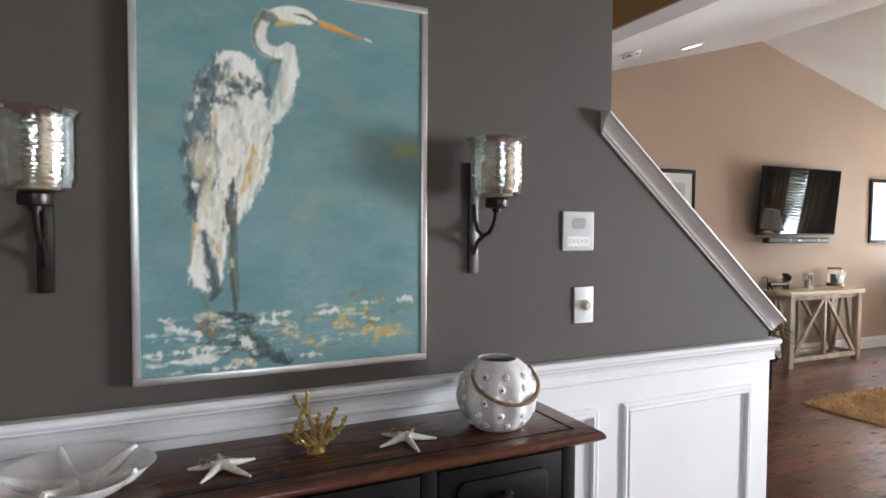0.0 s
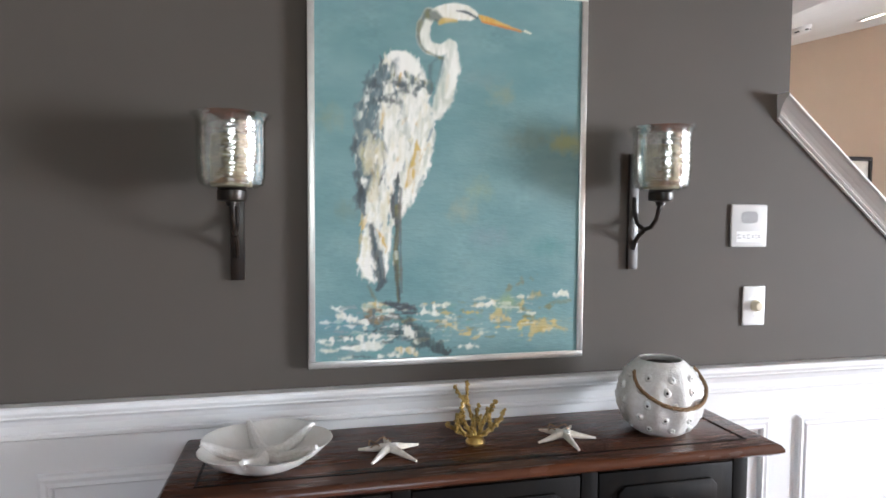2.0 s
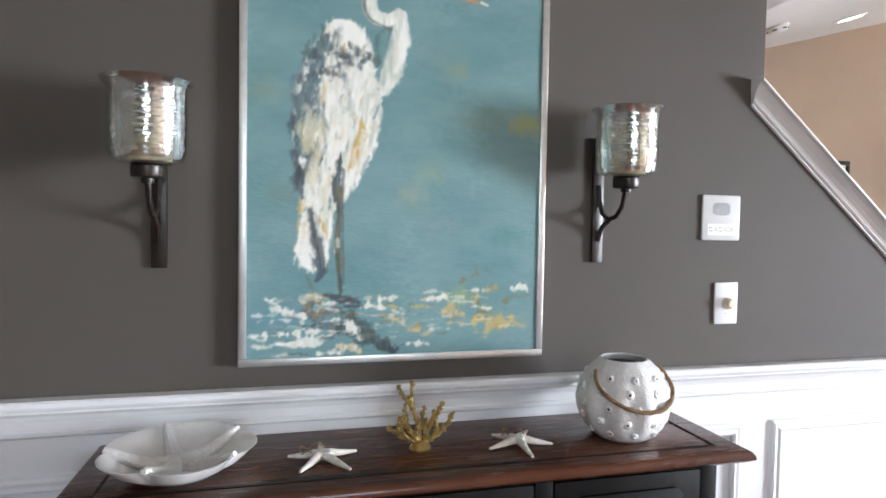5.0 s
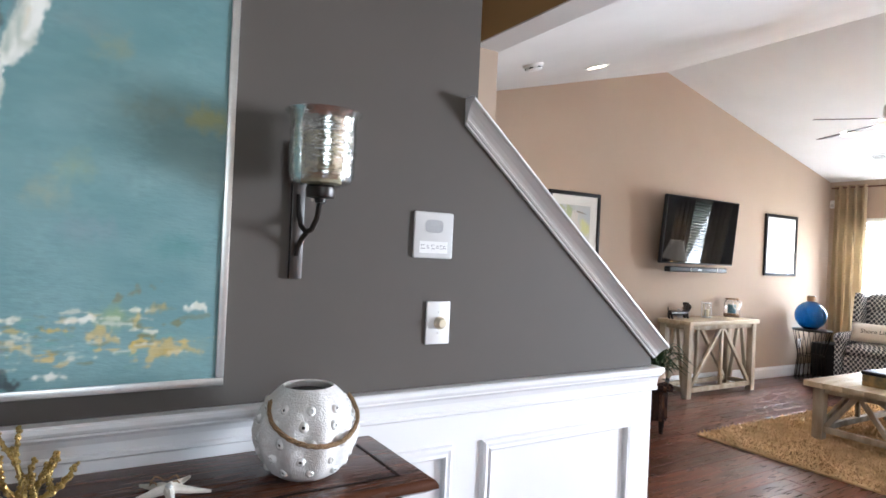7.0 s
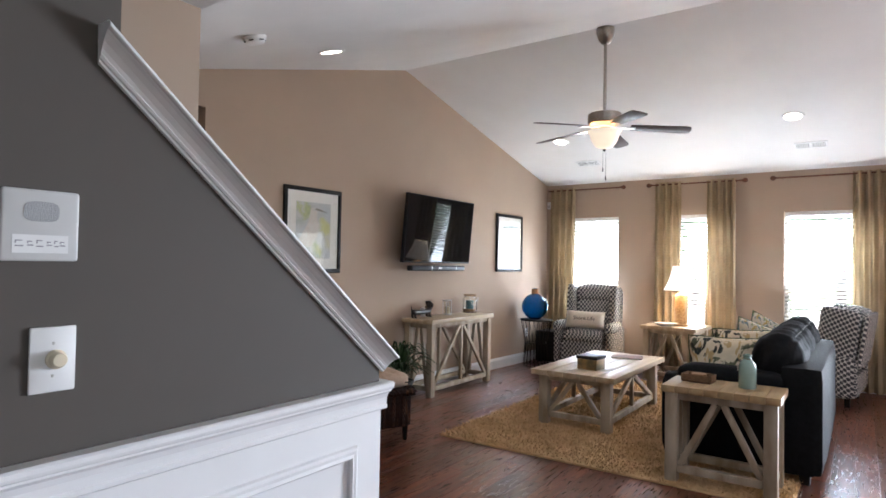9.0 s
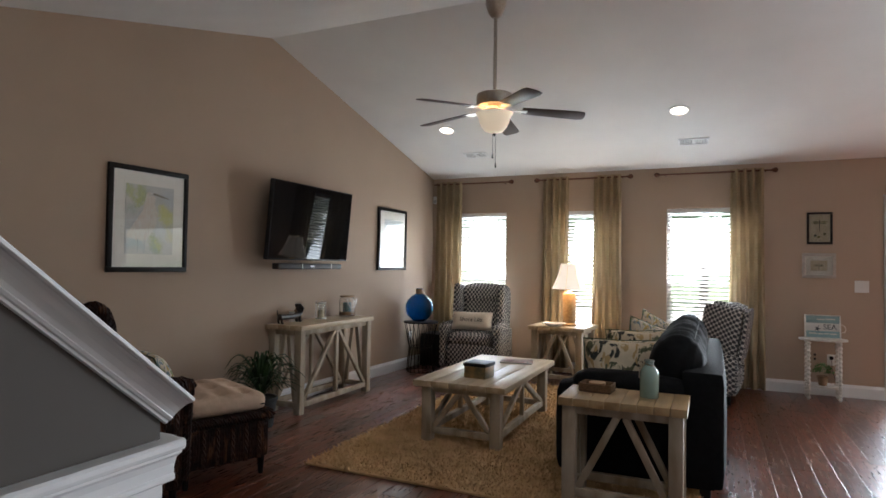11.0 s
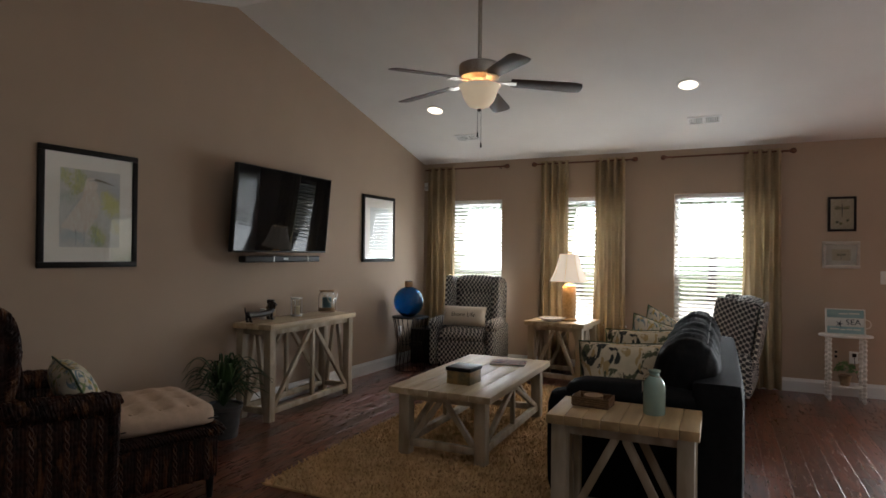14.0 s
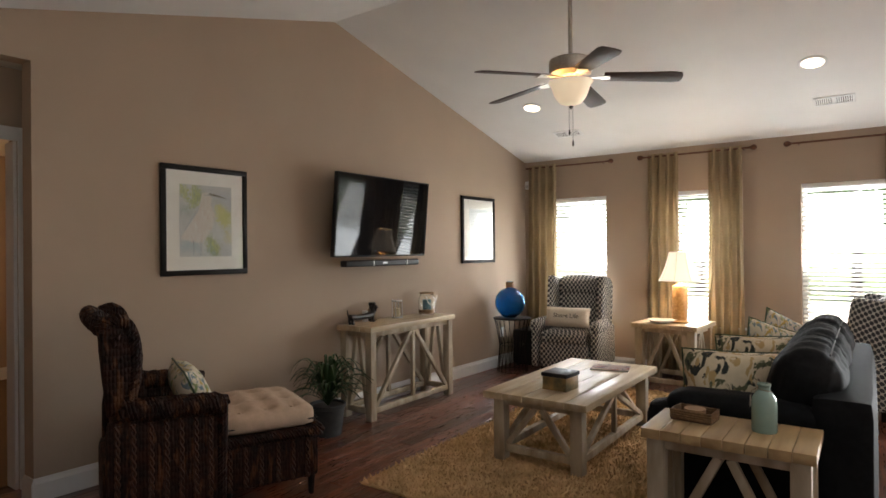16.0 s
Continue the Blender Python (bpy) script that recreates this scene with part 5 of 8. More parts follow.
for k in range(3):
    y0 = -SY + 0.085 + k * 0.585
    bm = soft_box(-0.15, -0.305, -0.23, 0.13, 0.305, 0.23, 0.13, puff=0.025)
    bmesh.ops.subdivide_edges(bm, edges=bm.edges[:], cuts=2, use_grid_fill=True)
    for v in bm.verts:      # the top is drawn in along its seams
        up = max(0, v.co.z / 0.23)
        v.co.x += 0.006 * math.sin(v.co.y * 60 + 3 * k) * up ** 2
        v.co.z += 0.006 * math.sin(v.co.y * 47 + k) * up - 0.014 * math.exp(-(v.co.y / 0.022) ** 2) * up - 0.010 * math.exp(-((v.co.x - 0.05) / 0.016) ** 2) * up
    bk = part("back_cushion", bm, M_DARKSOFA, sofa, m=pose(0.215, y0 + 0.305, 0.665, 0, 14, 0), sharp=80)
    bm = bmesh.new()
    tube(bm, [(0.05, yy, 0.232 + 0.010 * math.cos(yy * 4.5)) for yy in np.linspace(-0.25, 0.25, 14)], 0.0035, 6)
    part("seam", bm, M_PIPING, bk)
for x in (-0.36, 0.38):
    for y in (-SY + 0.08, SY - 0.08):
        part("foot", boxes(((x - 0.03, y - 0.03, 0), (x + 0.03, y + 0.03, 0.06)), bevel=0.006), M_DARKFRAME, sofa)


def botanical(name, ground, inks, scale):
    m = mat(name, ground, tuple(v * 0.9 for v in ground), 30, 0.9, bump=0.3, bump_scale=300)
    t = m.node_tree
    b = t.nodes["Principled BSDF"]
    co = t.nodes.new("ShaderNodeTexCoord")
    for i, ink in enumerate(inks):
        mp = t.nodes.new("ShaderNodeMapping")
        mp.inputs["Location"].default_value = (i * 3.1, i * 1.7, i * 2.3)
        mp.inputs["Scale"].default_value = (1, 1, 0.6)
        t.links.new(co.outputs["Object"], mp.inputs[0])
        n = t.nodes.new("ShaderNodeTexNoise")
        n.inputs["Scale"].default_value, n.inputs["Detail"].default_value, n.inputs["Distortion"].default_value = scale, 4, 1.6
        t.links.new(mp.outputs[0], n.inputs["Vector"])
        r = t.nodes.new("ShaderNodeValToRGB")
        r.color_ramp.elements[0].position, r.color_ramp.elements[1].position = 0.575, 0.60
        t.links.new(n.outputs["Fac"], r.inputs[0])
        x = t.nodes.new("ShaderNodeMix")
        x.data_type = "RGBA"
        src = b.inputs["Base Color"].links[0].from_socket
        t.links.new(r.outputs[0], x.inputs["Factor"])
        t.links.new(src, x.inputs["A"])
        x.inputs["B"].default_value = rgb(ink)
        t.links.new(x.outputs["Result"], b.inputs["Base Color"])
    return m


M_BOTAN = botanical("botanical_print", (0.68, 0.57, 0.40), ((0.10, 0.105, 0.055), (0.030, 0.032, 0.026), (0.46, 0.31, 0.14)), 10)
M_BOTAN2 = botanical("floral_print", (0.68, 0.60, 0.46), ((0.24, 0.29, 0.12), (0.16, 0.22, 0.25), (0.46, 0.32, 0.09)), 20)
def pillow(m, w, h, d, mt, label):
    p = thing("throw_pillow", m, label, "pillow")
    part("cover", cushion(w, h, d), mt, p, sharp=80)
    bm = bmesh.new()
    out = []
    for u, v in [(-1 + 0.25 * i, -1) for i in range(8)] + [(1, -1 + 0.25 * i) for i in range(8)] + [(1 - 0.25 * i, 1) for i in range(8)] + [(-1, 1 - 0.25 * i) for i in range(8)]:
        k = 1 - 0.07 * (1 - abs(u * v)) * (abs(u) ** 6 + abs(v) ** 6) * 0.75
        out.append((u * w / 2 * k, 0, v * h / 2 * k))
    tube(bm, out, 0.005, 6, True)
    part("piping", bm, M_LEAF if mt is not M_LINEN else M_LINEN, p, "narrow edge piping")
    return p


pillow(pose(2.96, -3.38, 0.66, -18, 0, 12), 0.50, 0.36, 0.16, M_BOTAN, "cream throw pillow with dark coral print on the sofa")
pillow(pose(2.98, -2.72, 0.66, -18, 0, 20), 0.46, 0.36, 0.16, M_BOTAN, "cream throw pillow with green leaf print on the sofa")
pillow(pose(3.02, -2.30, 0.68, -15, 18, 40), 0.42, 0.36, 0.15, M_BOTAN2, "pale throw pillow with floral print on the sofa")
pillow(pose(3.06, -1.98, 0.69, -22, 26, 40), 0.40, 0.40, 0.15, M_BOTAN2, "pale throw pillow with leaf print at the sofa end")

# --- patterned recliners ---
def recliner(m, label):
    r = thing("recliner", m, label, "armchair", "patterned recliners")
    part("base", soft_box(-0.36, -0.36, 0.11, 0.36, 0.37, 0.36, 0.04), M_OGEE, r)
    part("footrest", soft_box(-0.29, -0.43, 0.13, 0.29, -0.34, 0.40, 0.03, puff=0.012), M_OGEE, r)
    part("seat_cushion", soft_box(-0.29, -0.43, 0.38, 0.29, 0.16, 0.53, 0.06, puff=0.02), M_OGEE, r)
    back = pose(0, 0.25, 0.52, -8, 0, 0)
    part("backrest", soft_box(-0.28, -0.10, -0.05, 0.28, 0.12, 0.55, 0.08, puff=0.03), M_OGEE, r, m=back)
    part("headrest", soft_box(-0.285, -0.13, 0.33, 0.285, 0.10, 0.575, 0.09, puff=0.02), M_OGEE, r, m=back)
    part("back_panel", soft_box(-0.37, 0.105, -0.06, 0.37, 0.165, 0.54, 0.03, puff=0.006), M_OGEE, r, m=back)
    for s in (-1, 1):
        part("wing", soft_box(s * 0.325 - 0.052, -0.27, 0.0, s * 0.325 + 0.052, 0.10, 0.56, 0.035, puff=0.004), M_OGEE, r, m=back)
        a = part("arm", soft_box(-0.058, -0.40, 0.11, 0.058, 0.37, 0.56, 0.05, puff=0.006), M_OGEE, r, m=pose(s * 0.375, 0, 0))
        part("arm_roll", soft_box(-0.075, -0.42, 0.50, 0.075, 0.10, 0.64, 0.068, puff=0.004), M_OGEE, a)
    for x in (-0.3, 0.3):
        for y in (-0.30, 0.28):
            part("foot", boxes(((x - 0.025, y - 0.025, 0), (x + 0.025, y + 0.025, 0.12)), bevel=0.006), M_DARKFRAME, r)
    return r


recliner(pose(0.89, -0.58, 0, 0, 0, 6) @ Matrix.Diagonal((0.86, 0.92, 0.97, 1)), "grey and cream patterned wingback recliner below the corner window")
rec2 = recliner(pose(3.395, -0.66, 0, 0, 0, -97) @ Matrix.Diagonal((0.95, 0.92, 0.87, 1)), "grey and cream patterned recliner behind the sofa end")
def lettering(name, text, size, material, parent, m):
    c = bpy.data.curves.new(name, "FONT")
    c.body, c.size, c.align_x, c.align_y, c.extrude = text, size, "CENTER", "CENTER", 0.0006
    ob = new(name + "_curve", c)
    me = bpy.data.meshes.new_from_object(ob.evaluated_get(bpy.context.evaluated_depsgraph_get()))
    bpy.data.objects.remove(ob)
    me.materials.append(material)
    o = new(name, me)
    o.matrix_basis = m
    o.parent = parent
    return tagged(o, "printed dark lettering")


lum = pillow(pose(0.91, -0.80, 0.645, -18, 0, 6), 0.48, 0.21, 0.13, M_LINEN, "cream lumbar pillow lettered Shore Life on the recliner")
lettering("lettering", "Shore Life", 0.066, M_DARKFRAME, lum, pose(0, -0.0672, 0.0, 90, 0, 0))

# --- television ---
tv = thing("television", pose(0.058, -2.765, 1.662, 0, 5, 0), "black flat-screen television tilted forward on the beige wall", "television")
part("housing", boxes(((-0.022, -0.60, -0.345), (0.022, 0.60, 0.345)), bevel=0.006), M_BLACK, tv)
part("screen", boxes(((0.0225, -0.588, -0.330), (0.0245, 0.588, 0.335))), M_TVGLASS, tv, "glossy black screen", smooth=False)
part("wall_mount", boxes(((-0.160, -0.2, -0.15), (-0.022, 0.2, 0.15))), M_BLACK, tv)
sb = thing("soundbar", pose(0.002, -2.77, 1.235), "slim black soundbar below the television", "soundbar")
part("housing", boxes(((0.0, -0.48, 0), (0.075, 0.48, 0.055)), bevel=0.012, seg=3), M_BLACK, sb)
part("badge", boxes(((0.075, -0.03, 0.02), (0.0765, 0.03, 0.036))), M_PLASTIC, sb, "small pale badge")
part("bracket", boxes(((-0.110, -0.06, 0.012), (0.004, 0.06, 0.042))), M_BLACK, sb)
for y in (-0.15, 0.3):
    part("clip", boxes(((0.072, y, 0.004), (0.0765, y + 0.006, 0.053))), M_SILVER, sb)

# --- framed prints ---
def framed(name, m, w, h, fw, mat_w, label, frame_mat, print_mat, inner=None, depth=0.025):
    """A framed print in the xz plane, facing -y."""
    p = thing(name, m, label, "picture")
    for lo, hi in (((-w / 2, -depth, 0), (w / 2, 0, fw)), ((-w / 2, -depth, h - fw), (w / 2, 0, h)), ((-w / 2, -depth, fw), (-w / 2 + fw, 0, h - fw)), ((w / 2 - fw, -depth, fw), (w / 2, 0, h - fw))):
        part("frame_strip", boxes((lo, hi), bevel=0.004), frame_mat, p)
    part("mat_board", boxes(((-w / 2 + fw, -depth + 0.010, fw), (w / 2 - fw, -0.002, h - fw))), M_PAPER, p, "cream mat board", smooth=False)
    pr = part("print", boxes(((-w / 2 + fw + mat_w, -depth + 0.0085, fw + mat_w), (w / 2 - fw - mat_w, -depth + 0.010, h - fw - mat_w))), print_mat, p, smooth=False)
    gl = part("glazing", boxes(((-w / 2 + fw, -depth + 0.0055, fw), (w / 2 - fw, -depth + 0.0075, h - fw))), M_GLASS, p, "clear glazing", smooth=False)
    gl.visible_shadow = False
    return p


M_WATER = mat("pale_watercolour", (0.56, 0.57, 0.55), (0.50, 0.52, 0.50), 6, 0.8)
p1 = framed("framed_print", pose(-0.1725, -4.352, 1.212, 0, 0, 87.71), 0.634, 0.735, 0.036, 0.090, "black-framed pale watercolour print on the beige wall", M_DARKFRAME, M_WATER)
p2 = framed("framed_print", pose(-0.0405, -1.067, 1.2235, 0, 0, 87.71), 0.643, 0.734, 0.036, 0.10, "black-framed pale print between television and corner", M_DARKFRAME, M_WATER)
def flat_shape(parent, name, pts, mt, y):
    bm = bmesh.new()
    f = bm.faces.new([bm.verts.new((p.x, y, p.y)) for p in smooth_outline(pts)])
    bmesh.ops.triangulate(bm, faces=[f])
    return part(name, bm, mt, parent, smooth=False)


P_PALE = mat("pale_wash", (0.34, 0.36, 0.36), (0.50, 0.48, 0.42), 12, 0.8)
wc = Canvas(100, 124, 0.80, 17)
wc.col[:] = np.array((0.50, 0.49, 0.45)) + 0.05 * wc.noise(4, 5)[..., None] + 0.03 * wc.noise(12, 14)[..., None]
LIME, GREENERY, MIST, BLUSH = (0.50, 0.49, 0.10), (0.20, 0.26, 0.10), (0.40, 0.45, 0.46), (0.58, 0.47, 0.38)
for pts, w, c1, c2, al in (([(0.04, 0.97), (0.10, 0.88), (0.16, 0.80)], 0.07, GREENERY, LIME, 0.7), ([(0.30, 0.98), (0.34, 0.86), (0.26, 0.72)], 0.09, LIME, GREENERY, 0.75), ([(0.02, 0.62), (0.10, 0.66), (0.20, 0.62)], 0.05, MIST, GREENERY, 0.5),
                           ([(0.78, 0.68), (0.86, 0.58), (0.90, 0.46)], 0.12, LIME, (0.56, 0.52, 0.16), 0.75), ([(0.92, 0.34), (0.95, 0.26), (0.97, 0.22)], 0.06, (0.60, 0.45, 0.22), LIME, 0.5), ([(0.56, 0.26), (0.66, 0.14), (0.70, 0.05)], 0.09, LIME, GREENERY, 0.75),
                           ([(0.05, 0.12), (0.22, 0.17), (0.38, 0.10)], 0.08, (0.30, 0.42, 0.44), MIST, 0.6), ([(0.50, 0.04), (0.60, 0.10), (0.66, 0.03)], 0.05, GREENERY, MIST, 0.6), ([(0.85, 0.90), (0.92, 0.80), (0.96, 0.70)], 0.09, MIST, (0.46, 0.46, 0.48), 0.6)):
    wc.line(pts, [w * 0.5, w, w * 0.5], c1, c2, 0.10, 0.06, al)
wc.patch([(0.02, 0.26), (0.18, 0.44), (0.34, 0.62), (0.42, 0.78), (0.44, 0.88), (0.56, 0.90), (0.64, 0.84), (0.62, 0.74), (0.68, 0.60), (0.66, 0.44), (0.56, 0.30), (0.44, 0.20), (0.30, 0.20), (0.14, 0.22)], (0.63, 0.60, 0.53), BLUSH, 0.03, 0.02, 0.9)
wc.line([(0.10, 0.36), (0.24, 0.52), (0.38, 0.66)], [0.004, 0.012, 0.004], (0.34, 0.33, 0.32), MIST, 0.02, 0.02, 0.7)
wc.line([(0.60, 0.885), (0.74, 0.865), (0.90, 0.835)], [0.016, 0.012, 0.003], (0.10, 0.085, 0.06), (0.22, 0.17, 0.10), 0.010, 0.004, 0.95)
wc.line([(0.48, 0.86), (0.56, 0.872), (0.62, 0.865)], [0.004, 0.007, 0.004], (0.20, 0.18, 0.15), MIST, 0.012, 0.004, 0.8)
for x in (0.27, 0.41):
    wc.line([(x, 0.22), (x + 0.01, 0.10), (x - 0.005, 0.02)], [0.006, 0.004, 0.005], (0.14, 0.12, 0.10), MIST, 0.012, 0.006, 0.8)


def painted_sheet(name, canvas, w, h, y, parent, m, label):
    """A sheet in the xz plane that carries a canvas as its pigment."""
    mt = mat(name + "_pigment", (0.5, 0.5, 0.5), None, 30, 0.75, bump=0.1, bump_scale=200)
    at = mt.node_tree.nodes.new("ShaderNodeVertexColor")
    at.layer_name = "pigment"
    mt.node_tree.links.new(at.outputs["Color"], mt.node_tree.nodes["Principled BSDF"].inputs["Base Color"])
    xs, zs = np.meshgrid(np.linspace(-w / 2, w / 2, canvas.nx), np.linspace(0, h, canvas.ny))
    ix = np.arange(canvas.nx * canvas.ny).reshape(canvas.ny, canvas.nx)
    q = np.stack([ix[:-1, :-1], ix[:-1, 1:], ix[1:, 1:], ix[1:, :-1]], -1).reshape(-1, 4)
    me = bpy.data.meshes.new(name)
    me.from_pydata(np.stack([xs.ravel(), np.full(xs.size, y), zs.ravel()], 1).tolist(), [], q.tolist())
    lay = me.color_attributes.new("pigment", "FLOAT_COLOR", "POINT")
    lay.data.foreach_set("color", np.concatenate([np.clip(canvas.col, 0.01, 0.85).reshape(-1, 3), np.ones((xs.size, 1))], 1).ravel().astype(np.float32))
    me.materials.append(mt)
    o = new(name, me)
    o.matrix_basis, o.parent = m, parent
    return tagged(o, label)


painted_sheet("watercolour", wc, 0.634 - 0.072 - 0.18, 0.735 - 0.072 - 0.18, -0.0169, p1, pose(0, 0, 0.126), "loose yellow-green watercolour of a wading bird")
# the second print: a faint grey wader on cream paper
flat_shape(p2, "bird_shape", [(-0.06, 0.22), (-0.02, 0.30), (0.03, 0.36), (0.05, 0.46), (0.08, 0.50), (0.10, 0.47), (0.08, 0.38), (0.07, 0.30), (0.03, 0.22)], P_PALE, -0.0172)
flat_shape(p2, "beak_line", [(0.08, 0.495), (0.11, 0.492), (0.145, 0.478), (0.11, 0.485)], P_DARK, -0.0174)
M_SILVERWOOD = mat("silver_washed_frame", (0.46, 0.42, 0.37), (0.38, 0.34, 0.30), 30, 0.5)
M_PRINT = mat("aged_paper", (0.60, 0.52, 0.38), (0.54, 0.46, 0.32), 15, 0.85)
def dragonfly(parent, cx, cz, s, y):
    flat_shape(parent, "insect_body", [(cx - 0.004 * s, cz + 0.035 * s), (cx + 0.004 * s, cz + 0.035 * s), (cx + 0.002 * s, cz - 0.07 * s), (cx - 0.002 * s, cz - 0.07 * s)], P_DARK, y)
    for sx in (-1, 1):
        for dz in (0.0, 0.016):
            flat_shape(parent, "insect_wing", [(cx, cz + dz * s), (cx + sx * 0.04 * s, cz + (dz + 0.010) * s), (cx + sx * 0.065 * s, cz + (dz + 0.006) * s), (cx + sx * 0.04 * s, cz + (dz - 0.003) * s)], P_OLIVE, y - 0.0002)
q1 = framed("framed_print", pose(4.498, -0.002, 1.575, 0, 0, 0), 0.232, 0.335, 0.022, 0.0, "small dark-framed dragonfly print on the beige wall", M_DARKFRAME, M_PRINT, depth=0.02)
dragonfly(q1, 0.0, 0.215, 1.0, -0.0122)
for x, z in ((-0.04, 0.09), (0.045, 0.105), (-0.01, 0.075)):
    flat_shape(q1, "flower_dab", [(x - 0.014, z), (x, z + 0.012), (x + 0.016, z + 0.004), (x, z - 0.014)], P_OLIVE, -0.0122)
q2 = framed("framed_print", pose(4.492, -0.002, 1.218, 0, 0, 0), 0.305, 0.262, 0.032, 0.045, "small silver-framed dragonfly print below another picture", M_SILVERWOOD, M_PRINT, depth=0.022)
dragonfly(q2, 0.0, 0.125, 0.62, -0.0142)

# double switch, outlets, corner sensor
ds = thing("double_switch", pose(4.868, -0.001, 1.138), "white double light switch plate on the beige wall", "light switch")
part("plate", boxes(((-0.0625, -0.006, -0.062), (0.0625, 0, 0.062)), bevel=0.003), M_PLASTIC, ds)
for x in (-0.024, 0.024):
    part("toggle", boxes(((x - 0.005, -0.014, -0.010), (x + 0.005, -0.006, 0.012)), bevel=0.002), M_PLASTIC, ds)
def outlet(m, label):
    o = thing("wall_outlet", m, label, "outlet")
    part("plate", boxes(((-0.036, -0.006, -0.058), (0.036, 0, 0.058)), bevel=0.003), M_PLASTIC, o)
    for z in (-0.024, 0.024):
        part("socket", boxes(((-0.014, -0.0075, z - 0.014), (0.014, -0.006, z + 0.014)), bevel=0.002), M_PLASTIC, o)
    return o
outlet(pose(4.60, -0.001, 0.37), "white wall outlet behind the small white table")
outlet(pose(0.001, -0.62, 0.40, 0, 0, 90), "white wall outlet near the room corner")
pg = thing("power_adapter", pose(4.60, -0.0085, 0.394), "black power adapter plugged into the wall outlet", "adapter")
part("plug", boxes(((-0.016, -0.032, -0.016), (0.016, 0.0, 0.018)), bevel=0.004), M_BLACK, pg)
bm = bmesh.new()
tube(bm, [(0, -0.030, -0.012), (0.002, -0.036, -0.10), (0.03, -0.030, -0.22), (0.05, -0.03, -0.30), (0.10, -0.028, -0.386)], 0.0028, 6)
part("cord", bm, M_BLACK, pg)
bj = thing("cable_outlet", pose(4.455, -0.001, 0.395), "small dark cable outlet on the beige wall", "outlet")
part("plate", boxes(((-0.018, -0.006, -0.045), (0.018, 0, 0.045)), bevel=0.003), M_BEIGE, bj)
for z in (-0.022, 0.022):
    part("socket", boxes(((-0.011, -0.014, z - 0.011), (0.011, -0.006, z + 0.011)), bevel=0.003), M_BLACK, bj)
se = thing("motion_detector", pose(0.045, -0.001, 2.12), "small white alarm sensor in the room corner", "sensor")
se.name = "alarm_sensor"
part("housing", boxes(((-0.03, -0.04, 0), (0.03, 0, 0.10)), bevel=0.012, seg=3), M_PLASTIC, se)
part("lens", boxes(((-0.02, -0.043, 0.015), (0.02, -0.04, 0.05)), bevel=0.002), M_PANEL, se)


# --- things on the console ---
CZ = 0.757
dog = thing("dachshund_figurine", pose(0.035, -3.03, CZ, 0, 0, 90), "dark iron dachshund figurine on the console table", "figurine")
bm = bmesh.new()
tube(bm, [(-0.15, 0, 0.055), (-0.14, 0, 0.06), (-0.05, 0, 0.055), (0.05, 0, 0.055), (0.115, 0, 0.062), (0.14, 0, 0.085), (0.145, 0, 0.12), (0.155, 0, 0.135)], [0.012, 0.026, 0.024, 0.024, 0.03, 0.026, 0.022, 0.018], 10)
tube(bm, [(0.145, 0, 0.13), (0.17, 0, 0.128), (0.20, 0, 0.115)], [0.024, 0.018, 0.008], 8)
tube(bm, [(-0.15, 0, 0.065), (-0.168, 0, 0.09), (-0.172, 0, 0.125)], [0.008, 0.006, 0.003], 6)
for x in (-0.13, 0.12):
    for y in (-0.018, 0.018):
        tube(bm, [(x, y, 0.05), (x, y, 0.02), (x + 0.008, y, 0.006), (x + 0.02, y, 0.005)], [0.012, 0.010, 0.012, 0.008], 8)
for y in (-0.02, 0.02):
    tube(bm, [(0.15, y, 0.14), (0.143, y * 1.4, 0.12), (0.142, y * 1.4, 0.09)], [0.008, 0.014, 0.006], 8)
part("figure", bm, M_IRON, dog)
cn = thing("small_candle", pose(-0.02, -2.93, CZ), "small white candle in a cup on the console", "candle")
bm = bmesh.new()
lathe(bm, [(0, 0), (0.026, 0), (0.026, 0.09), (0.024, 0.092), (0, 0.09)], 20)
part("wax", bm, M_PLASTIC, cn)
jb = thing("brown_jar", pose(-0.02, -2.84, CZ), "brown stoneware jar with a dark lid on the console", "jar")
bm = bmesh.new()
lathe(bm, [(0, 0), (0.036, 0), (0.042, 0.01), (0.042, 0.085), (0.034, 0.105), (0.026, 0.112), (0.026, 0.13), (0, 0.13)], 20)
part("jar_body", bm, mat("brown_stoneware", (0.30, 0.20, 0.11), (0.12, 0.07, 0.04), 30, 0.35), jb)
bm = bmesh.new()
lathe(bm, [(0, 0.13), (0.032, 0.13), (0.032, 0.155), (0.026, 0.160), (0, 0.160)], 20)
part("lid", bm, M_IRON, jb, "dark lid")
hl = thing("candle_lantern", pose(0.03, -2.56, CZ), "small glass candle lantern with metal rings on the console", "lantern")
bm = bmesh.new()
lathe(bm, [(0, 0), (0.05, 0), (0.052, 0.005), (0.05, 0.012), (0, 0.012)], 24)
part("base_ring", bm, M_SILVER, hl)
bm = bmesh.new()
lathe(bm, [(0.044, 0.150), (0.048, 0.150), (0.048, 0.158), (0.044, 0.158)], 24)
part("top_ring", bm, M_SILVER, hl)
for k in range(4):
    a = k * math.pi / 2 + 0.4
    bm = bmesh.new()
    tube(bm, [(0.047 * math.cos(a), 0.047 * math.sin(a), 0.01), (0.047 * math.cos(a), 0.047 * math.sin(a), 0.17)], 0.003, 6)
    part("post", bm, M_SILVER, hl)
bm = bmesh.new()
lathe(bm, [(0.036, 0.012), (0.036, 0.150), (0.034, 0.150), (0.034, 0.012)], 24)
part("glass", bm, M_CLEAR, hl)
bm = bmesh.new()
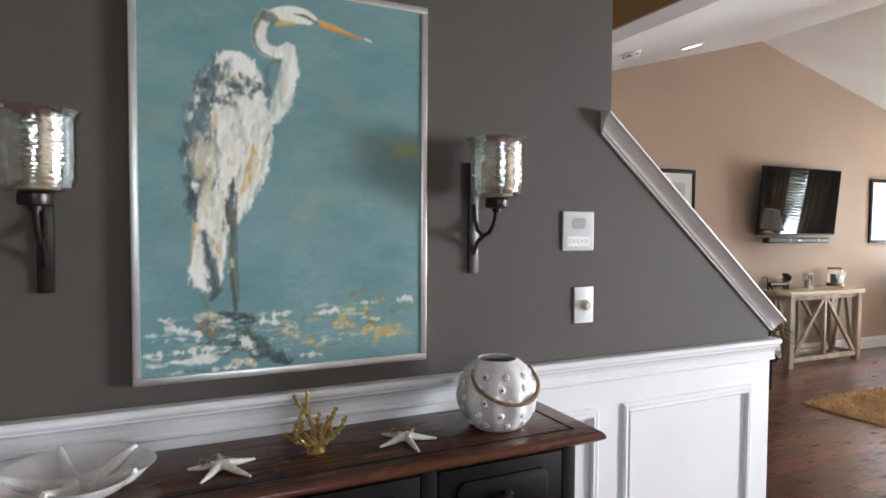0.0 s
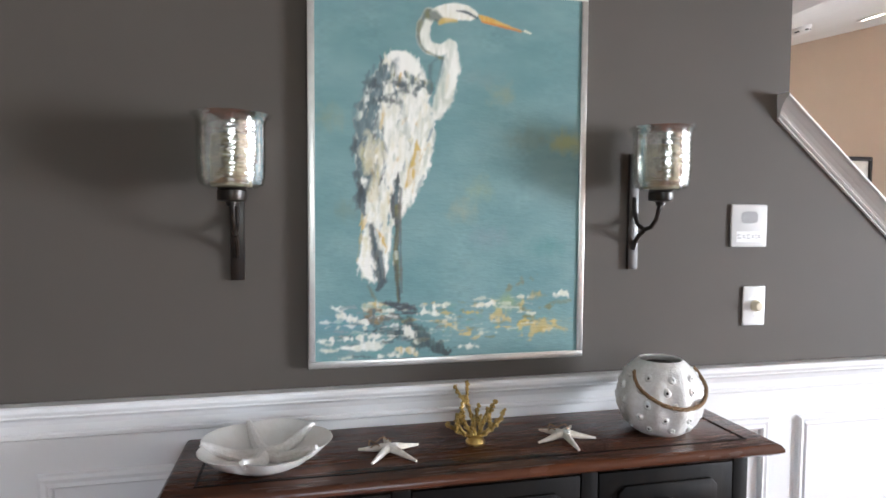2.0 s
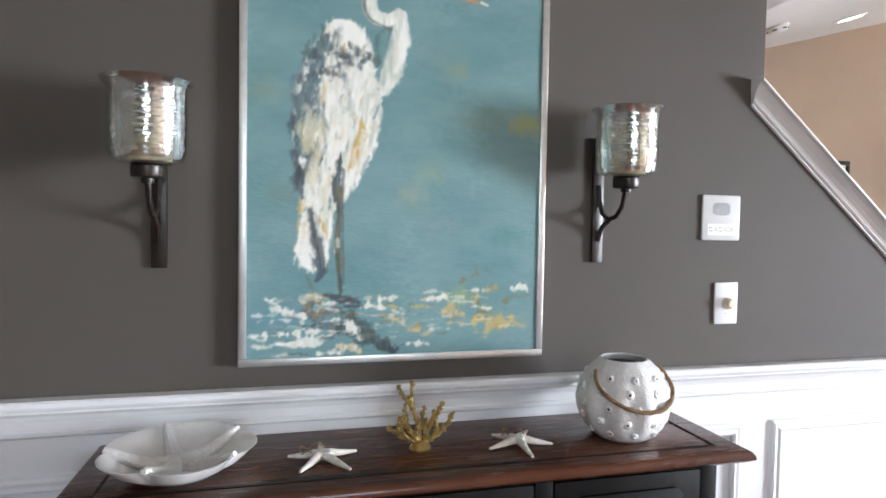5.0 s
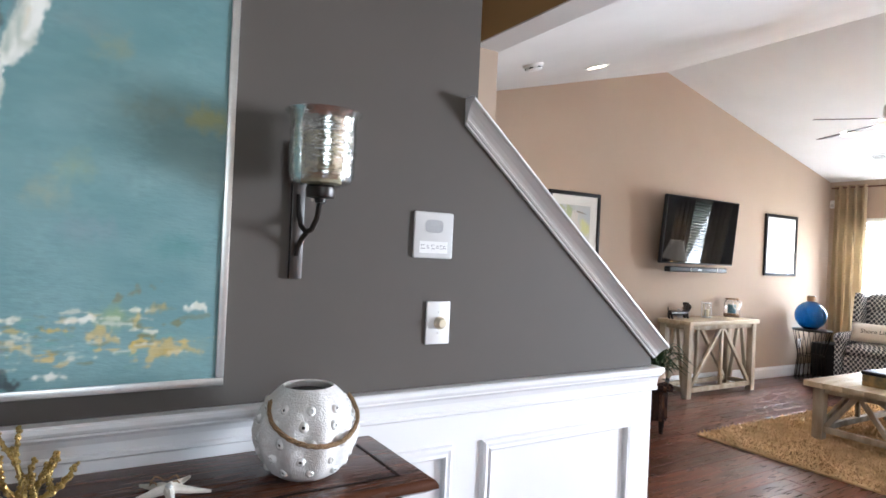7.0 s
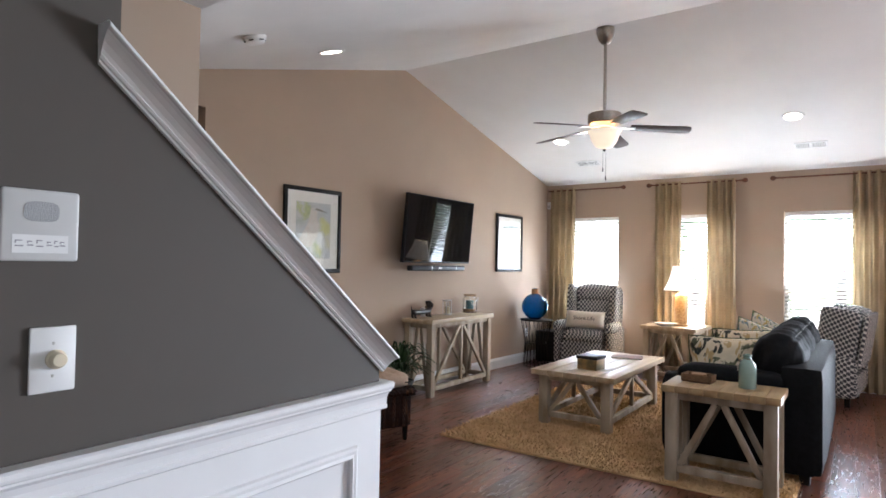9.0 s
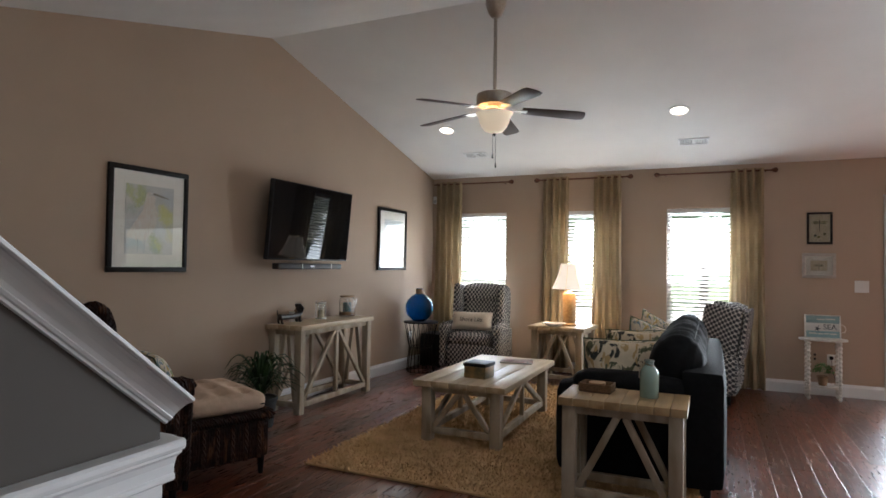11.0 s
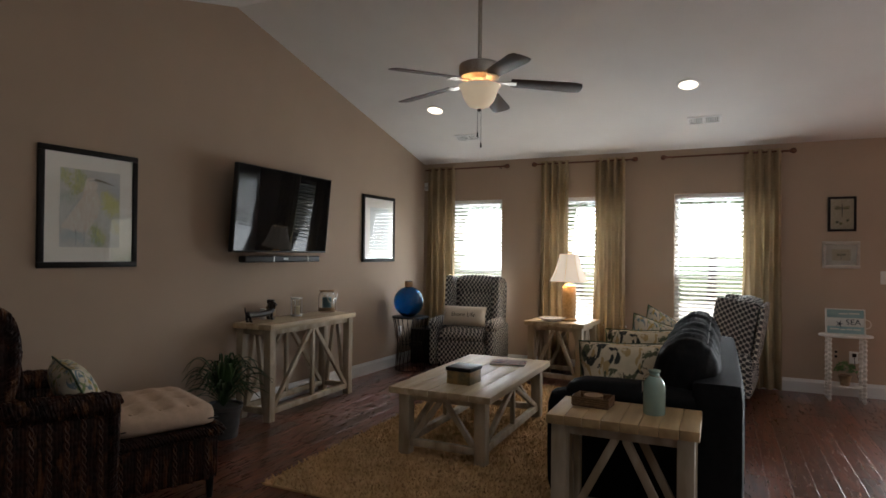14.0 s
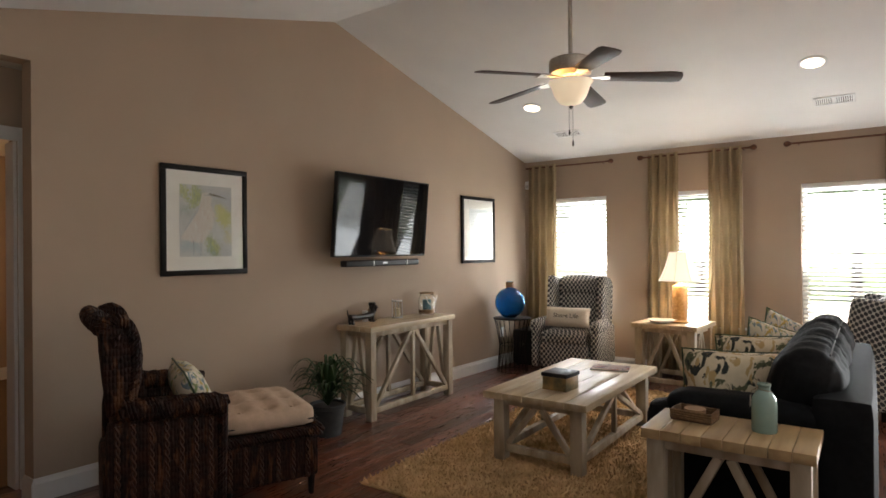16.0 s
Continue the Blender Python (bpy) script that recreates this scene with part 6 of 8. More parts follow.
lathe(bm, [(0, 0.012), (0.027, 0.012), (0.027, 0.085), (0, 0.083)], 18)
part("candle", bm, M_CANDLE, hl, "short cream candle")
bk = thing("glass_jar", pose(0.06, -2.15, CZ), "clear glass jar with sand and teal candle on the console", "jar")
bm = bmesh.new()
lathe(bm, [(0, 0), (0.075, 0), (0.082, 0.01), (0.082, 0.15), (0.072, 0.175), (0.062, 0.185), (0.066, 0.20), (0.063, 0.20), (0.058, 0.186), (0.068, 0.172), (0.078, 0.15), (0.078, 0.014), (0, 0.010)], 30)
part("glass", bm, M_CLEAR, bk)
bm = bmesh.new()
lathe(bm, [(0, 0.0105), (0.0775, 0.0135), (0.0775, 0.045), (0, 0.05)], 24)
part("sand", bm, M_CORK, bk, "layer of tan sand")
bm = bmesh.new()
lathe(bm, [(0, 0.05), (0.042, 0.05), (0.042, 0.14), (0, 0.138)], 24)
part("candle", bm, M_TEAL, bk, "teal pillar candle")
bm = bmesh.new()
lathe(bm, [(0.064, 0.196), (0.072, 0.196), (0.072, 0.208), (0.064, 0.208)], 24)
part("rim", bm, M_CORK, bk, "tan rope rim")
bm = bmesh.new()
tube(bm, [(0.0, -0.084 * math.cos(a), 0.175 - 0.085 * math.sin(a)) for a in np.linspace(0, math.pi, 18)], 0.0035, 6)
bmesh.ops.translate(bm, verts=bm.verts, vec=(0.06, 0, 0))
part("handle", bm, M_SILVER, bk, "drooping wire handle")

# --- blue bottle on a wire table, black box ---
wt = thing("wire_table", pose(0.24, -0.80, 0), "round black wire side table with a slatted base", "side table")
bm = bmesh.new()
lathe(bm, [(0, 0.588), (0.205, 0.588), (0.212, 0.592), (0.212, 0.602), (0.205, 0.606), (0, 0.606)], 36)
part("tabletop", bm, M_DARKFRAME, wt)
for k in range(20):
    a = 2 * math.pi * k / 20
    bm = bmesh.new()
    tube(bm, [(0.20 * math.cos(a), 0.20 * math.sin(a), 0.59), (0.14 * math.cos(a + 0.2), 0.14 * math.sin(a + 0.2), 0.30), (0.17 * math.cos(a + 0.35), 0.17 * math.sin(a + 0.35), 0.006)], 0.0035, 5)
    part("wire", bm, M_IRON, wt)
for r, z in ((0.138, 0.30), (0.17, 0.006)):
    bm = bmesh.new()
    tube(bm, [(r * math.cos(a), r * math.sin(a), z) for a in np.linspace(0, 2 * math.pi, 33)[:-1]], 0.004, 5, True)
    part("ring", bm, M_IRON, wt)
bb = thing("glass_bottle", pose(0.215, -0.80, 0.606), "round blue glass bottle with a wooden collar on the wire table", "bottle")
bm = bmesh.new()
R = 0.172
outer = [(0, 0.0), (0.07, 0.0)] + [(R * math.sin(a), 0.165 - R * math.cos(a)) for a in np.linspace(0.55, 2.9, 16)] + [(0.038, 0.34), (0.04, 0.40)]
inner = [(r - 0.005, z if z > 0.01 else 0.012) for r, z in outer[1:]][::-1]
lathe(bm, outer + inner + [(0, 0.012)], 40)
part("bottle_glass", bm, M_BLUE, bb)
bm = bmesh.new()
lathe(bm, [(0.041, 0.335), (0.046, 0.335), (0.046, 0.395), (0.041, 0.395)], 24)
part("collar", bm, M_CORK, bb, "pale wooden collar")
bx = thing("subwoofer", pose(0.24, -0.30, 0), "black box subwoofer on the floor beside the recliner", "speaker")
part("cabinet", boxes(((-0.16, -0.19, 0.02), (0.13, 0.19, 0.42)), bevel=0.008), M_BLACK, bx)
for x in (-0.12, 0.09):
    for y in (-0.15, 0.15):
        part("foot", boxes(((x - 0.015, y - 0.015, 0), (x + 0.015, y + 0.015, 0.02))), M_BLACK, bx)

# --- table lamp ---
lamp = thing("table_lamp", pose(1.995, -0.56, 0.63), "lit table lamp with a carved amber base and cream bell shade", "lamp")
bm = bmesh.new()
lathe(bm, [(0, 0), (0.085, 0), (0.088, 0.012), (0.075, 0.022), (0.068, 0.035), (0.072, 0.06), (0.076, 0.20), (0.074, 0.34), (0.066, 0.365), (0.04, 0.375), (0.02, 0.39), (0.012, 0.40), (0.012, 0.50), (0, 0.50)], 28)
part("lamp_base", bm, M_LAMPBASE, lamp)
bm = bmesh.new()
sh = [(0.198, 0.415), (0.170, 0.47), (0.140, 0.54), (0.115, 0.62), (0.096, 0.70)]
lathe(bm, sh + [(r - 0.004, z) for r, z in sh[::-1]] + [sh[0]], 48, None, lambda a, z: 1 + 0.012 * math.cos(8 * a))
for f in [f for f in bm.faces if len(f.verts) > 4]:
    bm.faces.remove(f)
part("shade", bm, M_SHADE, lamp, "glowing cream bell shade")
for k in range(8):
    a = k * math.pi / 4
    bm = bmesh.new()
    tube(bm, [((r * 1.012 + 0.001) * math.cos(a), (r * 1.012 + 0.001) * math.sin(a), z) for r, z in sh], 0.0022, 5)
    part("shade_rib", bm, M_LINEN, lamp)
for z, r in ((0.415, 0.199), (0.70, 0.097)):
    bm = bmesh.new()
    tube(bm, [(r * math.cos(a), r * math.sin(a), z) for a in np.linspace(0, 2 * math.pi, 37)[:-1]], 0.003, 5, True)
    part("shade_trim", bm, M_LINEN, lamp)
bm = bmesh.new()
lathe(bm, [(0, 0.705), (0.012, 0.71), (0.008, 0.73), (0, 0.735)], 10)
tube(bm, [(-0.096, 0, 0.70), (0, 0, 0.706), (0.096, 0, 0.70)], 0.003, 5)
tube(bm, [(0, 0, 0.49), (0.05, 0, 0.56), (0.03, 0, 0.68), (0, 0, 0.705)], 0.002, 5)
part("finial", bm, M_NICKEL, lamp)
sd = thing("shell_dish", pose(1.86, -0.72, 0.63, 0, 0, 30), "white shell-shaped dish on the lamp table", "dish")
bm = bmesh.new()
lathe(bm, [(0, 0.0), (0.05, 0.0), (0.10, 0.016), (0.14, 0.035), (0.142, 0.038), (0.10, 0.022), (0.05, 0.008), (0, 0.007)], 40, None, lambda a, z: (1 + 0.06 * math.cos(9 * a) * min(1, z / 0.03)) * (1 - 0.25 * math.sin(a) ** 2))
part("dish", bm, M_CERAMIC, sd)
part("scraper", boxes(((-0.11, -0.012, 0.038), (0.08, 0.012, 0.044)), bevel=0.004), M_CERAMIC, sd)

# --- coffee table things ---
TZ = RUG_Z + 0.44
tb = thing("keepsake_box", pose(1.885, -3.13, TZ, 0, 0, -4), "small keepsake box with dark lid and amber marbled sides", "box")
M_AMBER = mat("amber_marbling", (0.40, 0.24, 0.08), (0.12, 0.10, 0.05), 14, 0.35, bump=0.1)
part("box_body", boxes(((-0.085, -0.085, 0), (0.085, 0.085, 0.085)), bevel=0.003), M_AMBER, tb)
part("lid", boxes(((-0.092, -0.092, 0.086), (0.092, 0.092, 0.112)), bevel=0.004), M_DARKFRAME, tb, "dark wooden lid")
mg = thing("magazine", pose(1.93, -2.33, TZ, 0, 0, 12), "closed glossy magazine lying on the coffee table", "magazine")
part("pages", boxes(((-0.135, -0.105, 0), (0.135, 0.105, 0.009)), bevel=0.001), M_PAPER, mg)
part("cover", boxes(((-0.137, -0.107, 0.009), (0.137, 0.107, 0.0105))), botanical("magazine_cover", (0.36, 0.26, 0.24), ((0.34, 0.05, 0.04), (0.06, 0.07, 0.10), (0.50, 0.42, 0.34)), 11), mg, "printed cover")

# --- end table things ---
EZ = RUG_Z + 0.578
bs = thing("wicker_tray", pose(2.885, -3.90, EZ, 0, 0, -6), "small brown wicker tray holding round coasters", "tray")
bm = boxes(((-0.085, -0.06, 0), (0.085, 0.06, 0.008)))
part("tray_floor", bm, M_BASKET, bs)
for z in (0.012, 0.022, 0.032, 0.042):
    bm = bmesh.new()
    tube(bm, [(sx * (0.085 + 0.003 * math.sin(40 * i)), sy * 0.06, z) for i, (sx, sy) in enumerate(((-1, -1), (-.33, -1), (.33, -1), (1, -1), (1, 0), (1, 1), (.33, 1), (-.33, 1), (-1, 1), (-1, 0)))], 0.0062, 6, True)
    part("weave", bm, mat("tan_wicker", (0.24, 0.13, 0.06), (0.13, 0.07, 0.03), 90, 0.6, bump=0.8, bump_scale=160), bs)
for i in range(4):
    bm = bmesh.new()
    lathe(bm, [(0, 0.010 + i * 0.010), (0.045, 0.010 + i * 0.010), (0.046, 0.0145 + i * 0.010), (0.045, 0.019 + i * 0.010), (0, 0.019 + i * 0.010)], 24)
    part("coaster", bm, M_CORK, bs)
bt = thing("seafoam_bottle", pose(3.165, -3.93, EZ), "pale seafoam glazed bottle with a hanging tag on the end table", "bottle")
bm = bmesh.new()
lathe(bm, [(0, 0), (0.046, 0), (0.049, 0.006), (0.049, 0.12), (0.044, 0.145), (0.030, 0.165), (0.023, 0.172), (0.022, 0.188), (0.027, 0.192), (0.027, 0.20), (0.020, 0.20), (0.017, 0.17), (0, 0.165)], 32)
part("bottle_body", bm, M_BOTTLE, bt)
part("tag", boxes(((-0.052, -0.02, 0.10), (-0.0495, 0.008, 0.145)), bevel=0.0008), M_LINEN, bt, "small cream paper tag")
bm = bmesh.new()
tube(bm, [(0.024 * math.cos(a), 0.024 * math.sin(a), 0.176 - 0.006 * math.cos(a)) for a in np.linspace(0, 2 * math.pi, 20)[:-1]], 0.0015, 5, True)
tube(bm, [(-0.024, 0, 0.18), (-0.045, -0.004, 0.165), (-0.051, -0.006, 0.143)], 0.0012, 5)
part("string", bm, M_ROPE, bt)

# --- white side table with turned legs, sign, plant ---
st = thing("oval_side_table", pose(4.495, -0.24, 0), "white painted oval side table with bobbin-turned legs", "side table")
def ellipse(a, b, n=40):
    return [(a * math.cos(2 * math.pi * k / n), b * math.sin(2 * math.pi * k / n)) for k in range(n)]
bm = bmesh.new()
prism(bm, ellipse(0.215, 0.15), "z", 0.592, 0.612)
part("tabletop", bevelled(bm, 0.006, 3), M_TURNED, st)
bm = bmesh.new()
prism(bm, ellipse(0.15, 0.10), "z", 0.125, 0.143)
part("shelf", bevelled(bm, 0.004), M_TURNED, st)
for sx in (-1, 1):
    for sy in (-1, 1):
        prof = [(0, 0.0), (0.016, 0.0), (0.02, 0.02), (0.012, 0.04)]
        z = 0.045
        while z < 0.11:
            prof += [(0.012, z), (0.021, z + 0.016), (0.012, z + 0.032)]
            z += 0.034
        prof += [(0.017, 0.118), (0.017, 0.152)]
        z = 0.156
        while z < 0.56:
            prof += [(0.011, z), (0.020, z + 0.021), (0.011, z + 0.042)]
            z += 0.044
        prof += [(0.017, 0.592), (0, 0.592)]
        prof = sorted(set(prof), key=lambda p: p[1])
        bm = bmesh.new()
        lathe(bm, prof, 14, pose(sx * 0.135, sy * 0.085, 0))
        part("turned_leg", bm, M_TURNED, st)
sg = thing("box_sign", pose(4.49, -0.26, 0.612, -8, 0, 0), "white-framed teal box sign lettered SEA on the oval table", "sign")
M_TEALPAINT = mat("weathered_teal_board", (0.22, 0.36, 0.38), (0.30, 0.43, 0.44), 8, 0.7, stretch=(0.5, 1, 3))
M_STRIPE = mat("white_board", (0.66, 0.66, 0.62), (0.58, 0.58, 0.55), 10, 0.7, stretch=(0.5, 1, 3))
M_NAVY = mat("navy_ink", (0.02, 0.03, 0.05), None, 20, 0.7)
for z0, z1, mt in ((0.010, 0.075, M_TEALPAINT), (0.0755, 0.155, M_STRIPE), (0.1555, 0.228, M_TEALPAINT)):
    part("board", boxes(((-0.145, -0.008, z0), (0.145, 0.0, z1)), bevel=0.001), mt, sg)
for lo, hi in (((-0.155, -0.022, 0), (0.155, 0.02, 0.010)), ((-0.155, -0.022, 0.228), (0.155, 0.02, 0.238)), ((-0.155, -0.022, 0.010), (-0.145, 0.02, 0.228)), ((0.145, -0.022, 0.010), (0.155, 0.02, 0.228))):
    part("frame_strip", boxes((lo, hi), bevel=0.002), M_TURNED, sg)
lettering("lettering", "SEA", 0.072, M_NAVY, sg, pose(0.062, -0.0088, 0.115, 90, 0, 0))
for x0, x1, z in ((-0.05, 0.02, 0.186), (0.03, 0.11, 0.190), (-0.12, -0.05, 0.045), (-0.04, 0.0, 0.042), (0.01, 0.05, 0.045), (0.06, 0.12, 0.043)):
    part("text_bar", boxes(((x0, -0.0092, z), (x1, -0.0082, z + 0.012))), M_STRIPE, sg, "illegible painted words")
bm = bmesh.new()
out = []
for k in range(10):
    r = 0.036 if k % 2 == 0 else 0.010
    out.append((-0.045 + r * math.sin(2 * math.pi * k / 10 + 0.3), 0.098 + r * math.cos(2 * math.pi * k / 10 + 0.3)))
prism(bm, out, "y", -0.0094, -0.0082)
part("painted_starfish", bm, M_NAVY, sg)
bm = bmesh.new()
tube(bm, [(0.155, 0.0, 0.15), (0.19, -0.005, 0.13), (0.20, -0.005, 0.10), (0.185, -0.003, 0.07), (0.155, 0, 0.065)], 0.004, 6)
part("rope_handle", bm, M_LINEN, sg)
sp = thing("potted_plant", pose(4.49, -0.25, 0.143), "small green plant in a terracotta pot on the table shelf", "plant")
bm = bmesh.new()
lathe(bm, [(0, 0), (0.036, 0), (0.048, 0.075), (0.054, 0.078), (0.054, 0.095), (0.046, 0.095), (0.044, 0.085), (0, 0.085)], 20)
part("pot", bm, mat("aged_terracotta", (0.28, 0.18, 0.10), (0.20, 0.12, 0.07), 20, 0.8), sp)
rl = random.Random(4)
bm = bmesh.new()
for i in range(170):
    d = Vector((rl.gauss(0, 1), rl.gauss(0, 1), abs(rl.gauss(0.4, 0.7)))).normalized()
    c = Vector((0, 0, 0.13)) + d * rl.uniform(0.03, 0.085)
    s = d.orthogonal().normalized() * 0.012
    q = d * 0.022
    bm.faces.new([bm.verts.new(c - s * 0.2), bm.verts.new(c + s + q * 0.5), bm.verts.new(c + q), bm.verts.new(c - s + q * 0.5)])
part("foliage", bm, mat("bright_leaf", (0.05, 0.12, 0.025), (0.09, 0.18, 0.04), 20, 0.5), sp, smooth=False)

# --- plant by the console ---
fern = thing("floor_plant", pose(0.22, -3.60, 0), "dark green arching strap-leaf plant in a charcoal pot", "plant")
bm = bmesh.new()
lathe(bm, [(0, 0), (0.10, 0), (0.125, 0.20), (0.135, 0.205), (0.135, 0.23), (0.12, 0.23), (0.115, 0.215), (0, 0.215)], 28)
part("pot", bm, M_POT, fern)
rf = random.Random(12)
for i in range(110):
    a, reach, up = rf.uniform(0, 6.283), rf.uniform(0.10, 0.38), rf.uniform(0.22, 0.66)
    bm = bmesh.new()
    side = Vector((-math.sin(a), math.cos(a), 0))
    w0 = rf.uniform(0.006, 0.013)
    rows = []
    for t in np.linspace(0, 1, 8):
        p = Vector((math.cos(a) * reach * t, math.sin(a) * reach * t, 0.215 + up * (1.7 * t - 1.3 * t * t)))
        p.x = max(p.x, -0.285)
        w = w0 * (0.5 + 1.2 * t) * (1 - t ** 3) + 0.0006
        rows.append((bm.verts.new(p - side * w), bm.verts.new(p + Vector((0, 0, -0.004))), bm.verts.new(p + side * w)))
    for p, q in zip(rows, rows[1:]):
        bm.faces.new([p[0], p[1], q[1], q[0]])
        bm.faces.new([p[1], p[2], q[2], q[1]])
    part("leaf", bm, M_LEAF, fern)

# --- wicker armchair and ottoman ---
def wicker():
    m = mat("dark_woven_wicker", (0.030, 0.009, 0.0045), (0.010, 0.004, 0.003), 16, 0.55, spec=0.2)
    t = m.node_tree
    b = t.nodes["Principled BSDF"]
    co = t.nodes.new("ShaderNodeTexCoord")
    mp = t.nodes.new("ShaderNodeMapping")
    mp.inputs["Scale"].default_value = (62, 62, 34)
    t.links.new(co.outputs["Object"], mp.inputs[0])
    br = t.nodes.new("ShaderNodeTexVoronoi")
    br.inputs["Scale"].default_value = 1.0
    br.inputs["Randomness"].default_value = 0.35
    t.links.new(mp.outputs[0], br.inputs["Vector"])
    n = t.nodes.new("ShaderNodeTexNoise")
    n.inputs["Scale"].default_value = 28
    mp2 = t.nodes.new("ShaderNodeMapping")
    mp2.inputs["Scale"].default_value = (1, 1, 0.25)
    t.links.new(co.outputs["Object"], mp2.inputs[0])
    t.links.new(mp2.outputs[0], n.inputs["Vector"])
    r = t.nodes.new("ShaderNodeValToRGB")
    r.color_ramp.elements[0].position, r.color_ramp.elements[1].position = 0.55, 0.66
    t.links.new(n.outputs["Fac"], r.inputs[0])
    x = t.nodes.new("ShaderNodeMix")
    x.data_type = "RGBA"
    src = b.inputs["Base Color"].links[0].from_socket
    t.links.new(r.outputs[0], x.inputs["Factor"])
    t.links.new(src, x.inputs["A"])
    x.inputs["B"].default_value = (0.10, 0.042, 0.018, 1)
    t.links.new(x.outputs["Result"], b.inputs["Base Color"])
    bp = t.nodes.new("ShaderNodeBump")
    bp.inputs["Strength"].default_value, bp.inputs["Distance"].default_value = 0.8, 0.010
    bp.invert = True
    t.links.new(br.outputs["Distance"], bp.inputs["Height"])
    t.links.new(bp.outputs[0], b.inputs["Normal"])
    return m


M_WICKER = wicker()
def braid(name, pts, r, parent, label="", strands=6, pitch=0.11):
    """A rope-like roll: a core with strands wound round it along a path."""
    pts = [Vector(p) for p in pts]
    path = []
    for p, q in zip(pts, pts[1:]):
        n = max(2, round((q - p).length / 0.014))
        path += [p.lerp(q, k / n) for k in range(n)]
    path.append(pts[-1])
    bm = bmesh.new()
    tube(bm, path[::3] + [path[-1]], r * 0.78, 10)
    core = part(name, bm, M_WICKER, parent, label)
    for s in range(strands):
        tw, side, run_l = [], None, 0.0
        for i, p in enumerate(path):
            d = (path[min(i + 1, len(path) - 1)] - path[max(i - 1, 0)]).normalized()
            side = d.orthogonal().normalized() if side is None else (side - d * side.dot(d)).normalized()
            if i:
                run_l += (p - path[i - 1]).length
            a = 2 * math.pi * (run_l / pitch + s / strands)
            tw.append(p + (side * math.cos(a) + d.cross(side) * math.sin(a)) * r * 0.74)
        bm = bmesh.new()
        tube(bm, tw, r * 0.30, 5)
        part("strand", bm, M_WICKER, core)


ac = thing("wicker_armchair", pose(0.462, -5.094, 0, 0, 0, 156.5) @ Matrix.Diagonal((1.02, 0.93, 1.03, 1)), "dark woven wicker armchair with a rolled curved back", "armchair")
# local: front toward -y
part("seat_box", soft_box(-0.31, -0.30, 0.10, 0.31, 0.24, 0.36, 0.03), M_WICKER, ac)
part("apron", soft_box(-0.33, -0.31, 0.06, 0.33, -0.26, 0.34, 0.02), M_WICKER, ac)
part("seat_cushion", soft_box(-0.27, -0.29, 0.34, 0.27, 0.16, 0.45, 0.05, puff=0.015), M_TUFT, ac)
bm = bmesh.new()
grid = []
for i in range(15):
    u = i / 14 * 2 - 1
    row = []
    for j in range(13):
        v = j / 12
        zz = 0.34 + v * (0.68 - 0.10 * abs(u) ** 2.5)
        yy = 0.135 + 0.06 * v - 0.13 * abs(u) ** 2.6 + (0.05 * max(0, v - 0.82) / 0.18)
        row.append((u * (0.33 + 0.03 * v), yy, zz))
    grid.append(row)
for off in (0.0, 0.045):
    vs = [[bm.verts.new((p[0], p[1] + off, p[2])) for p in row] for row in grid]
    for i in range(14):
        for j in range(12):
            bm.faces.new([vs[i][j], vs[i + 1][j], vs[i + 1][j + 1], vs[i][j + 1]])
    if off == 0:
        first = vs
for i in range(14):
    bm.faces.new([first[i][12], first[i + 1][12], vs[i + 1][12], vs[i][12]])
for i in (0, 14):
    for j in range(12):
        bm.faces.new([first[i][j], first[i][j + 1], vs[i][j + 1], vs[i][j]])
part("backrest", bm, M_WICKER, ac, sharp=60)
braid("back_roll", [(p[12][0], p[12][1] + 0.04, p[12][2] + 0.01) for p in grid], 0.042, ac, "braided rolled back edge")
M_STRAND = mat("tan_wicker_strand", (0.085, 0.034, 0.016), (0.036, 0.014, 0.008), 30, 0.5, spec=0.3)
WING = [(0.215, 0.60), (0.235, 0.80), (0.245, 0.985), (0.215, 1.015), (0.165, 1.03), (0.120, 1.00), (0.095, 0.945), (0.085, 0.86), (0.09, 0.76), (0.11, 0.68), (0.13, 0.61)]


def column(x, y, z0, z1, parent):
    """Two strands plaited up a post."""
    for k in range(2):
        bm = bmesh.new()
        zs = np.linspace(z0, z1, 40)
        tube(bm, [(x + 0.003 * math.sin(2 * math.pi * z / 0.075 + math.pi * k), y + 0.009 * math.cos(2 * math.pi * z / 0.075 + math.pi * k), z) for z in zs], 0.0068, 5)
        part("woven_column", bm, M_STRAND, parent, "lighter plaited cane strand")


